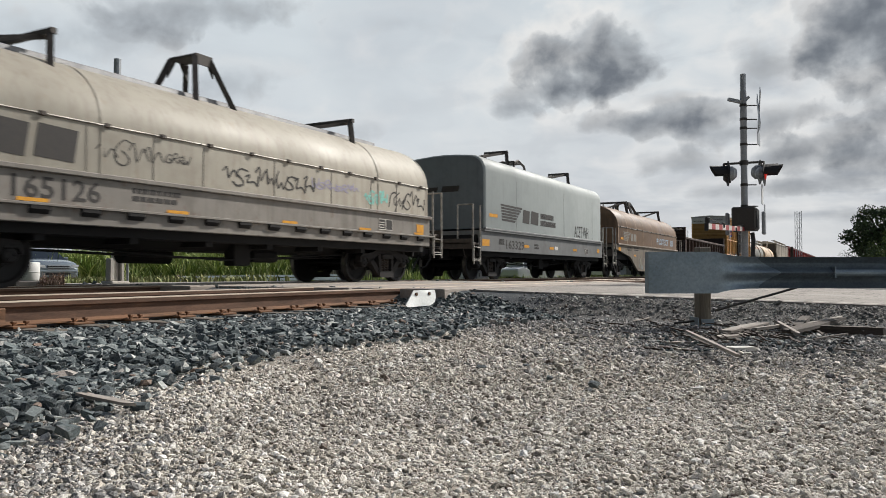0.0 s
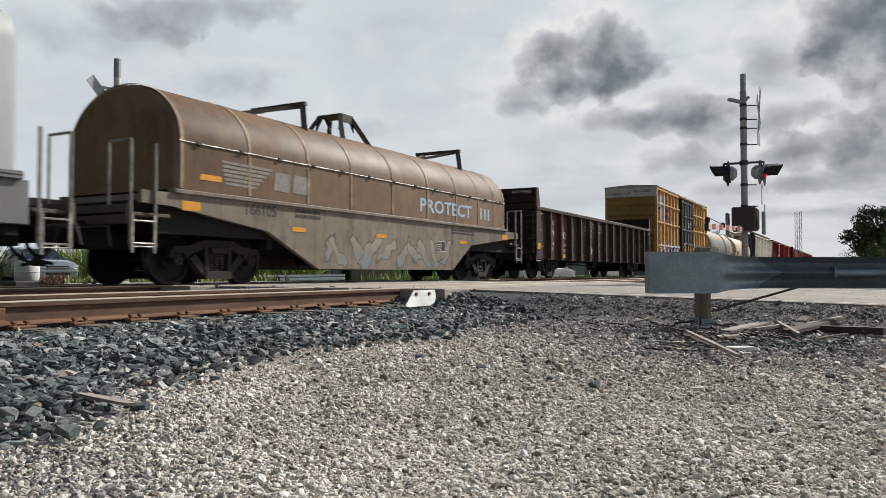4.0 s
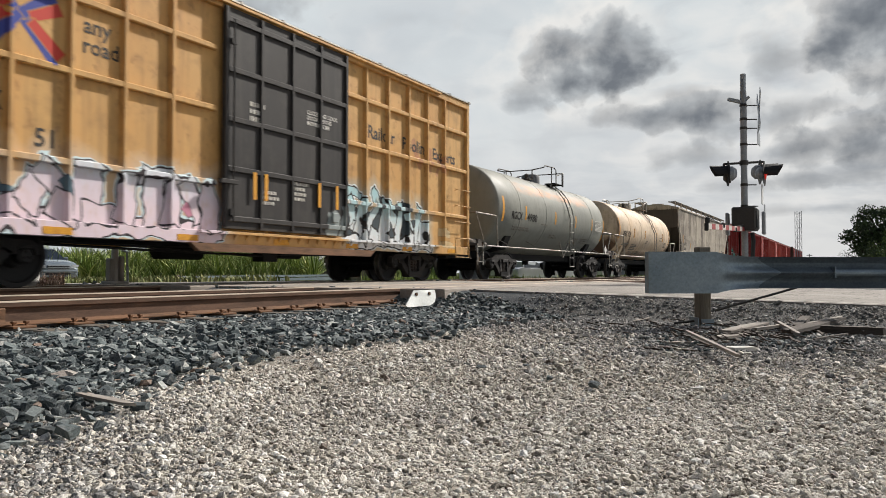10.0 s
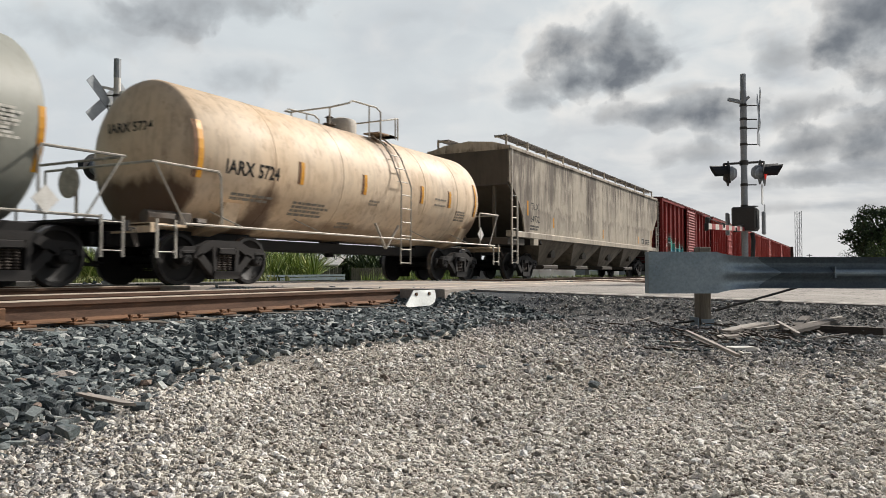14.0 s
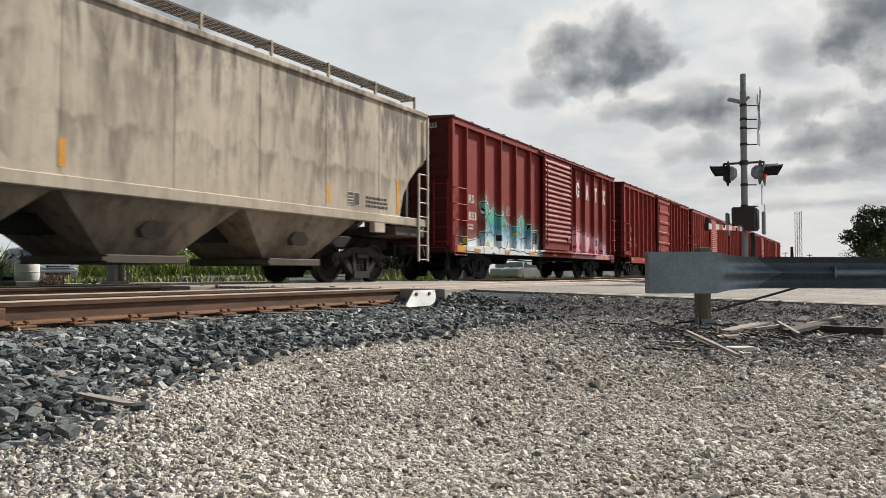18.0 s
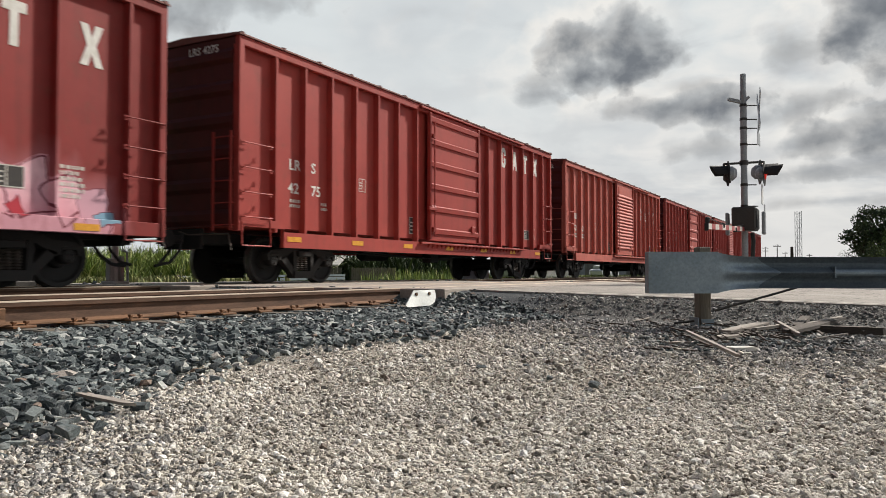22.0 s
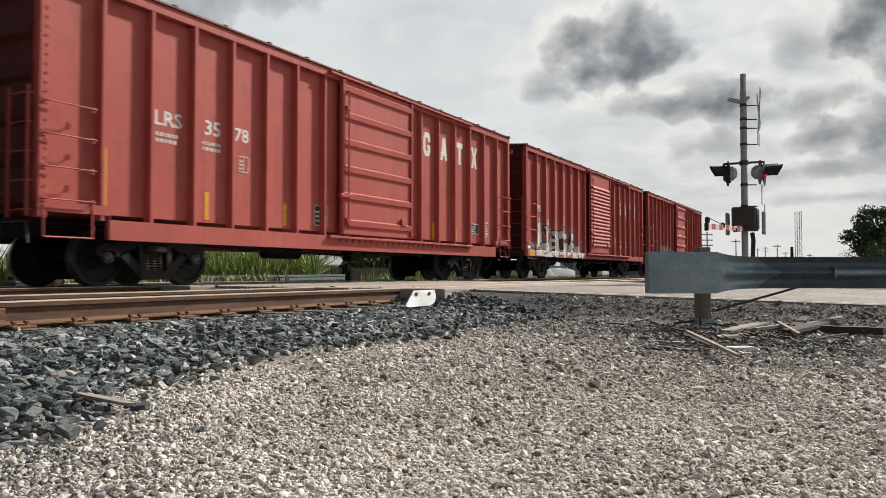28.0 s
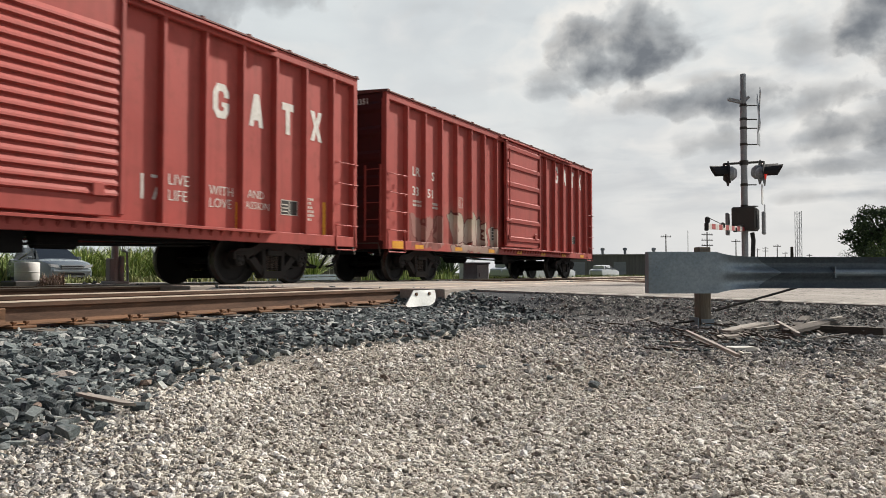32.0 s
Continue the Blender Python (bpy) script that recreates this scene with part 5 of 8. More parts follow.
    ribs_l, ribs_r = [0.70, 1.68, 2.58, 3.46, 4.36, 5.28], spaced(10.85, 14.6, 5)
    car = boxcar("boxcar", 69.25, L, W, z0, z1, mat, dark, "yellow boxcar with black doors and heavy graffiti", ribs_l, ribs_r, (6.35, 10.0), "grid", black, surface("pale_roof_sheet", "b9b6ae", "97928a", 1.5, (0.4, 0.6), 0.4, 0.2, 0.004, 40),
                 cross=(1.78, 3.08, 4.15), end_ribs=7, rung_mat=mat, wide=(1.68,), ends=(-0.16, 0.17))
    yp = -W / 2 + 0.10
    # white band over the end, with its warning
    white = surface("white_end_band", "c9c9c6", "aaaaa8", 3, (0.5, 0.7), 0, 0.1, 0.002, 50)
    part("end_band", Shape().box(-0.235, -0.215, -W / 2 + 0.02, W / 2 - 0.02, z1 - 0.55, z1 - 0.02), white, car, "white height-warning band")
    for body, y, z, k in (("EXCESS HEIGHT CAR", 1.3, z1 - 0.40, 0.14), ("FBOX 505351", -0.2, z1 - 0.30, 0.17)):
        part("lettering", letters(body, k, 1.0, 0.012), BLACKPAINT, car, at=pose(-0.24, y, z, 0, 0, -90))
    write(car, "FB", 0.92, yp, 2.36, 0.36, BLACKPAINT)
    write(car, "OX", 1.95, yp, 2.36, 0.36, BLACKPAINT)
    for i, t in enumerate(("50", "53", "51")):
        write(car, t, 0.95 + 1.0 * i, yp, 1.95, 0.36, BLACKPAINT)
    write(car, "any", 3.68, yp, 3.72, 0.34, BLACKPAINT)
    write(car, "road", 3.66, yp, 3.42, 0.34, BLACKPAINT)
    write(car, "Railcar", 10.98, yp, 3.33, 0.43, BLACKPAINT, 1.0, 0.016)
    write(car, "Pooling", 12.5, yp, 3.28, 0.43, BLACKPAINT, 1.0, 0.016)
    write(car, "Experts", 14.02, yp, 3.23, 0.42, BLACKPAINT, 1.0, 0.016)
    for i, t in enumerate(("CLOSE AND LOCK", "DOOR BEFORE", "MOVING CAR")):
        write(car, t, 8.64, -W / 2 - 0.03, 3.42 - 0.11 * i, 0.12, WHITEPAINT)
    bars(car, 7.0, -W / 2 - 0.03, 3.35, 0.4, 0.4, 3, WHITEBAR, 2)
    bars(car, 8.2, -W / 2 - 0.03, 2.0, 0.5, 0.4, 4, WHITEBAR, 5)
    bars(car, 7.3, -W / 2 - 0.03, 1.75, 0.5, 0.3, 3, WHITEBAR, 6)
    for x in (7.35, 8.95, 9.55, 7.05):
        reflector(car, x, -W / 2 - 0.08, 1.55, 0.09, 0.5)
    for x in spaced(0.7, 14.7, 7):
        reflector(car, x, -W / 2, z0 + 0.03, 0.45, 0.10)
    # running sill and door track
    part("sill_beam", Shape().prism([(5.6, z0), (5.8, z0 - 0.14), (10.9, z0 - 0.14), (11.1, z0)], "y", -W / 2 - 0.06, -W / 2 + 0.05), RUST, car, "rust-brown lower sill")
    return car


yellow_boxcar()
# ---- train: coil cars ----
STROKES = ("09 20 46 60 89", "20 27 59 86 64 24 90", "78 49 16 12 50 82 64 45", "88 39 16 54 71 20 02", "10 18 79 70 45 99", "05 28 41 67 93", "00 39 42 78 60 99", "02 51 96 48 17 53", "06 38 12 64 90 87")


def scribble(car, x, y, z, w, h, material, seed=1, loops=5, thick=0.02, lean=0.15):
    """A sprayed tag: a row of hooked strokes, drawn freely on a side that faces -y."""
    rng, s = random.Random(seed), Shape()
    step = w / loops
    lay = 0
    for k in range(loops):
        big, drop = rng.uniform(0.6, 1.15), rng.uniform(-0.05, 0.2)
        for run in rng.choice(STROKES).split("|"):
            pts = [Vector((x + step * (k + 0.05 + int(q[0]) / 9.0 * 1.35) + lean * h * int(q[1]) / 9, z + h * (drop + big * int(q[1]) / 9))) for q in run.split()]
            if len(pts) > 2:                      # round the corners
                fine = [pts[0]]
                for p, q, r in zip(pts, pts[1:], pts[2:]):
                    fine += [p.lerp(q, 0.65), q.lerp((p + r) / 2, 0.2), q.lerp(r, 0.35)]
                pts = fine + [pts[-1]]
            for p, q in zip(pts, pts[1:]):
                d = (q - p).normalized()
                o, e = Vector((-d.y, d.x)) * thick * rng.uniform(0.42, 0.58), d * thick * 0.3
                yy = y - 0.005 - 0.00002 * lay
                lay += 1
                s.add([(c.x, yy, c.y) for c in (p - e + o, q + e + o, q + e - o, p - e - o)], [(0, 1, 2, 3)])
    return part("graffiti_tag", s, material, car, "sprayed graffiti tag")


def stripe_mark(car, x, y, z, w, h, material):
    """Emblem of slanted stripes beside two slanted blocks."""
    n = 6
    for i in range(n):
        zb = z + h * (1 - (i + 0.7) / n)
        wi = w * (0.52 - 0.035 * i)
        patch(car, "emblem", [(x + 0.02 * i, zb), (x + wi, zb - h * 0.03), (x + wi + h * 0.08, zb + h * 0.09), (x + 0.02 * i - h * 0.02, zb + h * 0.11)], y, material)
    for a, b in ((0.56, 0.74), (0.78, 0.99)):
        patch(car, "emblem", [(x + w * a - h * 0.1, z + h * 0.1), (x + w * b - h * 0.12, z + h * 0.05), (x + w * b, z + h * 0.85), (x + w * a + h * 0.02, z + h * 0.9)], y, material)


def bail(car, x, y, z, high, material, flip=1):
    """Lifting lug on a hood: a leaning frame of steel angles and a long brace."""
    lug = part("lifting_lug", Shape().beam((x + 0.12, -y * 0.9, z + high), (x + 0.12, y * 0.9, z + high), 0.09, 0.09), material, car)
    for g in (-1, 1):
        part("upright", Shape().beam((x, g * y, z), (x + 0.12, g * y * 0.8, z + high), 0.1, 0.1), material, lug)
        part("arm", Shape().beam((x + 0.22, g * y * 0.62, z + high * 0.97), (x - 1.15 * flip, g * 0.06, z + high * 0.52), 0.06, 0.08), material, lug)
        part("foot", Shape().box(x - 0.12, x + 0.12, g * y - 0.08, g * y + 0.08, z - 0.06, z + 0.02), material, lug)
    return lug


def saddle(car, x, z, material, w=0.62, high=0.62, y=0.72):
    """Four-legged lifting frame on the ridge of a hood."""
    s = Shape().box(x - w * 0.42, x + w * 0.42, -0.36, 0.36, z + high - 0.05, z + high, 0.012)
    s.box(x - w * 0.42, x + w * 0.42, -0.37, -0.34, z + high - 0.20, z + high)
    for g in (-1, 1):
        for k in (-1, 1):
            s.beam((x + k * w * 0.38, g * 0.32, z + high - 0.06), (x + k * w * 1.05, g * y, z - 0.28), 0.10, 0.10)
            s.prism([(x + k * w * 0.42, z + high - 0.05), (x + k * w * 0.1, z + high - 0.05), (x + k * w * 0.5, z + high - 0.4)], "y", g * 0.34 - 0.02, g * 0.34 + 0.02)
    return part("lifting_frame", s, material, car)


def hood(car, x0, x1, half, zb, zs, zt, material, square=False, round_end=0.12, end_mat=None):
    """Cover over the coils. zb: lower edge, zs: where the side begins to curve in, zt: ridge."""
    sec = []
    if square:
        r = 0.5
        sec = [(-half, zb), (-half, zt - r - 0.06)] + [(-half + r - r * math.cos(a), zt - 0.06 - r + r * math.sin(a)) for a in (radians(q) for q in (15, 30, 45, 60, 75, 90))] + [(-half * 0.3, zt - 0.015), (0, zt)]
    else:
        n = 14
        sec = [(-half, zb), (-half, (zb + zs) / 2)] + [(-half * math.cos(radians(90 * i / n)), zs + (zt - zs) * math.sin(radians(90 * i / n))) for i in range(n + 1)]
    sec = sec + [(-y, z) for y, z in reversed(sec[:-1])]
    rows = []
    for x, k in ((x0, 1.0), (x0 + round_end * 0.3, 0.4), (x0 + round_end, 0.0), (x1 - round_end, 0.0), (x1 - round_end * 0.3, 0.4), (x1, 1.0)):
        q = round_end * k * 0.6
        rows.append([(x, y * (1 - q / half), z - (q if z > zb + 0.01 else 0) * ((z - zb) / (zt - zb))) for y, z in sec])
    s = Shape().strip(rows)
    ob = part("hood", s, material, car, smooth=True)
    for row, xx in ((rows[0], x0 - 0.002), (rows[-1], x1 + 0.002)):
        part("hood_end", Shape().add([(xx, p[1], p[2]) for p in row], [tuple(range(len(row)))]), end_mat or material, ob)
    return ob


def coil_car(x0, L, label, hx, section, paints, deck, overhang=2.2, square=False, belly=None):
    """A coil steel car: deck with side beams, hood, end platforms and running gear. hx: the hood's ends on the car."""
    hood_mat, end_mat, deck_mat = paints
    half, zb, zs, zt = section
    car = car_thing("coil_car", x0, label, "coil car")
    cover = hood(car, hx[0], hx[1], half, zb, zs, zt, hood_mat, square, 0.09 if square else 0.12, end_mat)
    zd0, zd1 = deck
    h = 1.45
    for g in (-1, 1):
        s = Shape()
        if belly:
            pts = [(0.9, zd1 - 0.22), (belly[0], zd0), (belly[1], belly[4]), (belly[2], belly[4]), (belly[3], zd0), (L - 0.9, zd1 - 0.22), (L - 0.3, zd1 - 0.2), (L - 0.3, zd1), (0.3, zd1), (0.3, zd1 - 0.2)]
            s.prism(pts, "y", g * (h - 0.02), g * (h - 0.12))
        else:
            s.box(0.68, L - 0.68, g * (h - 0.02), g * (h - 0.12), zd0, zd1, 0.01)
        part("side_beam", s, deck_mat, car)
        part("deck_rail", Shape().box(hx[0] - 0.08, hx[1] + 0.08, g * (h + 0.04), g * (h - 0.15), zd1 - 0.005, zd1 + 0.07, 0.012), deck_mat, car)
    part("deck", Shape().box(hx[0] - 0.1, hx[1] + 0.1, -h + 0.16, h - 0.16, zd1 - 0.2, zd1 + 0.03), deck_mat, car)
    part("underframe", Shape().box(0.72, L - 0.72, -1.25, 1.25, zd0 - 0.14, zd1 - 0.1), UNDER, car)
    trough = Shape().prism([(-1.3, zd1 - 0.25), (-0.5, 0.62), (0.5, 0.62), (1.3, zd1 - 0.25)], "x", 3.6, L - 3.6)
    part("trough", trough, UNDER, car)
    for xe, g in ((0.0, 1), (L, -1)):
        s = Shape().box(min(xe, xe + g * 0.9), max(xe, xe + g * 0.9), -h + 0.05, h - 0.05, zd1 - 0.42, zd1 - 0.36, 0.01)
        s.box(min(xe, xe + g * 0.12), max(xe, xe + g * 0.12), -h, h, zd1 - 0.55, zd1 - 0.25, 0.01)
        # dark steel in place of deck paint stands in for shade on the platforms
        part("end_platform", s, DARKRAIL, car)
        r = Shape()
        for xx in (xe + g * 0.08, xe + g * 0.55):
            r.rod([(xx, -h, zd1 - 0.9), (xx, -h, zd1 + 0.75)], 0.028, 6)
        for z in (zd1 - 0.85, zd1 - 0.5):
            r.rod([(xe + g * 0.08, -h - 0.02, z), (xe + g * 0.55, -h - 0.02, z)], 0.016, 5)
        r.rod([(xe + g * 0.08, -h, zd1 + 0.75), (xe + g * 0.08, -h + 0.5, zd1 + 0.75), (xe + g * 0.08, -h + 0.5, zd1 - 0.3)], 0.022, 6)
        part("handrail", r, HANDRAIL, car)
        ladder(car, min(xe + g * 0.1, xe + g * 0.52), max(xe + g * 0.1, xe + g * 0.52), -h, zd1 - 0.9, zd1 - 0.5, 2, HANDRAIL, stirrup=False, off=0.02)
    running_gear(car, L, overhang, (0.55, 0.95), gear=True)
    return car, cover


def seam(cover, x0, x1, half, z, clips, material):
    """Side seam of a hood with its clamps."""
    rail_ob = part("seam_rail", Shape().bar((x0, -half - 0.012, z), (x1, -half - 0.012, z), 0.014, 5), material, cover)
    clip = Shape().box(-0.05, 0.05, -half - 0.05, -half + 0.0, -0.03, 0.035, 0.008).mesh("clamp")
    for i in range(clips):
        part("clamp", clip, DARKRAIL, rail_ob, at=(x0 + 0.4 + (x1 - x0 - 0.8) * i / (clips - 1), 0, z))


def straps(cover, xs, half, zb, zs, zt, material, w=0.045):
    """Curved hoop straps over an arched hood."""
    for x in xs:
        rows = []
        for off in (-w / 2, w / 2):
            pts = [(x + off, -half - 0.012, zb + 0.02)] + [(x + off, -(half + 0.012) * math.cos(radians(6 * i)), zs + (zt + 0.012 - zs) * math.sin(radians(6 * i))) for i in range(0, 31)]
            rows.append(pts)
        part("strap", Shape().strip(rows), material, cover)


def coil_cars():
    lug = surface("dark_lug_steel", "3d3a38", "55504b", 5, (0.6, 0.85), 0.4, 0.3, 0.003, 50, "6a4a36", 0.68)
    # cream hood
    cream = paint("cream_hood_paint", "aca698", "9d978a", "75685a", 0.35, 0.25, rustiness=0.15, rust="8a6a48")
    deck1 = paint("grey_deck_paint", "8f8a82", "7d7871", "4f463e", 0.35, 0.3, rustiness=0.4, rust="6a4a38")
    sec = (1.42, 1.66, 2.40, 3.50)
    car, cover = coil_car(3.2, 14.7, "cream coil car with tagged hood and grey deck", (0.75, 13.98), sec, (cream, cream, deck1), (0.90, 1.60))
    y = -1.42
    seam(cover, 0.8, 13.93, 1.42, 2.40, 13, HANDRAIL)
    part("ridge_cap", Shape().prism([(-0.46, 3.40), (-0.44, 3.52), (-0.2, 3.60), (0.2, 3.60), (0.44, 3.52), (0.46, 3.40)], "x", 1.6, 12.9), surface("ridge_grey", "8c8c8a", "77777a", 3, (0.5, 0.7), 0.3, 0.2, 0.003, 40), cover)
    for x in (2.4, 3.95, 5.15, 6.2, 8.0, 9.8, 11.3, 12.4):
        part("sheet_seam", Shape().box(x - 0.008, x + 0.008, y - 0.008, y + 0.01, 1.68, 2.38), GREYBAR, cover)
    straps(cover, (0.85, 4.2, 11.6, 13.88), 1.42, 1.66, 2.40, 3.50, cream)
    bail(car, 3.7, 0.92, 3.02, 0.78, lug)
    bail(car, 11.3, 0.92, 3.02, 0.78, lug)
    saddle(car, 7.2, 3.5, lug, 0.5, 0.85)
    stripe_mark(car, 0.9, y, 1.75, 2.95, 0.58, BLACKPAINT)
    write(car, "165126", 2.75, -1.43, 1.24, 0.42, BLACKPAINT, 1.15)
    bars(car, 4.75, -1.43, 1.52, 1.0, 0.24, 2, BLACKPAINT, 4)
    scribble(car, 4.05, y, 1.80, 1.15, 0.48, BLACKPAINT, 3, 4, 0.018)
    scribble(car, 5.35, y, 1.98, 0.5, 0.18, BLACKPAINT, 9, 4, 0.016)
    scribble(car, 6.6, y, 1.78, 2.5, 0.40, BLACKPAINT, 12, 9, 0.032)
    violet, teal = surface("violet_spray", "8a84a0", "a39fb0", 9, (0.6, 0.8), 0, 0.1, 0.001, 60), surface("teal_spray", "6fb0a4", "8fc2b6", 9, (0.6, 0.8), 0, 0.1, 0.001, 60)
    scribble(car, 9.1, y, 1.95, 1.6, 0.2, violet, 15, 8, 0.025)
    scribble(car, 11.0, y, 1.80, 0.9, 0.3, teal, 18, 5, 0.05)
    scribble(car, 12.0, y, 1.72, 1.6, 0.55, BLACKPAINT, 21, 5, 0.03)
    bracket = Shape().prism([(-1.49, 1.13), (-1.49, 1.08), (-1.44, 1.02), (-1.44, 1.13)], "x", 0, 0.3).mesh("bracket")
    for i in range(17):
        part("bracket", bracket, UNDER, car, at=(0.7 + i * 0.79, -0.003, 0))
    part("step_flange", Shape().box(0.5, 14.2, -1.50, -1.42, 1.13, 1.17, 0.006), deck1, car)
    for x in (2.9, 5.4, 8.2, 10.8, 13.2):
        reflector(car, x, -1.45, 1.18, 0.45, 0.05)
    reflector(car, 13.35, -1.43, 1.24, 0.34, 0.2)
    framed_stencil(car, 11.6, -1.43, 1.22, 0.6, 0.26)
    # grey square hood
    grey = paint("grey_hood_paint", "a3a9a6", "979d9b", "6f716e", 0.15, 0.15)
    # shade on the hood ends, put into a darker grey
    shaded_grey = paint("shaded_grey_end_paint", "6e767a", "626a6e", "4a4f51", 0.2, 0.3)
    deck2 = paint("plain_grey_deck_paint", "7f807f", "6f706f", "47423d", 0.25, 0.3, rustiness=0.2)
    car, cover = coil_car(19.65, 13.55, "grey coil car with a smooth square-shouldered hood", (0.9, 12.68), (1.45, 1.55, 3.2, 3.87), (grey, shaded_grey, deck2), (0.86, 1.46), square=True)
    y = -1.45
    part("lower_lip", Shape().box(0.85, 12.75, -1.50, -1.43, 1.51, 1.57, 0.01), deck2, cover)
    for x in (3.3, 7.9, 11.4):
        part("sheet_seam", Shape().box(x - 0.006, x + 0.006, y - 0.006, y + 0.01, 1.6, 3.2), grey, cover)
    stripe_mark(car, 2.05, y, 1.83, 3.25, 0.55, BLACKPAINT)
    for i in (0, 1):
        bars(car, 5.45, y, 2.30 - 0.25 * i, 1.55, 0.30, 1, BLACKPAINT, 30 + i, "emblem_bar")
    write(car, "ACET·WH", 9.1, y, 1.62, 0.66, BLACKPAINT, 0.6, 0.0)
    reflector(car, 1.2, y, 1.92, 0.6, 0.10)
    bars(car, 1.95, -1.43, 1.28, 0.45, 0.30, 1, BLACKPAINT, 33)
    write(car, "163329", 2.5, -1.43, 0.98, 0.38, BLACKPAINT, 1.05, 0.014, 1.5)
    reflector(car, 0.74, -1.43, 1.02, 0.5, 0.20)
    for x in (4.0, 6.4, 9.0, 12.15):
        reflector(car, x, -1.43, 1.06, 0.42 if x < 12 else 0.3, 0.09 if x < 12 else 0.16)
    framed_stencil(car, 10.45, -1.43, 0.98, 0.42, 0.22)
    part("label_plate", Shape().box(6.95, 7.25, -1.436, -1.428, 1.05, 1.18), WHITEPAINT, car)
    bars(car, 4.9, -1.43, 1.2, 0.5, 0.2, 2, BLACKPAINT, 40)
    end_mark = part("emblem", Shape().prism([(0.2, 2.72), (0.75, 2.72), (0.8, 2.86), (0.15, 2.86)], "x", 0.885, 0.893), BLACKPAINT, car)
    part("emblem", Shape().prism([(-0.55, 2.70), (0.05, 2.70), (0.0, 2.88), (-0.6, 2.88)], "x", 0.885, 0.893), BLACKPAINT, car)
    bail(car, 4.75, 0.5, 3.82, 0.66, lug)
    bail(car, 11.2, 0.5, 3.82, 0.62, lug)
    s = Shape()
    for g in (-0.3, 0.3):
        s.rod([(5.7, g, 3.80), (5.8, g, 4.22), (6.15, g, 4.34), (6.7, g, 4.20), (7.0, g, 3.80)], 0.045, 6)
    s.box(5.75, 6.45, -0.32, 0.32, 4.22, 4.29, 0.01)
    part("lifting_frame", s, lug, car)
    # brown hood over a deep-bellied deck
    brown = paint("brown_hood_paint", "6e5947", "80674f", "4a3a2d", 0.4, 0.4, rustiness=0.4, rust="96663f", drips=((3.1, 1.2, 0.4),))
    deck3 = paint("dirty_deck_paint", "8a8072", "746b5e", "42382f", 0.55, 0.5, [("500 50 520 95 12 9; 520 90 560 45 10 12; 600 95 640 42 9 12; 640 45 690 95 12 9; 700 60 770 85 8 12; 790 45 830 95 12 10; 830 90 880 60 10 15; 890 85 930 45 14 9; 950 95 985 45 9 13; 1010 50 1050 95 10 8", 0.35, 1.0, ["6f8a94", "8f8a80", "a29c90"], "3c3936", (), 0.6, 0.03, 0.3, True, 0.0, None)], rustiness=0.4, rust="5f4433")
    car, cover = coil_car(34.05, 15.6, "brown coil car on a deep fish-bellied deck", (1.0, 14.25), (1.42, 1.60, 2.40, 3.50), (brown, brown, deck3), (1.0, 1.52), 2.3, belly=(3.2, 4.75, 10.7, 11.85, 0.29))
    y = -1.42
    seam(cover, 1.05, 14.2, 1.42, 2.40, 13, HANDRAIL)
    straps(cover, (1.1, 2.7, 4.4, 5.9, 7.6, 9.3, 10.9, 12.3, 13.4, 14.15), 1.42, 1.60, 2.40, 3.50, surface("pale_worn_strap", "9a866c", "6e5842", 3, (0.6, 0.85), 0.1, 0.3, 0.003, 50, "b0a088", 0.6), 0.07)
    stripe_mark(car, 2.0, y, 1.75, 2.5, 0.45, GREYBAR)
    letter_blue = surface("pale_blue_lettering", "a9bccb", "8fa5b8", 9, (0.6, 0.8), 0, 0.1, 0.001, 60)
    write(car, "PROTECT", 8.92, y, 1.80, 0.48, letter_blue, 1.0, 0.022, 2.95)
    write(car, "III", 12.46, y, 1.80, 0.48, letter_blue, 1.0, 0.01, 0.62)
    write(car, "166105", 2.55, -1.43, 1.28, 0.30, BLACKPAINT, 1.0)
    bars(car, 4.0, -1.43, 1.48, 0.9, 0.2, 2, BLACKPAINT, 50)
    bars(car, 10.6, -1.43, 1.42, 1.4, 0.16, 2, BLACKPAINT, 51)
    framed_stencil(car, 9.75, -1.43, 0.78, 0.5, 0.28)
    for x, z, w, h in ((1.1, 1.25, 0.4, 0.16), (14.0, 1.25, 0.42, 0.16), (3.9, 1.03, 0.4, 0.09), (6.9, 1.03, 0.4, 0.09), (11.1, 1.03, 0.45, 0.09), (1.5, 1.8, 0.5, 0.10)):
        reflector(car, x, -1.43 if z < 1.6 else y, z, w, h)
    bail(car, 5.0, 0.85, 3.10, 0.78, lug)
    bail(car, 12.3, 0.85, 3.10, 0.78, lug)
    saddle(car, 7.2, 3.46, lug, 0.6, 0.6)


coil_cars()


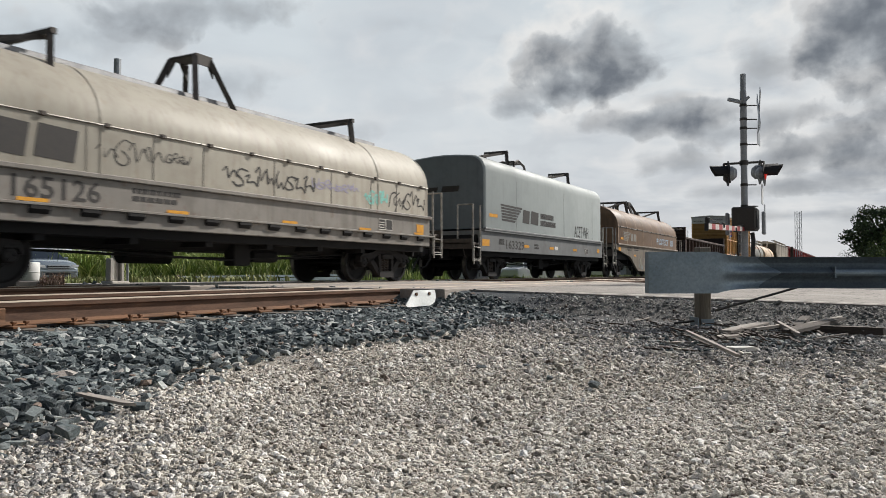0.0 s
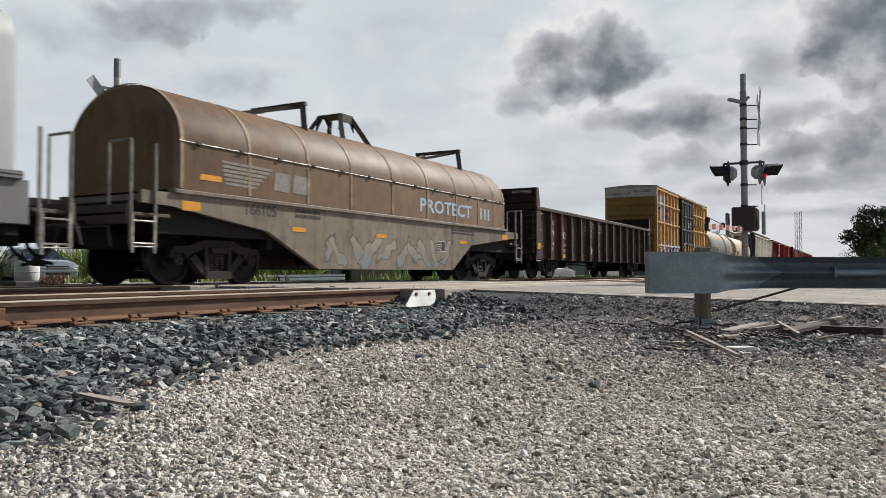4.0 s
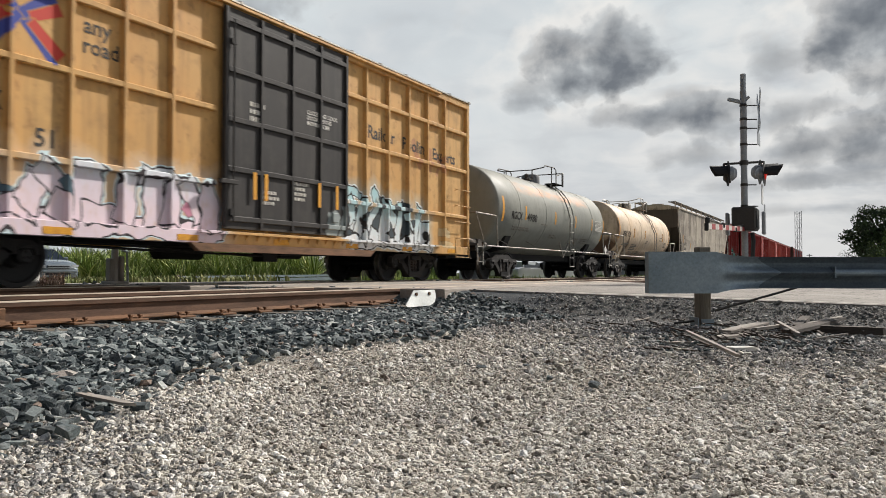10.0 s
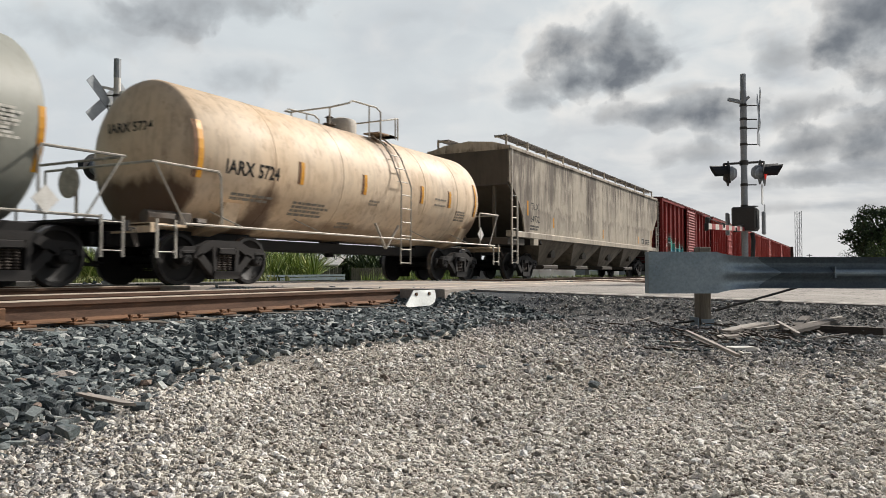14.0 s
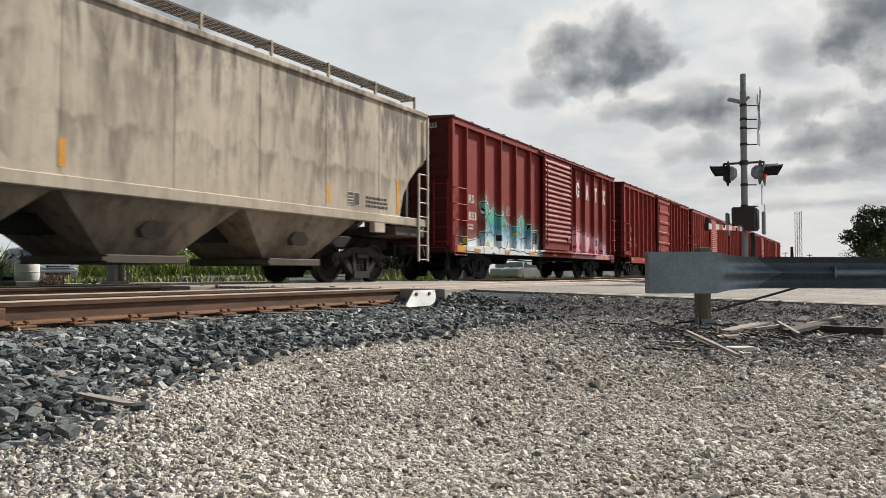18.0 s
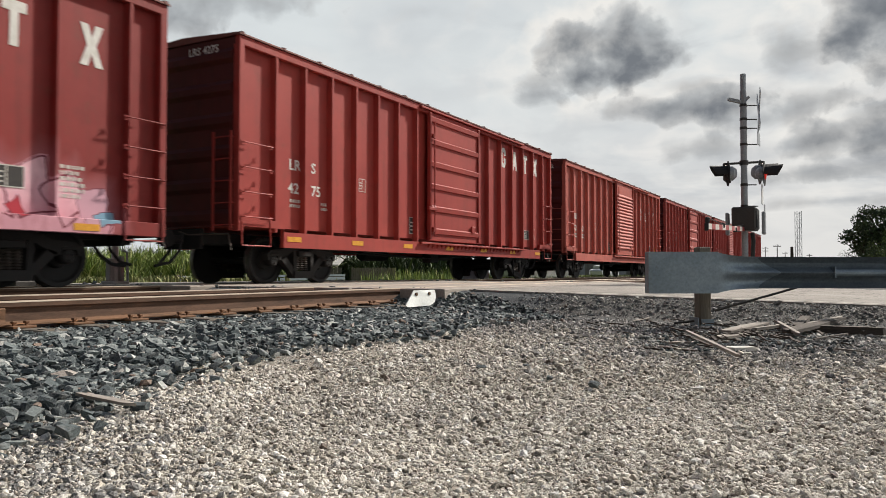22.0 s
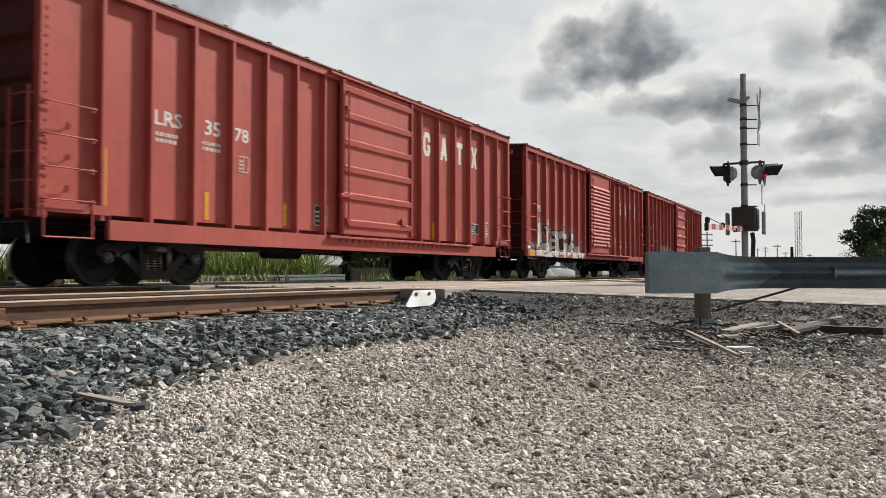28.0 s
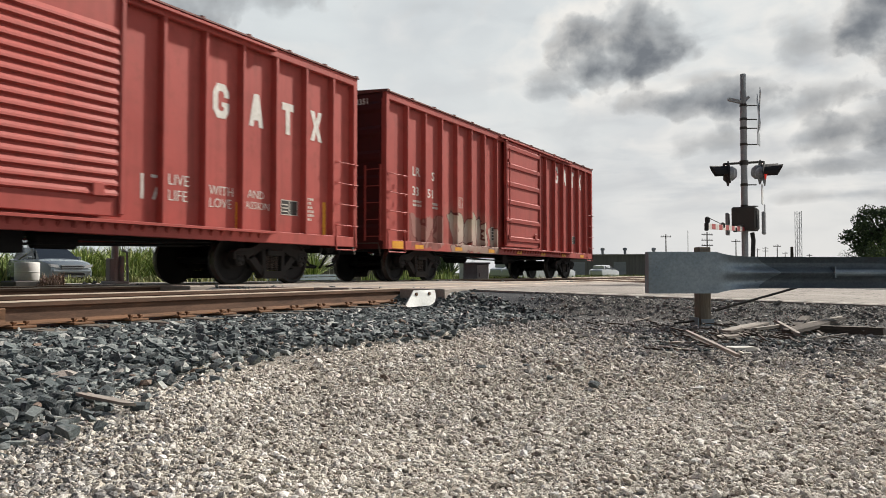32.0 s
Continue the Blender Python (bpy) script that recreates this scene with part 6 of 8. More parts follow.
# ---- train: gondola ----
def gondola():
    L, h, z0, z1 = 16.65, 1.45, 0.69, 2.55
    black = paint("black_gondola_paint", "4a3a32", "352a25", "6b5644", 0.5, 0.55, [("590 228 690 226 5 5; 592 212 690 212 5 4; 590 196 688 197 5 5; 594 180 680 181 4 4; 706 226 806 226 5 5; 708 210 808 211 5 5; 706 195 806 196 5 4; 708 178 790 180 4 4; 822 224 885 222 5 6; 822 208 890 208 6 5; 824 192 886 194 5 5", 1.7, 2.35, ["a9785a", "c7b29b", "d6c9b6"], "4a352c", (), 0.8, 0.02, 0.22, True, 0.1, None)], rustiness=0.5, rust="6a4a3a")
    # darker brown for both end bulkheads
    dark_end = paint("dark_gondola_end", "2a2220", "201a18", "3a302a", 0.4, 0.4)
    patchy = paint("brown_patch_paint", "6a4038", "583530", "33272a", 0.3, 0.3)
    car = car_thing("gondola_car", 50.95, "black high-ended gondola car with worn graffiti", "gondola")
    for g in (-1, 1):
        part("side_wall", Shape().box(0.05, L - 0.05, g * (h - 0.17), g * (h - 0.22), z0 + 0.15, z1 - 0.05), black, car)
        part("top_chord", Shape().box(0, L, g * (h + 0.03), g * (h - 0.22), z1 - 0.13, z1, 0.015), black, car)
        part("side_sill", Shape().box(0, L, g * (h - 0.16), g * (h - 0.24), z0, z0 + 0.24, 0.006), black, car)
        rib = Shape().prism([(-0.08, g * (h - 0.18)), (-0.065, g * h), (0.065, g * h), (0.08, g * (h - 0.18))], "z", z0 + 0.01, z1 - 0.1).mesh("side_post")
        for i in range(13):
            part("side_post", rib, black, car, at=(1.47 + i * 1.157, 0, 0))
    part("floor", Shape().box(0.1, L - 0.1, -h + 0.25, h - 0.25, z0 + 0.01, z0 + 0.2), UNDER, car)
    for xe, g, zt in ((0.0, 1, 3.2), (L, -1, 3.12)):
        s = Shape().box(min(xe, xe + g * 0.14), max(xe, xe + g * 0.14), -h + 0.02, h - 0.02, z0, zt, 0.012)
        part("end_bulkhead", s, dark_end, car)
        for i in range(9):
            zc = 0.95 + i * (zt - 1.15) / 8
            part("bulkhead_rib", Shape().prism([(xe, zc - 0.09), (xe - g * 0.06, zc - 0.03), (xe - g * 0.06, zc + 0.03), (xe, zc + 0.09)], "y", -h + 0.06, h - 0.06), dark_end, car)
        part("bulkhead_side", Shape().prism([(xe + g * 0.02, z0 + 0.1), (xe + g * 0.45, z1 - 0.3), (xe + g * 0.22, zt), (xe + g * 0.02, zt)], "y", -h + 0.0, -h + 0.05), black, car)
    y = -h + 0.17
    for x0, x1 in ((1.62, 2.55), (2.75, 3.68)):
        part("paint_patch", Shape().box(x0, x1, y - 0.006, y - 0.002, 0.98, 2.4), patchy, car, "brown repaint patch")
    y -= 0.006
    write(car, "NW", 1.77, y, 1.98, 0.34, WHITEBAR, 1.0, 0.0, 0.42)
    write(car, "99", 1.79, y, 1.60, 0.32, WHITEBAR, 1.0, 0.012, 0.40)
    write(car, "982", 2.89, y, 1.54, 0.34, WHITEBAR, 1.0, 0.012, 0.60)
    for body, x, z, w in (("LD LM", 1.78, 1.24, 0.34), ("LT WT", 1.75, 1.04, 0.32), ("218300", 2.88, 1.23, 0.6), ("69700", 2.93, 1.02, 0.54)):
        write(car, body, x, y, z, 0.16, WHITEBAR, 1.0, 0.004, w)
    part("lettering", letters("NW 99982", 0.16, 1.0, 0.01), WHITEBAR, car, at=pose(-0.065, -0.55, 3.0, 0, 0, -90))
    white = surface("white_spray", "c9c4b8", "a8a294", 9, (0.6, 0.8), 0, 0.1, 0.001, 60)
    patch(car, "arrow", [(6.5, 1.5), (6.6, 1.5), (6.8, 1.15), (6.95, 1.25), (6.8, 0.95), (6.5, 1.15), (6.7, 1.15)], y, white)
    patch(car, "arrow", [(7.9, 1.5), (7.8, 1.5), (7.6, 1.15), (7.45, 1.25), (7.6, 0.95), (7.9, 1.15), (7.7, 1.15)], y, white)
    framed_stencil(car, 12.95, y, 1.27, 0.5, 0.32, WHITEBAR, patchy)
    bars(car, 14.1, y, 1.65, 0.55, 0.4, 4, WHITEBAR, 9)
    bars(car, 15.25, y, 1.75, 0.4, 0.3, 3, WHITEBAR, 10)
    for x, z, w, hh in ((0.35, 1.06, 0.46, 0.22), (2.95, 0.78, 0.5, 0.15), (6.0, 0.78, 0.5, 0.15), (9.6, 0.78, 0.5, 0.15), (12.95, 0.78, 0.5, 0.15), (15.28, 1.0, 0.42, 0.2)):
        reflector(car, x, y - 0.008, z, w, hh)
    ladder(car, 0.15, 0.62, -h + 0.08, 1.15, 2.3, 3, HANDRAIL, rails=False)
    ladder(car, L - 0.68, L - 0.12, -h + 0.05, 0.95, 2.25, 4, DARKRAIL, rails=True)
    end_ladder(car, 0.0, -h + 0.1, -h + 0.5, 1.0, 2.2, 4, DARKRAIL, -1)
    running_gear(car, L, 2.2, (0.6, 0.9))


gondola()


# ---- train: tank cars ----
def on_tank(R, zc, z):
    return -math.sqrt(max(0.01, R * R - (z - zc) ** 2))


def tank_patch(car, name, x0, x1, z0, z1, R, zc, material, label=""):
    """Paint that follows the shell between two heights."""
    rows = []
    for i in range(7):
        z = z0 + (z1 - z0) * i / 6
        y = on_tank(R + 0.005, zc, z)
        rows.append([(x0, y, z), (x1, y, z)])
    return part(name, Shape().strip(rows), material, car, label)


def tank_write(car, body, x, z, size, R, zc, width):
    """Lettering bent round the shell."""
    ob = write(car, body, x, 0, z, size, BLACKPAINT, 0.98, 0.022, width)
    for v in ob.data.vertices:
        v.co.y = on_tank(R + 0.006, zc, z + v.co.z) + 0.004
    return ob


def tank_bars(car, x, z, w, rows, R, zc, seed, material=GREYBAR):
    """Small print bent round the shell."""
    ob = bars(car, x, 0, z, w, 0.075 * rows, rows, material, seed)
    for v in ob.data.vertices:
        v.co.y = on_tank(R + 0.006, zc, v.co.z) + v.co.y
    return ob


def tank_car(x0, L, tx, R, zc, label, paints, platform, ladder_x, overhang, rings, rear=None):
    shell_mat, end_mat, rail_mat, frame_mat = paints
    car = car_thing("tank_car", x0, label, "tank car")
    a, b = tx
    prof = [(0.02, a - 0.30)]
    for i in range(1, 8):
        q = radians(90 * i / 7)
        prof.append((R * math.sin(q), a - 0.30 * math.cos(q)))
    prof += [(R, a + (b - a) * k / 6) for k in range(1, 6)]
    for i in range(7, 0, -1):
        q = radians(90 * i / 7)
        prof.append((R * math.sin(q), b + 0.30 * math.cos(q)))
    prof.append((0.02, b + 0.30))
    part("tank_shell", Shape().lathe(prof, 56, "x", (0, 0, zc)), shell_mat, car, smooth=True)
    for x in rings:
        part("weld_ring", Shape().lathe([(R, x - 0.012), (R + 0.006, x - 0.006), (R + 0.006, x + 0.006), (R, x + 0.012)], 56, "x", (0, 0, zc)), shell_mat, car, smooth=True)
    # stub sills, saddles and end platforms
    for xe, g in ((0.0, 1), (L, -1)):
        s = Shape().box(min(xe + g * 0.05, xe + g * 3.4), max(xe + g * 0.05, xe + g * 3.4), -0.35, 0.35, 0.66, 0.98, 0.02)
        part("stub_sill", s, UNDER, car)
        part("saddle", Shape().prism([(-1.2, zc - R + 0.55), (-1.0, zc - R + 0.12), (-0.4, 0.9), (0.4, 0.9), (1.0, zc - R + 0.12), (1.2, zc - R + 0.55)], "x", min(xe + g * (overhang - 0.15), xe + g * (overhang + 0.25)), max(xe + g * (overhang - 0.15), xe + g * (overhang + 0.25))), frame_mat, car)
        s = Shape().box(min(xe, xe + g * 0.75), max(xe, xe + g * 0.75), -1.4, 1.4, 0.96, 1.01, 0.008)
        s.box(min(xe, xe + g * 0.08), max(xe, xe + g * 0.08), -1.42, 1.42, 0.86, 1.02)
        part("end_platform", s, frame_mat, car)
        r = Shape()
        r.rod([(xe + g * 0.06, 1.35, 1.0), (xe + g * 0.06, 1.35, 2.0), (xe + g * 0.06, -1.38, 2.0), (xe + g * 1.45, -1.42, 1.98), (xe + g * 1.5, -1.42, 1.9), (xe + g * 1.5, -1.45, 1.02)], 0.022, 6)
        r.rod([(xe + g * 0.1, -1.38, 2.0), (xe + g * 0.75, -1.38, 1.0)], 0.018, 5)
        part("end_handrail", r, rail_mat, car)
        ladder(car, min(xe + g * 0.12, xe + g * 0.5), max(xe + g * 0.12, xe + g * 0.5), -1.4, 0.55, 0.98, 2, rail_mat, stirrup=False, off=0.02)
    part("side_handrail", Shape().rod([(0.6, -1.5, 1.02), (L - 0.6, -1.5, 1.04)], 0.022, 6), rail_mat, car)
    for x in (a + 0.9, a + (b - a) * 0.30, a + (b - a) * 0.73, b - 0.7):
        part("rail_bracket", Shape().beam((x, -1.5, 1.02), (x - 0.3, on_tank(R, zc, 1.32), 1.32), 0.05, 0.02), rail_mat, car)
    for g in (-1, 1):
        part("rail_bracket", Shape().beam((ladder_x - 0.75, -1.46, 0.78), (ladder_x - 0.75 + g * 0.5, -1.5, 1.35), 0.06, 0.025), rail_mat, car)
    # side ladder that follows the shell
    s = Shape()
    for g in (-0.23, 0.23):
        pts = [(ladder_x + g, -1.56, 0.42), (ladder_x + g, -1.58, zc)]
        pts += [(ladder_x + g, -(R + 0.10) * math.cos(radians(q)), zc + (R + 0.10) * math.sin(radians(q))) for q in (15, 30, 45, 60)]
        s.rod(pts, 0.02, 5)
    side_ladder = part("ladder", s, rail_mat, car)
    for i in range(9):
        z = 0.45 + i * 0.33
        y = -1.57 if z < zc else -(R + 0.10) * math.sqrt(max(0.02, 1 - ((z - zc) / (R + 0.1)) ** 2))
        part("rung", Shape().bar((ladder_x - 0.23, y, z), (ladder_x + 0.23, y, z), 0.014, 5), rail_mat, side_ladder)
    # top platform with railing, dome and valves
    p0, p1 = platform
    top = zc + R
    s = Shape().box(p0 + (p1 - p0) * 0.62, p1, -0.95, -0.5, top - 0.05, top - 0.02).box(p0 + (p1 - p0) * 0.62, p1, 0.5, 0.95, top - 0.05, top - 0.02).box(p1 - 0.4, p1, -0.95, 0.95, top - 0.05, top - 0.02)
    part("top_walkway", s, frame_mat, car)
    r = Shape()
    for g in (-1, 1):
        y = g * 0.95
        r.rod([(p0, y * 0.6, top - 0.05), (p0, y * 0.6, top + 0.34), (p0 + 0.22, y, top + 0.44), (p0 + 0.35, y, top + 0.52), (p1 - 1.0, y, top + 0.55), (p1 - 0.8, y, top + 0.47), (p1 - 0.8, y, top - 0.3)], 0.021, 6)
        r.rod([(p1 - 1.3, y, top - 0.25), (p1 - 1.3, y, top + 0.54)], 0.019, 6)
        r.rod([(p1 - 0.8, y, top + 0.26), (p1, y, top + 0.45), (p1, y, top - 0.1)], 0.019, 6)
        r.rod([(p1 - 0.12, y, top + 0.45), (p1 - 0.12, y, top - 0.1)], 0.019, 6)
    r.rod([(p1, -0.95, top + 0.45), (p1, 0.95, top + 0.45)], 0.019, 6)
    r.rod([(p0, -0.57, top + 0.34), (p0, 0.57, top + 0.34)], 0.019, 6)
    part("top_railing", r, DARKRAIL if frame_mat is UNDER else rail_mat, car)
    dome = Shape().lathe([(0.36, top - 0.12), (0.36, top + 0.22), (0.33, top + 0.30), (0.18, top + 0.35), (0.02, top + 0.36)], 24, "z", (p0 + 1.25, 0, 0))
    part("valve_dome", dome, end_mat, car, smooth=True)
    part("safety_valve", Shape().lathe([(0.10, top - 0.05), (0.10, top + 0.05), (0.16, top + 0.06), (0.16, top + 0.10), (0.07, top + 0.12), (0.07, top + 0.24), (0.11, top + 0.25), (0.03, top + 0.30)], 12, "z", (p0 + 0.6, -0.1, 0)), DARKRAIL, car)
    # bottom outlet, brake rig and wheel
    part("bottom_outlet", Shape().lathe([(0.25, zc - R - 0.12), (0.25, zc - R + 0.2)], 14, "z", ((a + b) / 2, 0, 0)).lathe([(0.12, zc - R - 0.35), (0.12, zc - R)], 10, "z", ((a + b) / 2, 0, 0)), UNDER, car)
    part("brake_rig", Shape().bar((0.3, -0.9, 1.15), (0.9, -0.9, 1.15), 0.12, 10).box(0.9, 1.2, -1.05, -0.75, 1.02, 1.25, 0.02).bar((1.3, -1.0, 1.1), (1.5, -1.0, 1.1), 0.08, 8), DARKRAIL, car)
    part("brake_wheel", Shape().lathe([(0.24, -0.05), (0.27, -0.04), (0.27, -0.01), (0.24, 0.0)], 20, "x", (-0.02, 0.55, 1.75)).bar((-0.03, 0.55, 1.5), (-0.03, 0.55, 2.0), 0.015).bar((-0.03, 0.3, 1.75), (-0.03, 0.8, 1.75), 0.015).bar((0.1, 0.55, 1.0), (0.1, 0.55, 1.75), 0.03), rail_mat, car)
    running_gear(car, L, overhang, (0.62, 0.9), gear=False, rear=rear)
    return car


def tank_cars():
    grey = paint("grey_tank_paint", "85867e", "919187", "5c5a50", 0.25, 0.25, overspray=(3.2, 11.4, 2.86, 3.34, "c98a55"), rustiness=0.1)
    grey2 = surface("grey_dome_paint", "5f6164", "6d6f70", 4, (0.5, 0.7), 0, 0.1, 0.002, 40)
    R, zc = 1.43, 2.30
    x0 = 85.8
    car = tank_car(x0, 14.2, (87.5 - x0, 98.55 - x0), R, zc, "grey tank car with yellow reflector marks", (grey, grey2, HANDRAIL, UNDER), (92.35 - x0, 94.7 - x0), 93.95 - x0, 2.85, [89.2 - x0, 91.6 - x0, 94.6 - x0, 97.0 - x0], 1.65)
    for a, b in (("RGCX", 88.5), ("4980", 89.8)):
        tank_write(car, a, b - x0, 1.98, 0.36, R, zc, 0.9)
    tank_patch(car, "reflector", 87.74 - x0, 87.88 - x0, 1.85, 2.65, R, zc, REFLECT, "yellow reflective band")
    for x, z in ((89.62, 2.0), (92.5, 2.0), (94.8, 2.0), (96.9, 2.0)):
        tank_patch(car, "reflector", x - x0, x - x0 + 0.11, z, z + 0.46, R, zc, REFLECT, "yellow reflective bar")
    tank_patch(car, "reflector", 98.5 - x0, 98.6 - x0, 1.6, 2.5, R, zc, REFLECT)
    for k, (x, z, w, rows) in enumerate(((88.75, 1.75, 1.6, 2), (92.3, 1.62, 0.8, 2), (94.9, 1.6, 0.8, 3), (95.9, 1.62, 0.9, 3), (91.2, 1.95, 0.7, 1))):
        tank_bars(car, x - x0, z, w, rows, R, zc, 70 + k)
    bars(car, 97.3 - x0, on_tank(R, zc, 2.3) - 0.012, 2.42, 1.0, 0.45, 8, WHITEBAR, 77)
    part("placard", Shape().prism([(98.55 - x0, 1.02), (98.75 - x0, 1.22), (98.55 - x0, 1.42), (98.35 - x0, 1.22)], "y", -1.53, -1.515), WHITEPAINT, car)
    cream = paint("cream_tank_paint", "dac7ae", "d0b594", "7d5f48", 0.4, 0.35, rustiness=0.3, rust="7a5238", blots=((0.85, 1.45, 0.35, 0.55, "4a3226", 0.9), (2.9, 1.25, 0.5, 0.75, "4f3729", 0.85), (11.9, 1.4, 0.7, 0.55, "5a4030", 0.8), (6.0, 1.1, 3.0, 0.28, "5a4434", 0.6), (7.4, 3.4, 0.7, 0.6, "6a5240", 0.6)))
    white_rail = surface("white_handrail", "b9b3a8", "938d82", 6, (0.5, 0.7), 0.2, 0.2, 0.002, 50)
    R, zc = 1.38, 2.32
    x0 = 100.4
    car = tank_car(x0, 13.4, (101.5 - x0, 112.3 - x0), R, zc, "cream tank car stained brown with orange bands", (cream, surface("white_dome_paint", "b5aea2", "9d958a", 4, (0.5, 0.7), 0, 0.1, 0.002, 40), white_rail, cream), (106.15 - x0, 108.5 - x0), 107.9 - x0, 2.0, [103.4 - x0, 105.6 - x0, 109.2 - x0, 111.0 - x0])
    tank_write(car, "IARX", 102.08 - x0, 2.0, 0.36, R, zc, 0.74)
    tank_write(car, "5724", 102.93 - x0, 2.0, 0.36, R, zc, 0.58)
    for x, w, z0, z1 in ((101.42, 0.2, 1.85, 2.85), (104.15, 0.17, 2.0, 2.45), (106.4, 0.17, 2.0, 2.45), (109.0, 0.17, 2.0, 2.45), (110.5, 0.17, 2.0, 2.45), (112.1, 0.15, 1.85, 2.8)):
        tank_patch(car, "reflector", x - x0, x - x0 + w * 0.6, z0, z1, R, zc, REFLECT, "yellow reflective bar")
        tank_patch(car, "brown_bar", x - x0 - w * 0.5, x - x0 - 0.005, z0, z1, R, zc, RUST, "rust-brown bar")
    for k, (x, z, w, rows) in enumerate(((102.35, 1.68, 1.2, 2), (104.1, 1.66, 1.2, 4), (106.7, 1.9, 0.4, 2), (109.7, 2.2, 0.6, 1), (109.7, 2.05, 0.6, 1), (111.0, 1.95, 0.6, 4), (105.9, 1.35, 0.5, 2))):
        tank_bars(car, x - x0, z, w, rows, R, zc, 80 + k)
    part("lettering", letters("IARX 5724", 0.24, 1.0, 0.012), BLACKPAINT, car, at=pose(101.5 - x0 - 0.34, 0.62, 2.72, 0, 0, -86))
    part("placard", Shape().prism([(112.35 - x0, 1.15), (112.55 - x0, 1.35), (112.35 - x0, 1.55), (112.15 - x0, 1.35)], "y", -1.45, -1.435), WHITEPAINT, car)


tank_cars()


# ---- train: covered hopper ----
def hopper_car():
    L, h = 20.5, 1.47
    x0 = 114.4
    m = paint("grimy_hopper_paint", "c2b7a5", "b0a595", "5a5047", 0.25, 0.25, [(6.0, 9.6, 1.75, 2.35, ["948b7d", "8a8174"], "6f675c", 1.2, 0.45), (2.6, 5.5, 1.7, 2.3, ["8d8578", "9a9183"], "6a6258", 1.6, 0.4)], rustiness=0.2, rust="6a5242", stain=0.25, drips=((4.25, 2.2, 0.85), (2.45, 1.1, 0.6), (3.3, 1.9, 0.45)))
    # dirt, plus the shade of the downward slope put into a darker tone
    bays = paint("dirty_shaded_bay_paint", "978b7b", "7f7466", "453c33", 0.5, 0.8, rustiness=0.4, rust="5a4636", stain=0.5)
    # darker grey for ends, slope sheets, platforms, gates and plates
    dark = paint("dark_hopper_end", "5d564d", "4c463f", "38332e", 0.4, 0.3)
    car = car_thing("hopper_car", x0, "grimy pale grey covered hopper car with streaked sides", "hopper car")
    side = [(0.0, 4.25), (0.0, 3.15), (0.35, 2.95), (0.85, 2.5), (1.15, 2.1), (1.3, 1.56), (L - 1.3, 1.56), (L - 1.15, 2.1), (L - 0.85, 2.5), (L - 0.35, 2.95), (L, 3.15), (L, 4.25)]
    for g in (-1, 1):
        part("side_sheet", Shape().prism(side, "y", g * h, g * (h - 0.05)), m, car)
        part("side_sill", Shape().box(0.05, L - 0.05, g * (h + 0.05), g * (h - 0.14), 1.38, 1.58, 0.015), m, car)
        part("top_chord", Shape().box(-0.02, L + 0.02, g * (h + 0.05), g * (h - 0.12), 4.20, 4.33, 0.02), m, car)
        for i in range(9):
            x = 2.2 + i * (L - 4.4) / 8
            part("sheet_seam", Shape().box(x - 0.015, x + 0.015, g * (h + 0.006), g * (h - 0.02), 1.6, 4.2), m, car)
    part("roof", Shape().prism([(-h - 0.03, 4.30), (-h * 0.6, 4.47), (0, 4.55), (h * 0.6, 4.47), (h + 0.03, 4.30), (h, 4.2), (-h, 4.2)], "x", 0, L), m, car)
    hatch = Shape().box(0.8, L - 0.8, -0.32, 0.32, 4.52, 4.62, 0.02)
    for i in range(10):
        hatch.box(1.0 + i * 1.95, 1.15 + i * 1.95, -0.36, 0.36, 4.6, 4.66, 0.01)
    part("hatch", hatch, m, car)
    # running boards on brackets
    for g in (-1, 1):
        s = Shape()
        for y in (0.86, 0.94, 1.02, 1.10, 1.18, 1.26):
            s.box(0.2, L - 0.2, g * y - 0.012, g * y + 0.012, 4.68, 4.72)
        for i in range(int((L - 0.4) / 0.16)):
            s.box(0.2 + i * 0.16, 0.225 + i * 0.16, g * 0.85 if g > 0 else -1.27, g * 1.27 if g > 0 else -0.85, 4.69, 4.705)
        part("running_board", s, DARKRAIL, car)
        for i in range(12):
            x = 0.25 + i * (L - 0.5) / 11
            part("board_bracket", Shape().box(x - 0.02, x + 0.02, g * 1.26 - 0.03, g * 1.26 + 0.03, 4.30, 4.74).beam((x, g * 0.85, 4.66), (x, g * 1.28, 4.66), 0.04, 0.04), m, car)
    # end sheets, slope sheets and the frame posts below them
    for xe, g in ((0.0, 1), (L, -1)):
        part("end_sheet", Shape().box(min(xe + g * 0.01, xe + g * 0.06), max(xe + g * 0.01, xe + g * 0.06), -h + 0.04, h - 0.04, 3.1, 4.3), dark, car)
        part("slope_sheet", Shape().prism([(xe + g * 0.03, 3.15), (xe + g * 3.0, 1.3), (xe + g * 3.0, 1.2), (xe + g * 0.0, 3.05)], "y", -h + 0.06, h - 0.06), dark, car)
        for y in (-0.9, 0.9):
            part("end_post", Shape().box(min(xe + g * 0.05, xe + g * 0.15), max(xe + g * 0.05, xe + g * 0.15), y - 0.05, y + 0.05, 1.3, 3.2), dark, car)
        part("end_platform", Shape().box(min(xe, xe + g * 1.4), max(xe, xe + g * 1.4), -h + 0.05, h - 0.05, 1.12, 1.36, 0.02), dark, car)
        a, b = sorted((xe + g * 0.05, xe + g * 0.5))
        s = Shape()
        for x, z1 in ((a, 4.2 if g > 0 else 2.7), (b, 2.7 if g > 0 else 4.2)):
            s.box(x - 0.035, x + 0.035, -h - 0.09, -h - 0.05, 0.5, z1)
        for i in range(7):
            z = 0.55 + i * 0.36
            s.bar((a, -h - 0.07, z), (b, -h - 0.07, z), 0.014, 5)
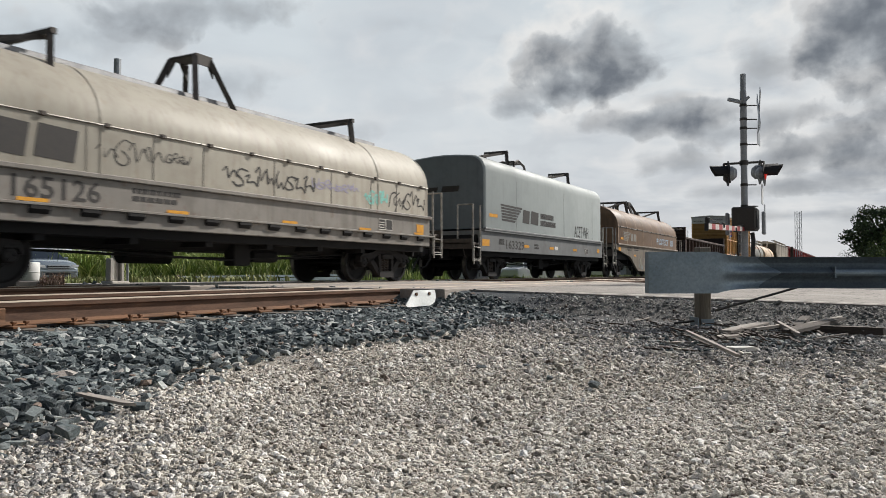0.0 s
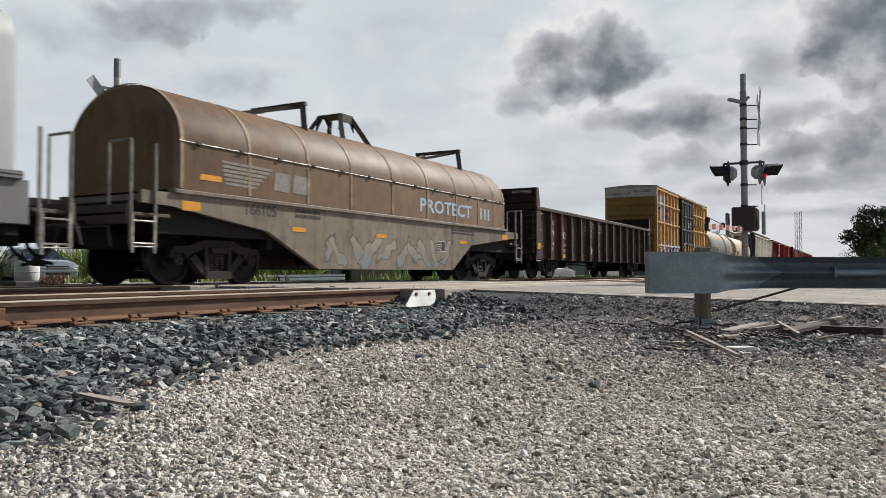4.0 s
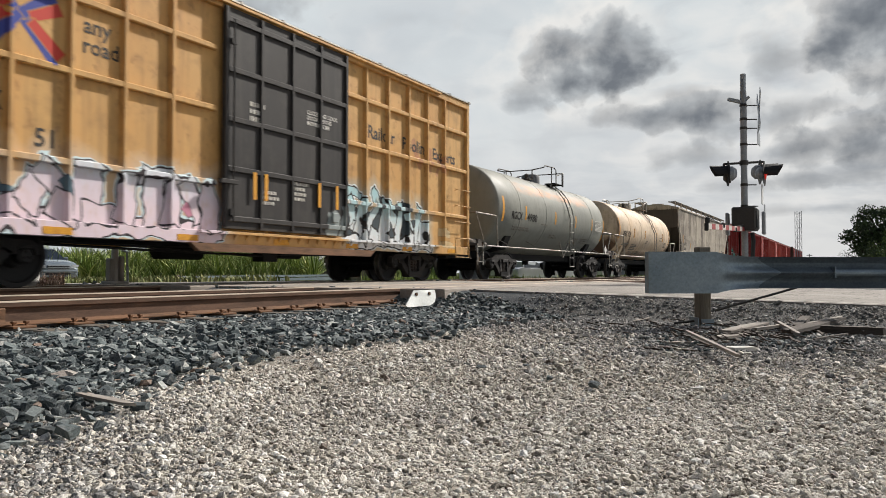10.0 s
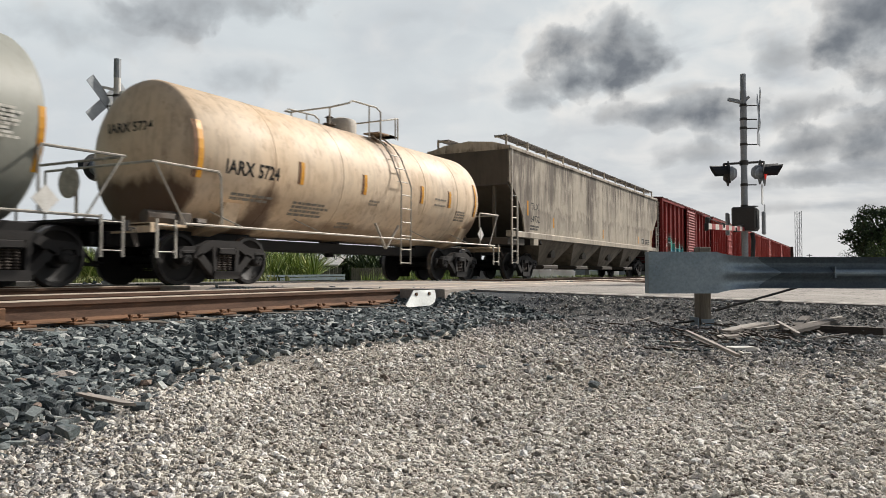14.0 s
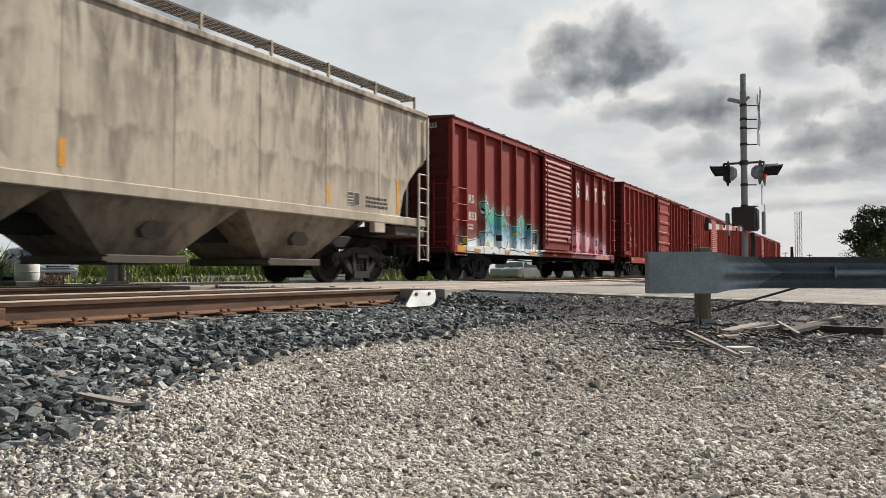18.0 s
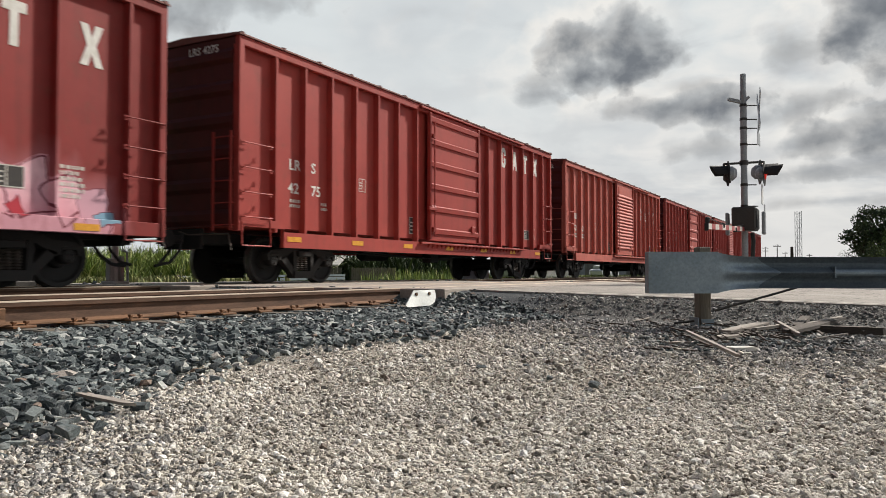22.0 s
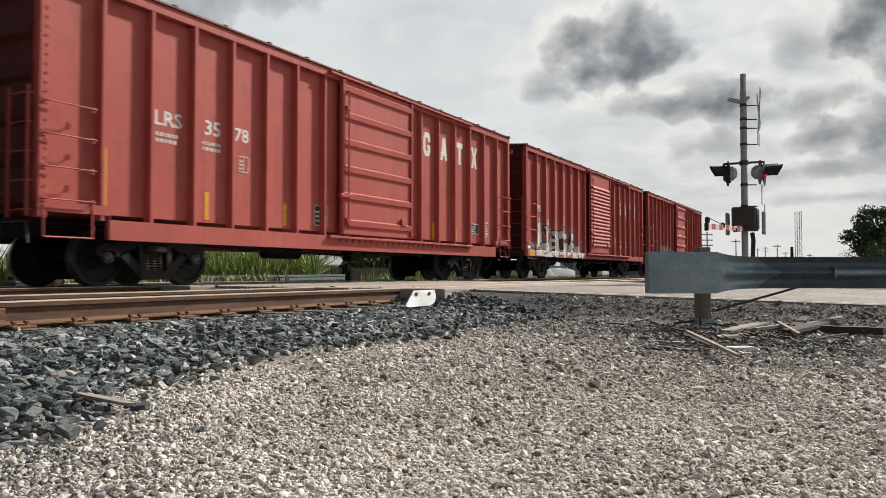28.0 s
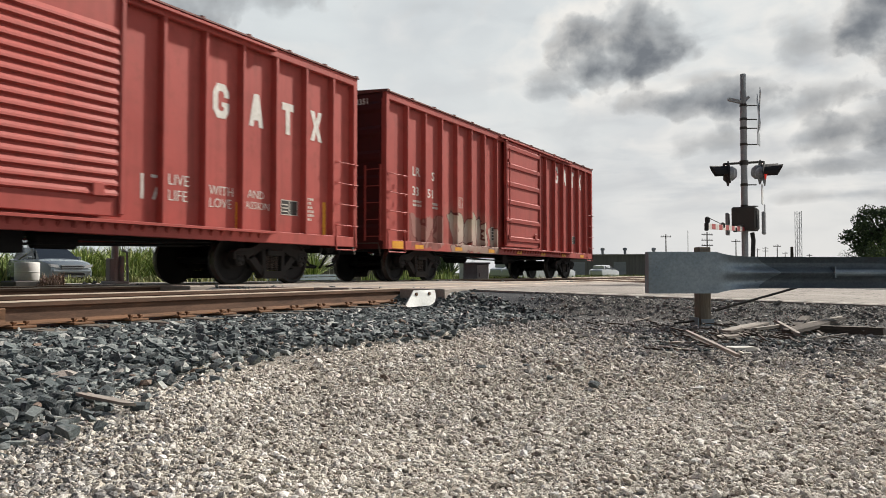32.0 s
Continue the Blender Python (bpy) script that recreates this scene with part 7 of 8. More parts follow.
        part("ladder", s, surface("pale_ladder_steel", "b3ada2", "8d867b", 5, (0.5, 0.7), 0.2, 0.2, 0.002, 50), car)
        part("jacking_pad", Shape().box(min(xe + g * 2.0, xe + g * 2.45), max(xe + g * 2.0, xe + g * 2.45), -h - 0.04, -h + 0.1, 1.15, 1.42, 0.015), m, car)
    # four hopper bays
    for i in range(4):
        a = 2.9 + i * 3.68
        b = a + 3.66
        c = (a + b) / 2
        top = [(a, -h + 0.08, 1.42), (b, -h + 0.08, 1.42), (b, h - 0.08, 1.42), (a, h - 0.08, 1.42)]
        low = [(c - 0.72, -0.85, 0.50), (c + 0.72, -0.85, 0.50), (c + 0.72, 0.85, 0.50), (c - 0.72, 0.85, 0.50)]
        bay = part("hopper_bay", Shape().add(top + low, [(0, 1, 2, 3), (4, 5, 6, 7), (0, 1, 5, 4), (1, 2, 6, 5), (2, 3, 7, 6), (3, 0, 4, 7)]), bays, car)
        part("outlet_gate", Shape().box(c - 0.8, c + 0.8, -1.1, 1.1, 0.36, 0.50, 0.015).box(c - 0.95, c - 0.8, -1.2, -0.4, 0.40, 0.46), dark, bay)
        part("access_plate", Shape().prism([(c - 0.26, 0.92), (c - 0.13, 1.05), (c + 0.13, 1.05), (c + 0.26, 0.92), (c + 0.2, 0.78), (c - 0.2, 0.78)], "y", -1.20, -1.05), dark, bay)
    yl = -h
    write(car, "TILX", 1.85, yl, 2.38, 0.34, BLACKPAINT, 1.0, 0.008)
    write(car, "64932", 1.8, yl, 1.95, 0.34, BLACKPAINT, 1.0, 0.008)
    bars(car, 1.75, yl, 1.84, 0.8, 0.2, 2, BLACKPAINT, 90)
    for x, z, hh in ((1.5, 2.15, 0.5), (4.0, 1.85, 0.36), (10.2, 1.7, 0.4), (16.3, 1.7, 0.35), (19.05, 1.65, 0.8)):
        reflector(car, x, yl, z, 0.11, hh)
    framed_stencil(car, 17.05, yl, 1.70, 0.45, 0.30, WHITEBAR, dark)
    bars(car, 17.75, yl, 1.95, 0.9, 0.28, 3, BLACKPAINT, 92)
    running_gear(car, L, 2.35, (0.75, 1.1), gear=False)


hopper_car()
# ---- beside the road ----
GALV = surface("galvanised_steel", "8b979e", "76838b", 2.5, (0.35, 0.6), 0.55, 0.2, 0.003, 40, "6b7379", 0.64)
WOODPOST = surface("weathered_post", "7d7568", "5d564c", 2, (0.85, 0.95), 0, 0.6, 0.006, 25, "968d80", 0.62, (3, 3, 0.3))
PLANK = surface("grey_scrap_wood", "a39d94", "7a7168", 2, (0.85, 0.95), 0, 0.6, 0.006, 25, "a89f92", 0.62, (0.3, 3, 3))
DARKPLANK = surface("dark_scrap_wood", "4f463e", "3a332d", 2, (0.85, 0.95), 0, 0.6, 0.006, 25, "6d6257", 0.62, (0.3, 3, 3))
ALU = surface("aluminium_pole", "9a9da0", "868a8d", 3, (0.45, 0.65), 0.15, 0.2, 0.002, 40)
DARKBOX = surface("dark_case_paint", "33312f", "43403d", 3, (0.5, 0.75), 0.2, 0.2, 0.002, 40)
BLACKMATT = surface("matt_black_paint", "1b1b1c", "262627", 4, (0.6, 0.8), 0, 0.1, 0.002, 40)
SIGNBACK = surface("sign_back_metal", "9b9fa2", "85898c", 4, (0.4, 0.6), 0.5, 0.1, 0.002, 40)
SIGNWHITE = surface("sign_white", "d6d6d2", "c2c2be", 4, (0.4, 0.6), 0, 0.1, 0.002, 40)
RED = surface("barrier_red", "9c2b28", "86221f", 5, (0.45, 0.65), 0, 0.1, 0.002, 40)
WHITE = surface("barrier_white", "d0cdc6", "b5b1a9", 5, (0.45, 0.65), 0, 0.1, 0.002, 40)
CONCRETE = surface("pale_concrete", "b9b6af", "9e9a92", 2, (0.8, 0.95), 0, 0.4, 0.005, 40)


def red_lens():
    m = Mat("red_lamp_glass", 0.25)
    m.color(lin("8c1410"))
    m.b.inputs["Emission Color"].default_value = (1.0, 0.04, 0.02, 1)
    m.b.inputs["Emission Strength"].default_value = 0.35
    return m.m


LENS = red_lens()


def guardrail():
    """Beam guard rail that ends in a flat terminal on a wooden post; u runs along the rail."""
    ob = empty("guard_rail", Matrix.Translation((8.16, 0.895, 0)) @ Euler((0, 0, math.atan2(-0.872, 0.489) + 0.03)).to_matrix().to_4x4(), "galvanised steel guard rail with a flat end terminal", "guard rail")
    w = [(-0.072, 0.156), (-0.055, 0.148), (-0.014, 0.118), (0.0, 0.094), (-0.004, 0.07), (-0.03, 0.042), (-0.066, 0.02), (-0.08, 0.0)]
    w = w + [(y, -z) for y, z in reversed(w[:-1])]
    zc = 0.216
    front = [[(u, y - 0.0, zc + z) for y, z in w] for u in (0.0, 1.2, 2.4, 3.6, 5.2)]
    back = [[(u, y + 0.006, zc + z) for y, z in reversed(w)] for u in (0.0, 1.2, 2.4, 3.6, 5.2)]
    part("beam", Shape().strip([f + b for f, b in zip(front, back)], close=True), surface("dull_galvanised", "626d74", "535d64", 3, (0.55, 0.75), 0.3, 0.2, 0.003, 40), ob, smooth=True)
    rows = []
    n = len(w)
    for u, k, hgt in ((-1.10, 0.0, 0.202), (-1.09, 0.0, 0.205), (-0.42, 0.0, 0.205), (-0.36, 0.08, 0.19), (-0.27, 0.25, 0.175), (-0.12, 0.7, 0.160), (0.02, 1.0, 0.156)):
        zz = zc + 0.0 * u
        rows.append([(u, -0.09 * (1 - k) + y * k * 1.02 - 0.002, zz + (1 - 2 * i / (n - 1)) * hgt * (1 - k) + z * k * 1.01) for i, (y, z) in enumerate(w)])
    depth = [[(x, y + 0.11 * (1 - min(1, max(0, (x + 0.45) / 0.45))) + 0.008, z) for x, y, z in reversed(row)] for row in rows]
    head = Shape().strip([a + b for a, b in zip(rows, depth)], close=True)
    head.add(rows[0] + depth[0], [tuple(range(2 * n))])
    part("terminal", head, GALV, ob, "flat pale galvanised end terminal", smooth=True)
    zs = [z for _, z in w]
    lap = []
    for u in (0.0, 0.05, 0.1, 0.15, 0.2, 0.23):
        reach = 0.15 * (1 - u / 0.24)
        row = []
        for i in range(13):
            z = reach * (1 - i / 6)
            row.append((u, float(np.interp(z, zs[::-1], [y for y, _ in w][::-1])) - 0.006, zc + z))
        lap.append(row)
    part("terminal_lap", Shape().strip(lap), GALV, ob, "pointed lap of the end terminal", smooth=True)
    part("splice_bar", Shape().bar((0.78, -0.068, zc - 0.002), (1.5, -0.068, zc - 0.002), 0.036, 12).box(0.770, 0.782, -0.10, -0.01, zc - 0.05, zc + 0.06), GALV, ob)
    post = Shape().box(-0.54, -0.42, 0.05, 0.20, -0.42, 0.475, 0.01)
    p = part("post", post, WOODPOST, ob)
    part("post_bracket", Shape().box(-0.565, -0.555, 0.03, 0.25, -0.34, -0.235).box(-0.53, -0.40, 0.03, 0.045, -0.345, -0.25), GALV, p)
    part("post", Shape().box(3.0, 3.15, 0.03, 0.2, -0.42, 0.40, 0.01), WOODPOST, ob)
    part("anchor_rod", Shape().bar((-0.36, 0.12, -0.17), (0.45, 0.04, 0.065), 0.012, 6), DARKBOX, ob)
    part("soil_strut", Shape().bar((-0.45, 0.1, -0.26), (-0.75, 0.2, -0.30), 0.012, 6), DARKBOX, ob)


guardrail()


def ground_point(px, py, z):
    """Where the view through a picture point meets the height z."""
    d = HERE.to_3x3() @ Vector(((px - 784) / 1343, (441 - py) / 1343, -1))
    k = (z - EYE_Z) / d.z
    return Vector((d.x * k, d.y * k, z))


def view_point(px, py, depth):
    """The point at that depth from the camera along a view direction."""
    d = HERE.to_3x3() @ Vector(((px - 784) / 1343, (441 - py) / 1343, -1))
    return Vector((0, 0, EYE_Z)) + d * depth


def debris():
    """Broken boards and sticks heaped at the post."""
    rng = random.Random(8)
    for (a, b), (c, d), w, h, z, mat in (((1214, 585), (1310, 630), 0.03, 0.022, -0.25, PLANK), ((1188, 606), (1292, 604), 0.07, 0.018, -0.31, PLANK), ((1272, 597), (1336, 587), 0.15, 0.022, -0.29, PLANK), ((1284, 586), (1352, 571), 0.14, 0.022, -0.27, PLANK),
                                         ((1336, 582), (1392, 574), 0.05, 0.03, -0.26, PLANK), ((1396, 586), (1486, 562), 0.16, 0.035, -0.25, DARKPLANK),
                                         ((1372, 567), (1416, 592), 0.035, 0.03, -0.24, PLANK), ((1440, 580), (1568, 584), 0.13, 0.08, -0.27, DARKPLANK), ((1290, 617), (1336, 615), 0.13, 0.035, -0.30, WHITE),
                                         ((1170, 614), (1238, 622), 0.06, 0.02, -0.32, DARKPLANK), ((1410, 578), (1432, 556), 0.09, 0.06, -0.26, DARKPLANK),
                                         ((1480, 617), (1530, 622), 0.03, 0.015, -0.32, PLANK), ((1050, 570), (1120, 575), 0.05, 0.015, -0.31, DARKPLANK), ((1120, 568), (1150, 562), 0.03, 0.012, -0.30, PLANK),
                                         ((140, 696), (240, 716), 0.045, 0.014, -0.265, PLANK), ((1205, 590), (1260, 612), 0.03, 0.012, -0.3, DARKPLANK), ((1430, 572), (1490, 560), 0.05, 0.012, -0.24, PLANK), ((1440, 600), (1500, 590), 0.03, 0.012, -0.29, DARKPLANK)):
        p, q = ground_point(a, b, z), ground_point(c, d, z + rng.uniform(-0.01, 0.02))
        dirv = (q - p)
        L = dirv.length
        s = Shape()
        x, jag = dirv.normalized(), rng.uniform(0.02, 0.07)
        s.prism([(0, -w * 0.35), (L * 0.3, -w * 0.5), (L - jag, -w * 0.42), (L, w * 0.05), (L - jag * 1.4, w * 0.33), (L * 0.55, w * 0.5), (jag, w * 0.38), (0, w * 0.1)], "z", -h * 0.55, h * 0.25)
        m = Matrix.Translation(p) @ x.to_track_quat("X", "Z").to_matrix().to_4x4()
        tagged(part("scrap_board", s, mat, None, at=m), "splintered scrap board lying on gravel", "board", "scrap boards by the guard rail")
    # darker stones strewn over the gravel round the post
    stained = np.random.default_rng(31)
    spots = [ground_point(stained.normal(1330, 85), stained.normal(600, 11), -0.325) for _ in range(1500)]
    scatter("dark_gravel", np.array([tuple(q) for q in spots]), np.clip(stained.lognormal(math.log(0.022), 0.4, 1500), 0.01, 0.05), stained, 0.65, 0.4, BALLAST, "dark gravel round the guard rail post", simple=True)
    litter = Shape()
    for _ in range(170):
        p = ground_point(rng.gauss(1310, 95), rng.gauss(592, 15), -0.31)
        a, ln = rng.uniform(0, 3.14), rng.uniform(0.03, 0.16)
        q = p + Vector((math.cos(a) * ln, math.sin(a) * ln, rng.uniform(0, 0.03)))
        litter.beam(p + Vector((0, 0, 0.02)), q + Vector((0, 0, 0.02)), rng.uniform(0.008, 0.03), rng.uniform(0.004, 0.012))
    tagged(part("wood_splinters", litter, DARKPLANK), "dark splinters and twigs scattered on gravel", "splinters", kind="stuff")
    for px, py, r in ((1560, 652, 0.05), (851, 650, 0.05), (930, 646, 0.035), (1050, 680, 0.05), (972, 668, 0.04), (742, 630, 0.04)):
        p = ground_point(px, py, -0.31)
        v, tris = stone_shapes(np.random.default_rng(px), 0.6, False)[py % 26]
        s = Shape().add([tuple(q) for q in v * r * 1.5], [tuple(int(i) for i in f) for f in tris])
        tagged(part("clod", s, PALE if px > 1500 else BALLAST, None, at=p), "large loose stone lying on gravel", "stone", "large loose stones")


debris()


# ---- crossing signals ----
def flasher(parent, at, turn, dark=BLACKMATT, lit=True):
    """Lamp with round background plate and long hood; it looks along its own +x."""
    m = Matrix.Translation(at) @ Euler((0, 0, turn)).to_matrix().to_4x4()
    plate = part("background", Shape().lathe([(0.30, 0.0), (0.30, 0.015), (0.16, 0.02)], 28, "x"), dark, parent, at=m)
    s = Shape()
    rows = []
    for x, r0 in ((0.015, 0.185), (0.42, 0.20)):
        rows.append([(x + (0.0 if x < 0.1 else -0.12 * (1 - math.sin(radians(a)))), r0 * math.cos(radians(a)), r0 * math.sin(radians(a))) for a in range(-10, 191, 20)])
    rows2 = [[(x, y * 0.96, z * 0.96 - 0.002) for x, y, z in r] for r in rows]
    s.strip(rows).strip(rows2)
    part("hood", s, dark, plate)
    part("lens", Shape().lathe([(0.15, 0.022), (0.12, 0.05), (0.05, 0.065), (0.01, 0.068)], 20, "x"), LENS if lit else DARKBOX, plate)
    part("housing", Shape().lathe([(0.17, 0.0), (0.17, -0.10), (0.10, -0.18), (0.02, -0.20)], 20, "x"), ALU, plate)
    return plate


def crossbuck(parent, at, normal, front):
    """Two crossed boards; normal: the heading they face, in radians."""
    m = Matrix.Translation(at) @ Euler((0, 0, normal)).to_matrix().to_4x4()
    for k, a in enumerate((45, -45)):
        b = part("crossbuck_board", Shape().box(-0.006 + 0.012 * k, 0.006 + 0.012 * k, -0.61, 0.61, -0.115, 0.115), SIGNBACK, parent, at=m @ Euler((radians(a), 0, 0)).to_matrix().to_4x4())
        part("board_face", Shape().box(0.0065 + 0.012 * k, 0.0085 + 0.012 * k, -0.60, 0.60, -0.105, 0.105), SIGNWHITE, b)


def crossing_signal_near():
    base = view_point(1319, 483, 17.9)
    ob = empty("crossing_signal", pose(base.x, base.y, -0.15), "railway crossing signal with lowered striped gate arm", "crossing signal", "crossing signals")
    k = 17.9 / 1343
    def z(py):
        return (483 - py) * k + EYE_Z + 0.15
    def off(px):                  # sideways on the picture plane, as plan offset
        t = (px - 1318) * k
        return t * 0.478, -t * 0.878
    part("mast", Shape().lathe([(0.075, 0.0), (0.075, z(160)), (0.06, z(160)), (0.06, z(140))], 16, "z"), ALU, ob, smooth=True)
    part("mast_cap", Shape().lathe([(0.066, z(162)), (0.066, z(129)), (0.02, z(128))], 14, "z"), SIGNBACK, ob)
    part("base", Shape().lathe([(0.26, -0.05), (0.26, 0.05), (0.12, 0.1), (0.1, 0.6)], 12, "z"), ALU, ob)
    for py, ln in ((185, 1.0), (210, 1.0), (226, 1.0), (255, 1.0), (327, 0.9), (365, 1.0)):
        x, y = off(1318 + 24 * ln)
        b = part("bracket", Shape().bar((0, 0, z(py)), (x, y, z(py)), 0.014, 6).lathe([(0.085, z(py) - 0.03), (0.085, z(py) + 0.03)], 12, "z"), DARKBOX, ob)
    x, y = off(1345)
    crossbuck(ob, (x, y, z(196)), radians(-90 + 10), True)
    part("track_count_sign", Shape().box(x - 0.25, x + 0.25, y - 0.006, y + 0.006, z(256), z(234)), SIGNBACK, ob)
    x, y = off(1350)
    part("side_sign", Shape().box(x - 0.16, x + 0.16, y - 0.006, y + 0.006, z(362), z(326)), SIGNWHITE, ob)
    part("side_sign", Shape().box(x - 0.08, x + 0.14, y - 0.05, y - 0.04, z(392), z(362)), SIGNBACK, ob)
    # small floodlight on a stub arm
    x, y = off(1291)
    part("floodlight", Shape().beam((0, 0, z(180)), (x, y, z(174)), 0.09, 0.07).beam((0, 0, z(180)), (-x * 0.35, -y * 0.35, z(170)), 0.1, 0.06), ALU, ob)
    # lamp arm and two pairs of flashers
    x0, y0 = off(1282)
    x1, y1 = off(1352)
    part("lamp_arm", Shape().bar((x0, y0, z(290)), (x1, y1, z(286)), 0.028, 8).bar((x0, y0, z(290)), (x0, y0, z(297)), 0.025, 6).lathe([(0.10, z(292)), (0.10, z(284))], 12, "z"), DARKBOX, ob)
    left = math.atan2(0.878, -0.478)
    xa, ya = off(1290)
    flasher(ob, (xa, ya, z(307)), left - 0.22, lit=False)
    xb, yb = off(1294)
    part("lamp_back", Shape().lathe([(0.13, 0.0), (0.12, 0.10), (0.06, 0.16)], 16, "y", (xb, yb, z(314))), DARKBOX, ob)
    xd, yd = off(1352)
    flasher(ob, (xd + 0.2, yd, z(305)), left + math.pi - 0.5)
    flasher(ob, (xd + 0.42, yd + 0.12, z(300)), left + math.pi - 0.25, lit=False)
    # gate mechanism with counterweight arms
    c = Shape().box(-0.34, 0.30, -0.28, 0.25, z(409), z(368), 0.03)
    part("gate_mechanism", c, DARKBOX, ob)
    part("mechanism_lid", Shape().box(-0.30, 0.26, -0.30, -0.28, z(405), z(372), 0.008), BLACKMATT, ob)
    for g, yy in ((-1, -0.42), (1, 0.38)):
        part("counterweight", Shape().box(-0.10, 0.12, yy - 0.04, yy + 0.04, z(416), z(376), 0.02), ALU, ob)
    part("conduit", Shape().rod([(0.12, -0.15, z(412)), (0.16, -0.17, z(425)), (0.14, -0.16, z(445)), (0.10, -0.12, 0.0)], 0.05, 8), BLACKMATT, ob)
    # arm over the road, in red and white bands
    n, L = 12, 5.3
    za, zb = z(407), z(407) - 0.20
    spine = part("gate_arm", Shape().beam((-0.2, 0, za), (-L, 0, zb), 0.03, 0.06), ALU, ob)
    for i in range(n):
        a, b = i / n, (i + 1) / n
        part("band", Shape().beam((-0.3 - (L - 0.3) * a, -0.02, za + (zb - za) * a), (-0.3 - (L - 0.3) * b, -0.02, za + (zb - za) * b), 0.03, 0.10), RED if i % 2 == 0 else WHITE, spine)
    for t in (0.99, 0.66, 0.34):
        part("arm_lamp", Shape().lathe([(0.03, zb + 0.06), (0.045, zb + 0.08), (0.045, zb + 0.15), (0.02, zb + 0.17)], 10, "z", (-L * t, -0.02, 0)), BLACKMATT, spine)
    part("arm_tip", Shape().box(-L - 0.04, -L + 0.01, -0.05, 0.02, zb - 0.08, zb + 0.06, 0.01), BLACKMATT, spine)
    part("arm_cable", Shape().rod([(-L, -0.02, zb + 0.16), (-L * 0.5, -0.02, zb + 0.11), (-0.4, -0.02, za + 0.1)], 0.008, 4), BLACKMATT, spine)


def crossing_signal_far():
    base = view_point(203, 483, 16.9)
    ob = empty("crossing_signal", pose(base.x, base.y, -0.02), "railway crossing signal mast with white crossbuck", "crossing signal", "crossing signals")
    k = 16.9 / 1343 / math.cos(0.4)
    def z(py):
        return (483 - py) * 16.9 / 1343 + EYE_Z + 0.02
    part("mast", Shape().lathe([(0.075, 0.0), (0.075, z(130))], 16, "z"), WHITE, ob, smooth=True)
    part("mast_cap", Shape().lathe([(0.08, z(136)), (0.08, z(102)), (0.02, z(101))], 14, "z"), SIGNBACK, ob)
    crossbuck(ob, (-0.16, 0.14, z(178)), radians(90), True)
    part("floodlight", Shape().beam((0.0, 0.0, z(160)), (0.55, -0.45, z(172)), 0.10, 0.05).beam((0, 0, z(160)), (0.2, -0.35, z(178)), 0.08, 0.04).beam((0, 0, z(158)), (-0.25, 0.2, z(154)), 0.05, 0.05), WHITE, ob)
    for py in (168, 187, 250, 300):
        part("bracket", Shape().lathe([(0.09, z(py) - 0.03), (0.09, z(py) + 0.03)], 12, "z").bar((0, 0, z(py)), (-0.16, 0.14, z(py)), 0.015), DARKBOX, ob)
    part("base_case", Shape().box(-0.20, -0.08, -0.1, 0.06, 0.05, 0.55, 0.02).box(0.08, 0.16, -0.12, 0.0, 0.05, 0.6, 0.01), CONCRETE, ob)
    part("base", Shape().box(-0.22, 0.26, -0.2, 0.2, -0.28, 0.05, 0.03), CONCRETE, ob)
    part("conduit", Shape().rod([(0.1, -0.1, 0.75), (0.22, -0.12, 0.7), (0.26, -0.12, -0.2)], 0.025, 8), SIGNBACK, ob)
    left = math.atan2(0.878, -0.478)
    flasher(ob, (-0.45, 0.1, z(300)), radians(90))
    flasher(ob, (0.45, 0.1, z(300)), radians(90))
    part("lamp_arm", Shape().bar((-0.45, 0.0, z(292)), (0.45, 0.0, z(292)), 0.028, 8), DARKBOX, ob)


crossing_signal_near()
crossing_signal_far()
# ---- beyond the tracks ----
def glass_material(name, tint):
    m = Mat(name, 0.06)
    m.color(lin(tint))
    m.b.inputs["Specular IOR Level"].default_value = 0.8
    return m.m


CARGLASS = glass_material("car_glass", "1c2226")
RUBBER = surface("tyre_rubber", "161616", "222222", 6, (0.75, 0.9), 0, 0.2, 0.002, 50)


def loft(rows, cap=True):
    s = Shape().strip(rows, close=True)
    n = len(rows[0])
    if cap:
        s.add(rows[0], [tuple(range(n))])
        s.add(rows[-1], [tuple(range(n))])
    return s


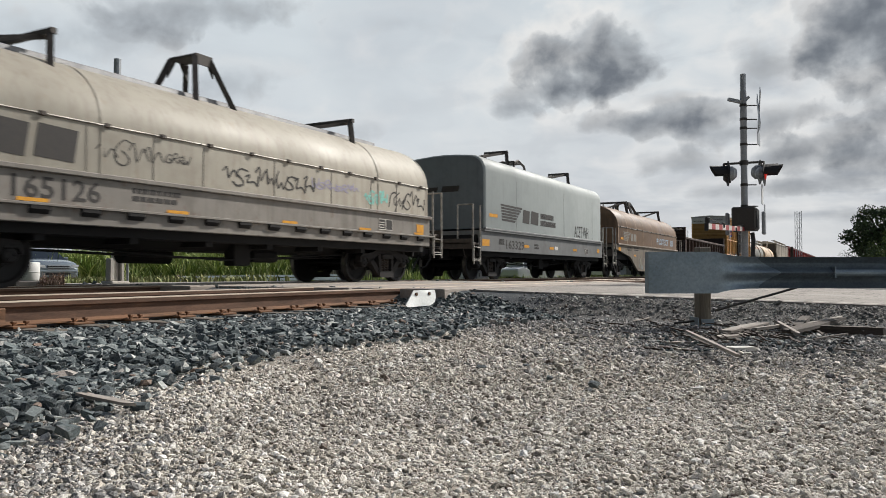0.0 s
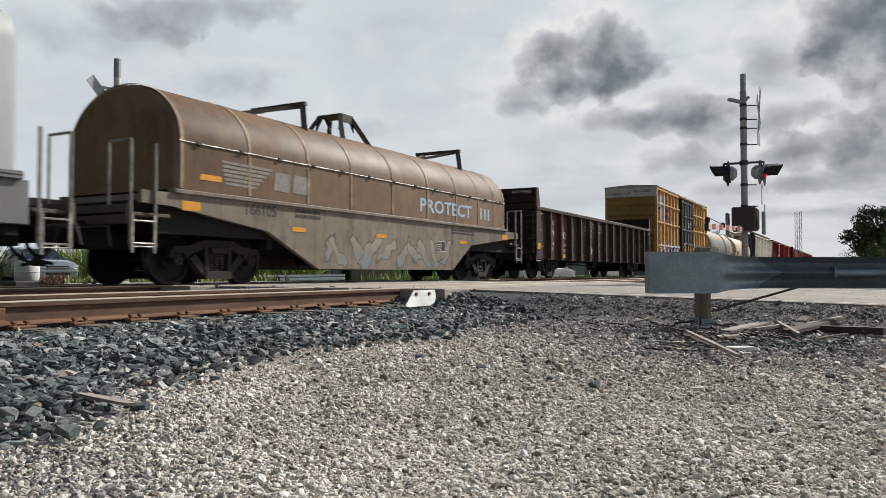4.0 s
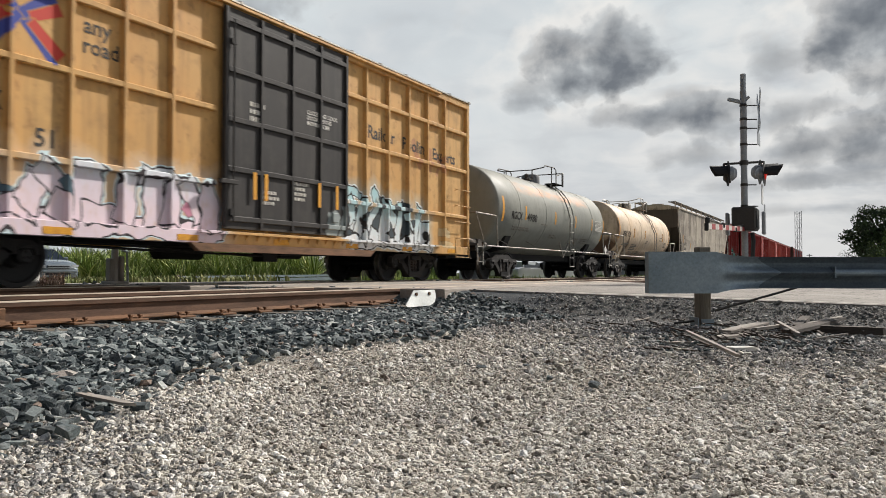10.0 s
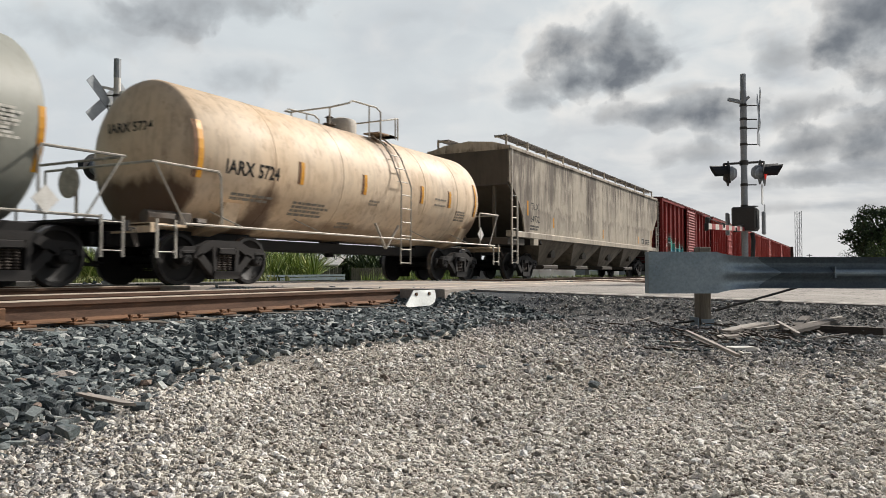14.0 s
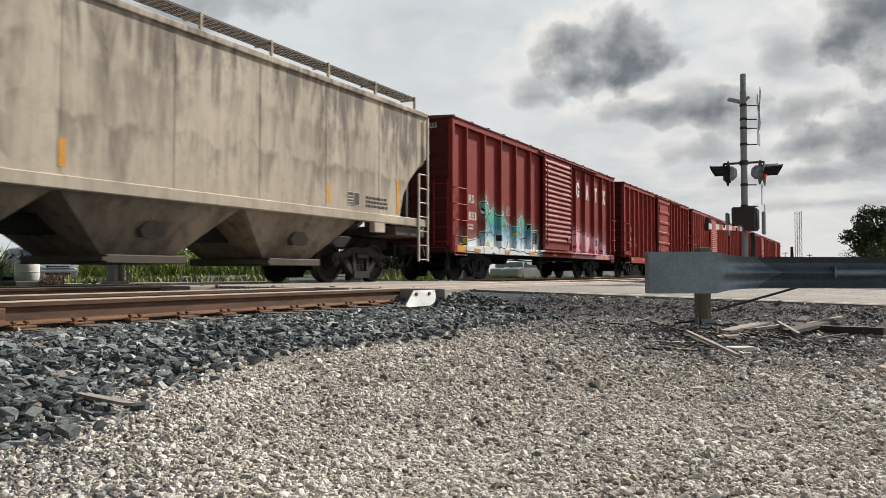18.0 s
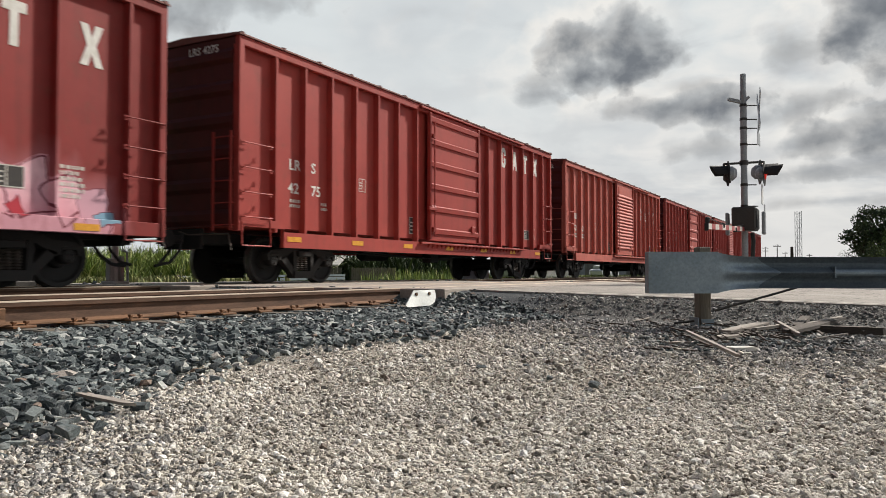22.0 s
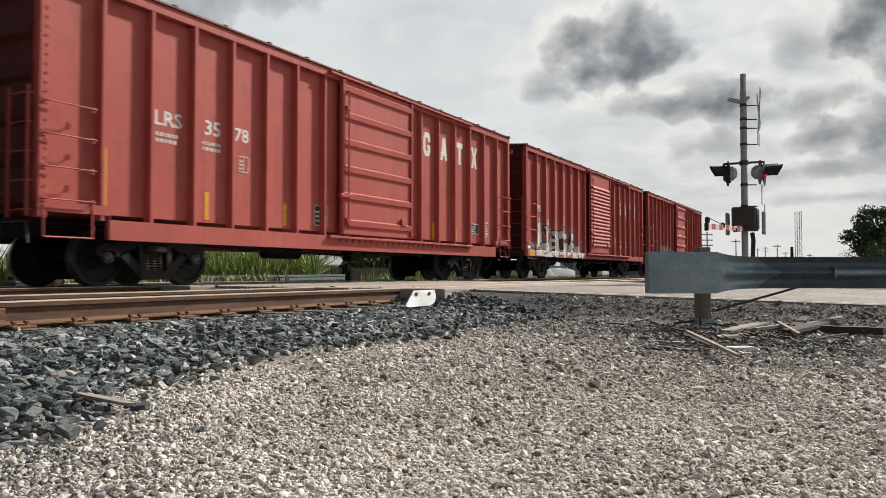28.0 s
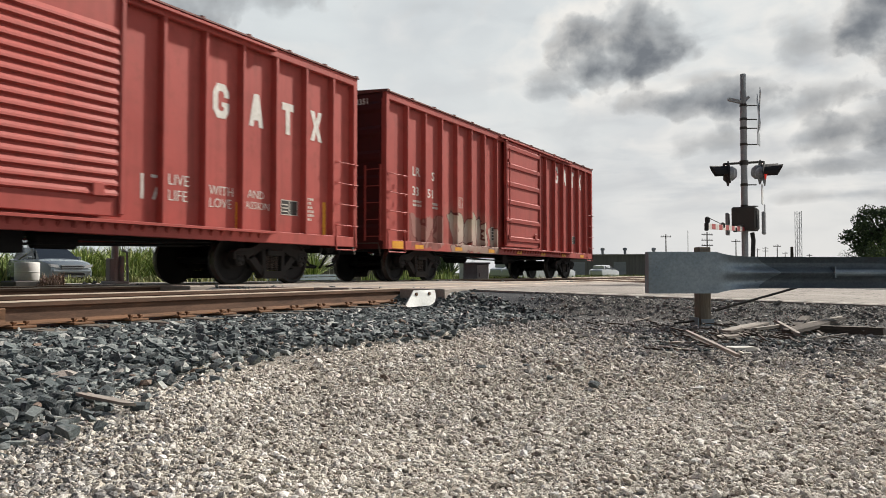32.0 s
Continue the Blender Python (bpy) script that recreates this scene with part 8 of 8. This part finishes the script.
def motor_car(name, m, paint_mat, label, L=4.7, W=1.84, H=1.55, group=""):
    """A car whose front looks along -y; its origin lies on the ground below the front bumper's middle."""
    car = empty(name, m, label, "car", group)
    h = W / 2
    def ring(y, zlo, zhi, w, crown=0.03, n=5):
        side = [(-w, zlo), (-w * 1.02, zlo + (zhi - zlo) * 0.45), (-w * 0.97, zhi - 0.05), (-w * 0.86, zhi), (-w * 0.4, zhi + crown), (w * 0.4, zhi + crown), (w * 0.86, zhi), (w * 0.97, zhi - 0.05), (w * 1.02, zlo + (zhi - zlo) * 0.45), (w, zlo)]
        return [(x, y, z) for x, z in side]
    rows = [ring(0.0, 0.35, 0.62, h * 0.80), ring(0.06, 0.24, 0.72, h * 0.90), ring(0.30, 0.20, 0.86, h * 0.97), ring(0.95, 0.22, 0.96, h), ring(1.5, 0.22, 1.02, h), ring(2.4, 0.22, 1.0, h), ring(3.6, 0.22, 1.02, h), ring(4.35, 0.24, 1.03, h * 0.98), ring(L - 0.05, 0.32, 0.92, h * 0.92), ring(L, 0.4, 0.8, h * 0.85)]
    part("body", loft(rows), paint_mat, car, smooth=True)
    def cab(y, z, w):
        return [(-w, y, 0.98), (-w * 0.86, y, z - 0.06), (-w * 0.72, y, z), (w * 0.72, y, z), (w * 0.86, y, z - 0.06), (w, y, 0.98)]
    part("roof", loft([cab(2.05, H - 0.08, h * 0.90), cab(2.4, H, h * 0.92), cab(3.4, H, h * 0.92), cab(3.95, H - 0.1, h * 0.9)]), paint_mat, car, smooth=True)
    part("windshield", Shape().add([(-h * 0.90, 1.22, 0.99), (h * 0.90, 1.22, 0.99), (h * 0.70, 2.08, H - 0.08), (-h * 0.70, 2.08, H - 0.08), (-h * 0.90, 2.08, 0.98), (h * 0.90, 2.08, 0.98)], [(0, 1, 2, 3), (0, 3, 4), (1, 5, 2)]), CARGLASS, car)
    for g in (-1, 1):
        part("side_window", Shape().add([(g * h * 0.915, 1.6, 1.02), (g * h * 0.925, 3.9, 1.02), (g * h * 0.80, 3.7, H - 0.12), (g * h * 0.80, 2.2, H - 0.12)], [(0, 1, 2, 3)]), CARGLASS, car)
        part("headlight", Shape().prism([(g * h * 0.52, 0.60), (g * h * 0.90, 0.66), (g * h * 0.93, 0.76), (g * h * 0.62, 0.74)], "y", 0.0, 0.25), surface("headlight_glass", "c9ced2", "e4e7ea", 6, (0.1, 0.2), 0.3, 0.0, 0.001, 60), car)
        part("fog_lamp", Shape().lathe([(0.09, -0.01), (0.07, 0.1)], 12, "y", (g * h * 0.68, 0.02, 0.40)), BLACKMATT, car)
        part("mirror", Shape().box(g * h * 1.02 if g > 0 else g * h * 1.02 - 0.16, g * h * 1.02 + 0.16 if g > 0 else g * h * 1.02, 1.62, 1.74, 0.98, 1.12, 0.03), paint_mat, car)
        for y in (0.95, 3.75):
            w = part("wheel", Shape().lathe([(0.22, g * (h - 0.02)), (0.33, g * (h - 0.0)), (0.335, g * (h - 0.18)), (0.22, g * (h - 0.2))], 24, "y").mesh("wheel"), RUBBER, car, at=pose(0, y, 0.335, 0, 0, 0))
            w.data = Shape().lathe([(0.2, g * (h - 0.03)), (0.30, g * h), (0.335, g * (h - 0.03)), (0.335, g * (h - 0.2)), (0.2, g * (h - 0.22))], 24, "x").mesh("wheel", True)
            w.data.materials.append(RUBBER)
            part("rim", Shape().lathe([(0.20, g * (h - 0.035)), (0.12, g * (h - 0.06)), (0.03, g * (h - 0.02))], 20, "x"), ALU, w)
    part("grille", Shape().prism([(-h * 0.46, 0.56), (h * 0.46, 0.56), (h * 0.50, 0.72), (-h * 0.50, 0.72)], "y", -0.03, 0.1), BLACKMATT, car)
    for zz in (0.57, 0.64, 0.71):
        part("grille_bar", Shape().box(-h * 0.47, h * 0.47, -0.045, -0.02, zz - 0.012, zz + 0.012), ALU, car)
    part("air_intake", Shape().prism([(-h * 0.6, 0.30), (h * 0.6, 0.30), (h * 0.52, 0.42), (-h * 0.52, 0.42)], "y", -0.005, 0.1), BLACKMATT, car)
    part("bumper", Shape().box(-h * 0.86, h * 0.86, -0.05, 0.12, 0.42, 0.54, 0.04), paint_mat, car)
    return car


def car_paint(name, a, b):
    m = Mat(name, 0.25, 0.5)
    m.color(m.mix(m.noise(40, 3), lin(a), lin(b)))
    m.b.inputs["Coat Weight"].default_value = 0.6
    return m.m


WAITING_X, WAITING_Y = 20.3, 28.56
waiting_car = motor_car("motor_car", pose(WAITING_X, WAITING_Y + 1.25, -0.20, 0, 0, -12), car_paint("grey_blue_metallic", "7f8a91", "8f999e"), "grey-blue metallic car waiting at the crossing")

WHITECAR = car_paint("white_car_paint", "c9ccce", "dcdee0")
for px, d, turn in ((965, 62, 75), (1085, 95, 80), (1005, 70, 75), (935, 66, 80)):
    p = view_point(px, 483, d)
    motor_car("parked_car", pose(p.x, p.y, -0.40, 0, 0, turn), WHITECAR, "pale car parked beyond the railway", group="parked cars beyond the railway")


def blades(name, places, height, material, label, seed, width=0.02, bend=0.25):
    """Tall grass: bent blades of three pieces each."""
    rng = np.random.default_rng(seed)
    V, F = [], []
    for x, y, z in places:
        hgt, a, lean = height * rng.uniform(0.55, 1.1) * (0.8 + 0.2 * math.sin(1.1 * x + 0.7 * y) + 0.12 * math.sin(2.9 * x - 1.7 * y)), rng.uniform(0, 6.28), rng.normal(0, bend)
        dx, dy, w = math.cos(a), math.sin(a), width * rng.uniform(0.6, 1.4)
        n = len(V)
        for t, k in ((0.0, 1.0), (0.5, 0.8), (1.0, 0.1)):
            ox, oy = dx * lean * hgt * t * t, dy * lean * hgt * t * t
            V += [(x + ox - dy * w * k, y + oy + dx * w * k, z + hgt * t), (x + ox + dy * w * k, y + oy - dx * w * k, z + hgt * t)]
        F += [(n, n + 1, n + 3, n + 2), (n + 2, n + 3, n + 5, n + 4)]
    me = bpy.data.meshes.new(name)
    me.from_pydata(V, [], F)
    return tagged(part(name, me, material), label, "grass", kind="stuff")


def leaf_material(name, stops):
    m = Mat(name, 0.75)
    geo = m.n("ShaderNodeNewGeometry")
    c = m.ramp(geo.outputs["Random Per Island"], *[(p, lin(h)) for p, h in stops])
    m.color(m.mix(0.3, c, m.ramp(m.noise(1.2, 3), (0.3, 0.3), (0.7, 0.8)), "OVERLAY"))
    m.b.inputs["Subsurface Weight"].default_value = 0.0
    return m.m


GRASS = leaf_material("tall_grass", [(0.0, "47582a"), (0.35, "6a7f3c"), (0.7, "8fa050"), (0.92, "b5b877")])
LEAF_SHRUB = leaf_material("shrub_leaves", [(0.0, "243018"), (0.5, "36462a"), (0.9, "515f3a")])
WEED = leaf_material("short_weeds", [(0.0, "55602f"), (0.5, "6f7a42"), (0.9, "8b8a58")])
DRYBUSH = leaf_material("brown_weed", [(0.0, "5a463c"), (0.6, "775f52"), (0.95, "94806f")])


def fan(n, rng, px0, px1, d0, d1):
    """Random places on the ground between two view directions and two depths."""
    px, d = rng.uniform(px0, px1, n), rng.uniform(d0, d1, n)
    th = radians(28.56)
    r = (px - 784) / 1343
    x, y = d * (math.cos(th) + r * math.sin(th)), d * (math.sin(th) - r * math.cos(th))
    return np.stack([x, y, ground_z(x, y)], -1)


rng_grass = np.random.default_rng(21)
blades("tall_grass", fan(15000, rng_grass, 100, 560, 36, 48), 1.9, GRASS, "tall green roadside grass", 1, 0.045, 0.8)
blades("tall_grass", fan(6000, rng_grass, -260, 110, 34, 46), 1.7, GRASS, "tall green grass beyond the road", 2, 0.045, 0.8)
blades("shrubs", fan(9000, rng_grass, 60, 800, 52, 60), 2.3, LEAF_SHRUB, "dark green shrubs behind the grass", 7, 0.10, 0.6)
blades("short_weeds", fan(5000, rng_grass, 100, 760, 24, 36), 0.28, WEED, "low weeds on the bank", 3, 0.035, 0.8)
blades("tall_grass", fan(1500, rng_grass, 640, 800, 40, 55), 0.85, GRASS, "green weeds by the fence", 4, 0.026)
blades("short_weeds", fan(5000, rng_grass, 690, 1250, 45, 110), 0.45, WEED, "mown grass strip before the buildings", 5, 0.04)
blades("brown_weed", fan(420, rng_grass, 66, 114, 18.2, 19.0), 0.42, DRYBUSH, "dry reddish-brown weeds beside the track", 6, 0.012, 0.5)


def far_guardrail():
    p, q = view_point(318, 487, 27), view_point(610, 484, 36)
    ob = empty("far_guard_rail", pose(p.x, p.y, 0), "weathered grey guard rail beyond the tracks", "guard rail")
    d = Vector((q.x - p.x, q.y - p.y, 0))
    part("beam", Shape().beam((0, 0, 0.05), d + Vector((0, 0, 0.10)), 0.07, 0.09).beam((0, 0, -0.09), d + Vector((0, 0, -0.04)), 0.05, 0.12), GALV, ob)
    n = int(d.length / 2)
    for i in range(n + 1):
        v = d * (i / n)
        part("post", Shape().box(v.x - 0.07, v.x + 0.07, v.y + 0.04, v.y + 0.16, -0.55, 0.12), WOODPOST, ob)


far_guardrail()


def board_fence(px0, px1, d, top, label, material, n):
    p, q = view_point(px0, 483, d), view_point(px1, 483, d)
    ob = empty("board_fence", pose(p.x, p.y, 0), label, "fence", "board fences")
    v = Vector((q.x - p.x, q.y - p.y, 0))
    part("fence_rail", Shape().beam(Vector((0, 0.06, -0.1)), v + Vector((0, 0.06, -0.1)), 0.05, 0.09), material, ob)
    rng = random.Random(n)
    for i in range(n):
        a, b = v * (i / n), v * ((i + 0.88) / n)
        part("board", Shape().beam(Vector((0, 0, (top - 0.5) / 2)) + a, Vector((0, 0, (top - 0.5) / 2)) + b, 0.025, top + 0.5 + rng.uniform(-0.05, 0.05)), material, ob)


GREYWOOD = surface("grey_fence_wood", "6d6a66", "55524f", 2, (0.85, 0.95), 0, 0.4, 0.004, 25, stretch=(3, 3, 0.3))
PALEWOOD = surface("pale_fence_wood", "857d72", "6c645a", 2, (0.85, 0.95), 0, 0.4, 0.004, 25, stretch=(3, 3, 0.3))
board_fence(556, 604, 48, 0.55, "dark grey wooden board fence", GREYWOOD, 14)
board_fence(622, 700, 44, 0.50, "weathered open wooden board fence", PALEWOOD, 22)


def house(px0, px1, d, eave, ridge, wall, roof, label):
    """A low house with a gable roof, door and windows; its long side faces the railway."""
    p, q = view_point(px0, 483, d), view_point(px1, 483, d)
    v = Vector((q.x - p.x, q.y - p.y, 0))
    w, dep = v.length, 7.0
    ob = empty("house", Matrix.Translation((p.x, p.y, -0.45)) @ v.to_track_quat("X", "Z").to_matrix().to_4x4(), label, "house")
    part("wall", Shape().box(0, w, 0, dep, 0, eave, 0.01), wall, ob)
    part("roof", Shape().prism([(-0.5, eave - 0.1), (-0.5, eave), (dep / 2, ridge), (dep + 0.5, eave), (dep + 0.5, eave - 0.1), (dep / 2, ridge - 0.15)], "x", -0.4, w + 0.4), roof, ob)
    part("gable", Shape().prism([(0.05, eave), (dep - 0.05, eave), (dep / 2, ridge - 0.15)], "x", 0.02, w - 0.02), wall, ob)
    for x in (w * 0.55, w * 0.72):
        win = part("window", Shape().box(x, x + 0.9, -0.05, 0.03, eave * 0.45, eave * 0.85), SIGNWHITE, ob)
        for a in (0.06, 0.48):
            part("pane", Shape().box(x + a, x + a + 0.36, -0.065, -0.052, eave * 0.48, eave * 0.82), CARGLASS, win)
    part("door", Shape().box(w * 0.2, w * 0.2 + 0.9, -0.05, 0.03, 0.05, eave * 0.85), GREYWOOD, ob)


house(480, 590, 50, 1.2, 1.9, surface("brown_siding", "5c564f", "4b4640", 2, (0.8, 0.95), 0, 0.3, 0.004, 30, stretch=(0.2, 0.2, 4)), surface("white_metal_roof", "c4c2bd", "aba8a2", 2, (0.4, 0.6), 0.2, 0.2, 0.003, 30), "low brown house with a pale metal roof")
house(330, 470, 95, 2.4, 3.8, surface("pale_siding", "b3aea4", "a09b91", 2, (0.8, 0.95), 0, 0.3, 0.004, 30, stretch=(0.2, 0.2, 4)), surface("grey_shingle", "7d7873", "69645f", 2, (0.8, 0.95), 0, 0.3, 0.004, 30), "pale house behind the tall grass")


def cabinet():
    p = view_point(820, 483, 33)
    ob = empty("signal_cabinet", Matrix.Translation((p.x, p.y, -0.45)) @ Euler((0, 0, radians(-50))).to_matrix().to_4x4(), "grey and white railway signal cabinet on a base", "signal cabinet")
    part("body", Shape().box(0, 1.15, 0, 0.8, 0.12, 1.05, 0.02), SIGNBACK, ob)
    d = part("door", Shape().box(0.62, 1.13, -0.03, 0.0, 0.16, 1.0, 0.01), SIGNWHITE, ob)
    part("handle", Shape().box(0.68, 0.71, -0.06, -0.03, 0.5, 0.65), BLACKMATT, d)
    part("roof", Shape().box(-0.06, 1.21, -0.06, 0.86, 1.05, 1.12, 0.02), SIGNBACK, ob)
    part("base", Shape().box(-0.05, 1.2, -0.05, 0.85, -0.1, 0.12, 0.02), CONCRETE, ob)


cabinet()


def drum():
    p = view_point(48, 483, 18.6)
    ob = empty("white_drum", pose(p.x, p.y, -0.38), "white drum on a grey concrete footing by the track", "drum")
    part("body", Shape().lathe([(0.27, 0.40), (0.28, 0.42), (0.28, 0.60), (0.29, 0.61), (0.28, 0.62), (0.28, 0.83), (0.265, 0.85), (0.05, 0.86)], 28, "z"), SIGNWHITE, ob, smooth=True)
    part("footing", Shape().box(-0.5, 0.3, -0.3, 0.3, 0.0, 0.40, 0.03), DARKBOX, ob)


drum()


# ---- distance ----
def warehouse():
    p, q = view_point(985, 483, 190), view_point(1225, 483, 185)
    v = Vector((q.x - p.x, q.y - p.y, 0))
    w = v.length
    wall = surface("grey_metal_cladding", "77746f", "67645f", 0.5, (0.6, 0.8), 0.1, 0.3, 0.02, 3, stretch=(3, 3, 0.1))
    ob = empty("warehouse", Matrix.Translation((p.x, p.y, -0.5)) @ v.to_track_quat("X", "Z").to_matrix().to_4x4(), "long low grey metal warehouse", "warehouse")
    part("wall", Shape().box(0, w, 0, 14, 0, 5.0), wall, ob)
    part("roof", Shape().prism([(-0.4, 5.0), (-0.4, 5.25), (7, 5.5), (14.4, 5.25), (14.4, 5.0)], "x", -0.4, w + 0.4), surface("grey_metal_roof", "8d8983", "7b7771", 0.5, (0.5, 0.7), 0.2, 0.2, 0.02, 3), ob)
    for x in (6, 11.5, 17, 24):
        part("roof_vent", Shape().lathe([(0.35, 5.1), (0.35, 6.3), (0.55, 6.35), (0.5, 6.9), (0.1, 7.0)], 10, "z", (x, 3, 0)), ALU, ob)
    for x in (4, 14, 23, 30):
        part("loading_door", Shape().box(x, x + 3, -0.08, 0.05, 0.2, 3.4), SIGNBACK, ob)


warehouse()

POLEWOOD = surface("pole_wood", "4a4037", "3a322b", 1, (0.85, 0.95), 0, 0.3, 0.004, 20)


def utility_pole(px, top, d, arms, wide=2.2, r=0.14):
    p = view_point(px, 483, d)
    h = (483 - top) * d / 1343 + EYE_Z + 0.5
    ob = empty("utility_pole", Matrix.Translation((p.x, p.y, -0.5)) @ Euler((0, 0, radians(-50))).to_matrix().to_4x4(), "distant wooden utility pole with crossarms", "utility pole", "distant utility poles")
    part("pole", Shape().bar((0, 0, 0), (0, 0, h), r, 8, r * 0.7), POLEWOOD, ob)
    for i in range(arms):
        z = h - 0.5 - 1.0 * i
        a = part("crossarm", Shape().box(-wide / 2, wide / 2, -0.07, 0.07, z - 0.07, z + 0.07), POLEWOOD, ob)
        for x in (-wide * 0.45, -wide * 0.2, wide * 0.2, wide * 0.45):
            part("insulator", Shape().bar((x, 0, z + 0.07), (x, 0, z + 0.3), 0.05, 6), SIGNBACK, a)


for px, top, d, arms in ((1179, 415, 150, 1), (1252, 411, 140, 3), (1303, 424, 170, 1), (1341, 440, 260, 1), (1355, 437, 260, 2), (1376, 433, 200, 1), (1390, 446, 260, 1), (1433, 450, 260, 1)):
    utility_pole(px, top, d, arms)
utility_pole(1218, 408, 150, 0, r=0.07)
utility_pole(1402, 437, 110, 0, r=0.28)


def lattice_tower():
    d = 110
    p = view_point(1414, 483, d)
    h = (483 - 374) * d / 1343 + 0.7
    ob = empty("lattice_tower", Matrix.Translation((p.x, p.y, -0.5)) @ Euler((0, 0, radians(-61))).to_matrix().to_4x4(), "slim steel lattice tower", "lattice tower")
    w = 0.33
    for x in (-w, w):
        for y in (-w, w):
            part("leg", Shape().bar((x, y, 0), (x, y, h), 0.035, 6), ALU, ob)
    n = 9
    for i in range(n):
        z0, z1 = h * i / n, h * (i + 1) / n
        for y in (-w, w):
            part("brace", Shape().bar((-w, y, z0), (w, y, z1), 0.014, 4).bar((w, y, z0), (-w, y, z1), 0.014, 4), ALU, ob)
        for x in (-w, w):
            part("brace", Shape().bar((x, -w, z0), (x, w, z1), 0.014, 4), ALU, ob)


lattice_tower()

BARK = surface("bark", "4a4036", "352d26", 3, (0.85, 0.95), 0, 0.7, 0.02, 20, stretch=(2, 2, 0.4))
LEAF_DARK = leaf_material("dark_leaves", [(0.0, "2a3822"), (0.5, "3b4d2e"), (0.9, "52653c")])
LEAF_LIGHT = leaf_material("light_leaves", [(0.0, "37491f"), (0.5, "4d6229"), (0.9, "687a38")])


def tree(px, d, height, spread_r, leaves, material, seed, label, low=0.22):
    p = view_point(px, 483, d)
    rng = np.random.default_rng(seed)
    ob = empty("tree", pose(p.x, p.y, -0.5), label, "tree", "trees by the road")
    part("trunk", Shape().bar((0, 0, 0), (0.1, 0, height * 0.35), height * 0.035, 10, height * 0.026).bar((0.1, 0, height * 0.35), (0.0, 0.1, height * 0.7), height * 0.026, 8, height * 0.012), BARK, ob)
    hubs = []
    for i in range(16):
        a, t = 2 * math.pi * (i * 0.382) + rng.uniform(-0.3, 0.3), low + (1 - low) * (i + 0.5) / 16
        rad = spread_r * (0.55 + 0.45 * math.sin(math.pi * min(1, (t - low) / (1 - low) * 0.92 + 0.12))) * rng.uniform(0.6, 1.0)
        end = Vector((rad * math.cos(a), rad * math.sin(a), height * min(0.93, t + 0.06)))
        part("limb", Shape().bar((0.05, 0, height * min(0.62, t * 0.75)), end, height * 0.013, 6, height * 0.004), BARK, ob)
        hubs.append(end)
        hubs.append(end * 0.62 + Vector((0, 0, height * 0.12)))
    hubs.append(Vector((0, 0, height * 0.9)))
    H = np.array([tuple(v) for v in hubs])
    c = H[rng.integers(0, len(H), leaves)]
    off = rng.normal(0, 1, (leaves, 3))
    off /= np.linalg.norm(off, axis=1)[:, None]
    c = c + off * (rng.random(leaves) ** 0.5)[:, None] * spread_r * 0.34 * np.array([1, 1, 0.8])
    c = c[(c[:, 2] > height * low * 0.6)]
    n = len(c)
    size = height * rng.uniform(0.010, 0.022, n)
    u = rng.normal(0, 1, (n, 3))
    u /= np.linalg.norm(u, axis=1)[:, None]
    w = np.cross(u, rng.normal(0, 1, (n, 3)))
    w /= np.linalg.norm(w, axis=1)[:, None]
    V = np.stack([c - u * size[:, None], c + w * size[:, None] * 0.6, c + u * size[:, None], c - w * size[:, None] * 0.6], 1).reshape(-1, 3)
    me = bpy.data.meshes.new("crown")
    me.from_pydata(V.tolist(), [], np.arange(4 * n).reshape(-1, 4).tolist())
    part("crown", me, material, ob)


tree(1560, 70, 6.7, 2.9, 15000, LEAF_DARK, 4, "dark green broadleaf tree with a dense crown")
tree(1640, 62, 6.4, 2.9, 9000, LEAF_LIGHT, 7, "light green broadleaf tree")
tree(1545, 66, 2.9, 2.4, 8000, LEAF_DARK, 12, "dark green thicket under the trees", 0.05)
tree(1592, 58, 3.4, 2.0, 7000, LEAF_LIGHT, 9, "low light green bushy tree", 0.08)
# ---- what moves ----
def travelled(t):
    """Metres that the train has gone at t seconds."""
    return float(np.interp(t, [0, 3.5, 13.0, 32.0], [0, 22.93, 85.63, 208.37]))


def motions():
    for car, x0 in CARS:
        walk(car, [(0.5 * k, pose(x0 - travelled(0.5 * k), TRAIN_Y, 0)) for k in range(65)])
    for wheel, x in WHEELSETS:
        walk(wheel, [(0.1 * k, pose(x, 0, WHEEL_R, 0, -math.degrees(travelled(0.1 * k) / WHEEL_R), 0)) for k in range(321)])
    walk(backdrop, [(4.0 * k, pose(0, 0, 33.0 * k / 8, 0, 0, -2.56 * k / 8)) for k in range(9)])
    walk(waiting_car, [(t, pose(WAITING_X + 0.2 * y, WAITING_Y + y, -0.20, 0, 0, -12)) for t, y in ((0, 1.25), (25.0, 1.25), (26.0, 1.05), (27.5, 0.15), (28.4, 0.0), (30.0, 0.0), (32.0, 0.0))])


motions()
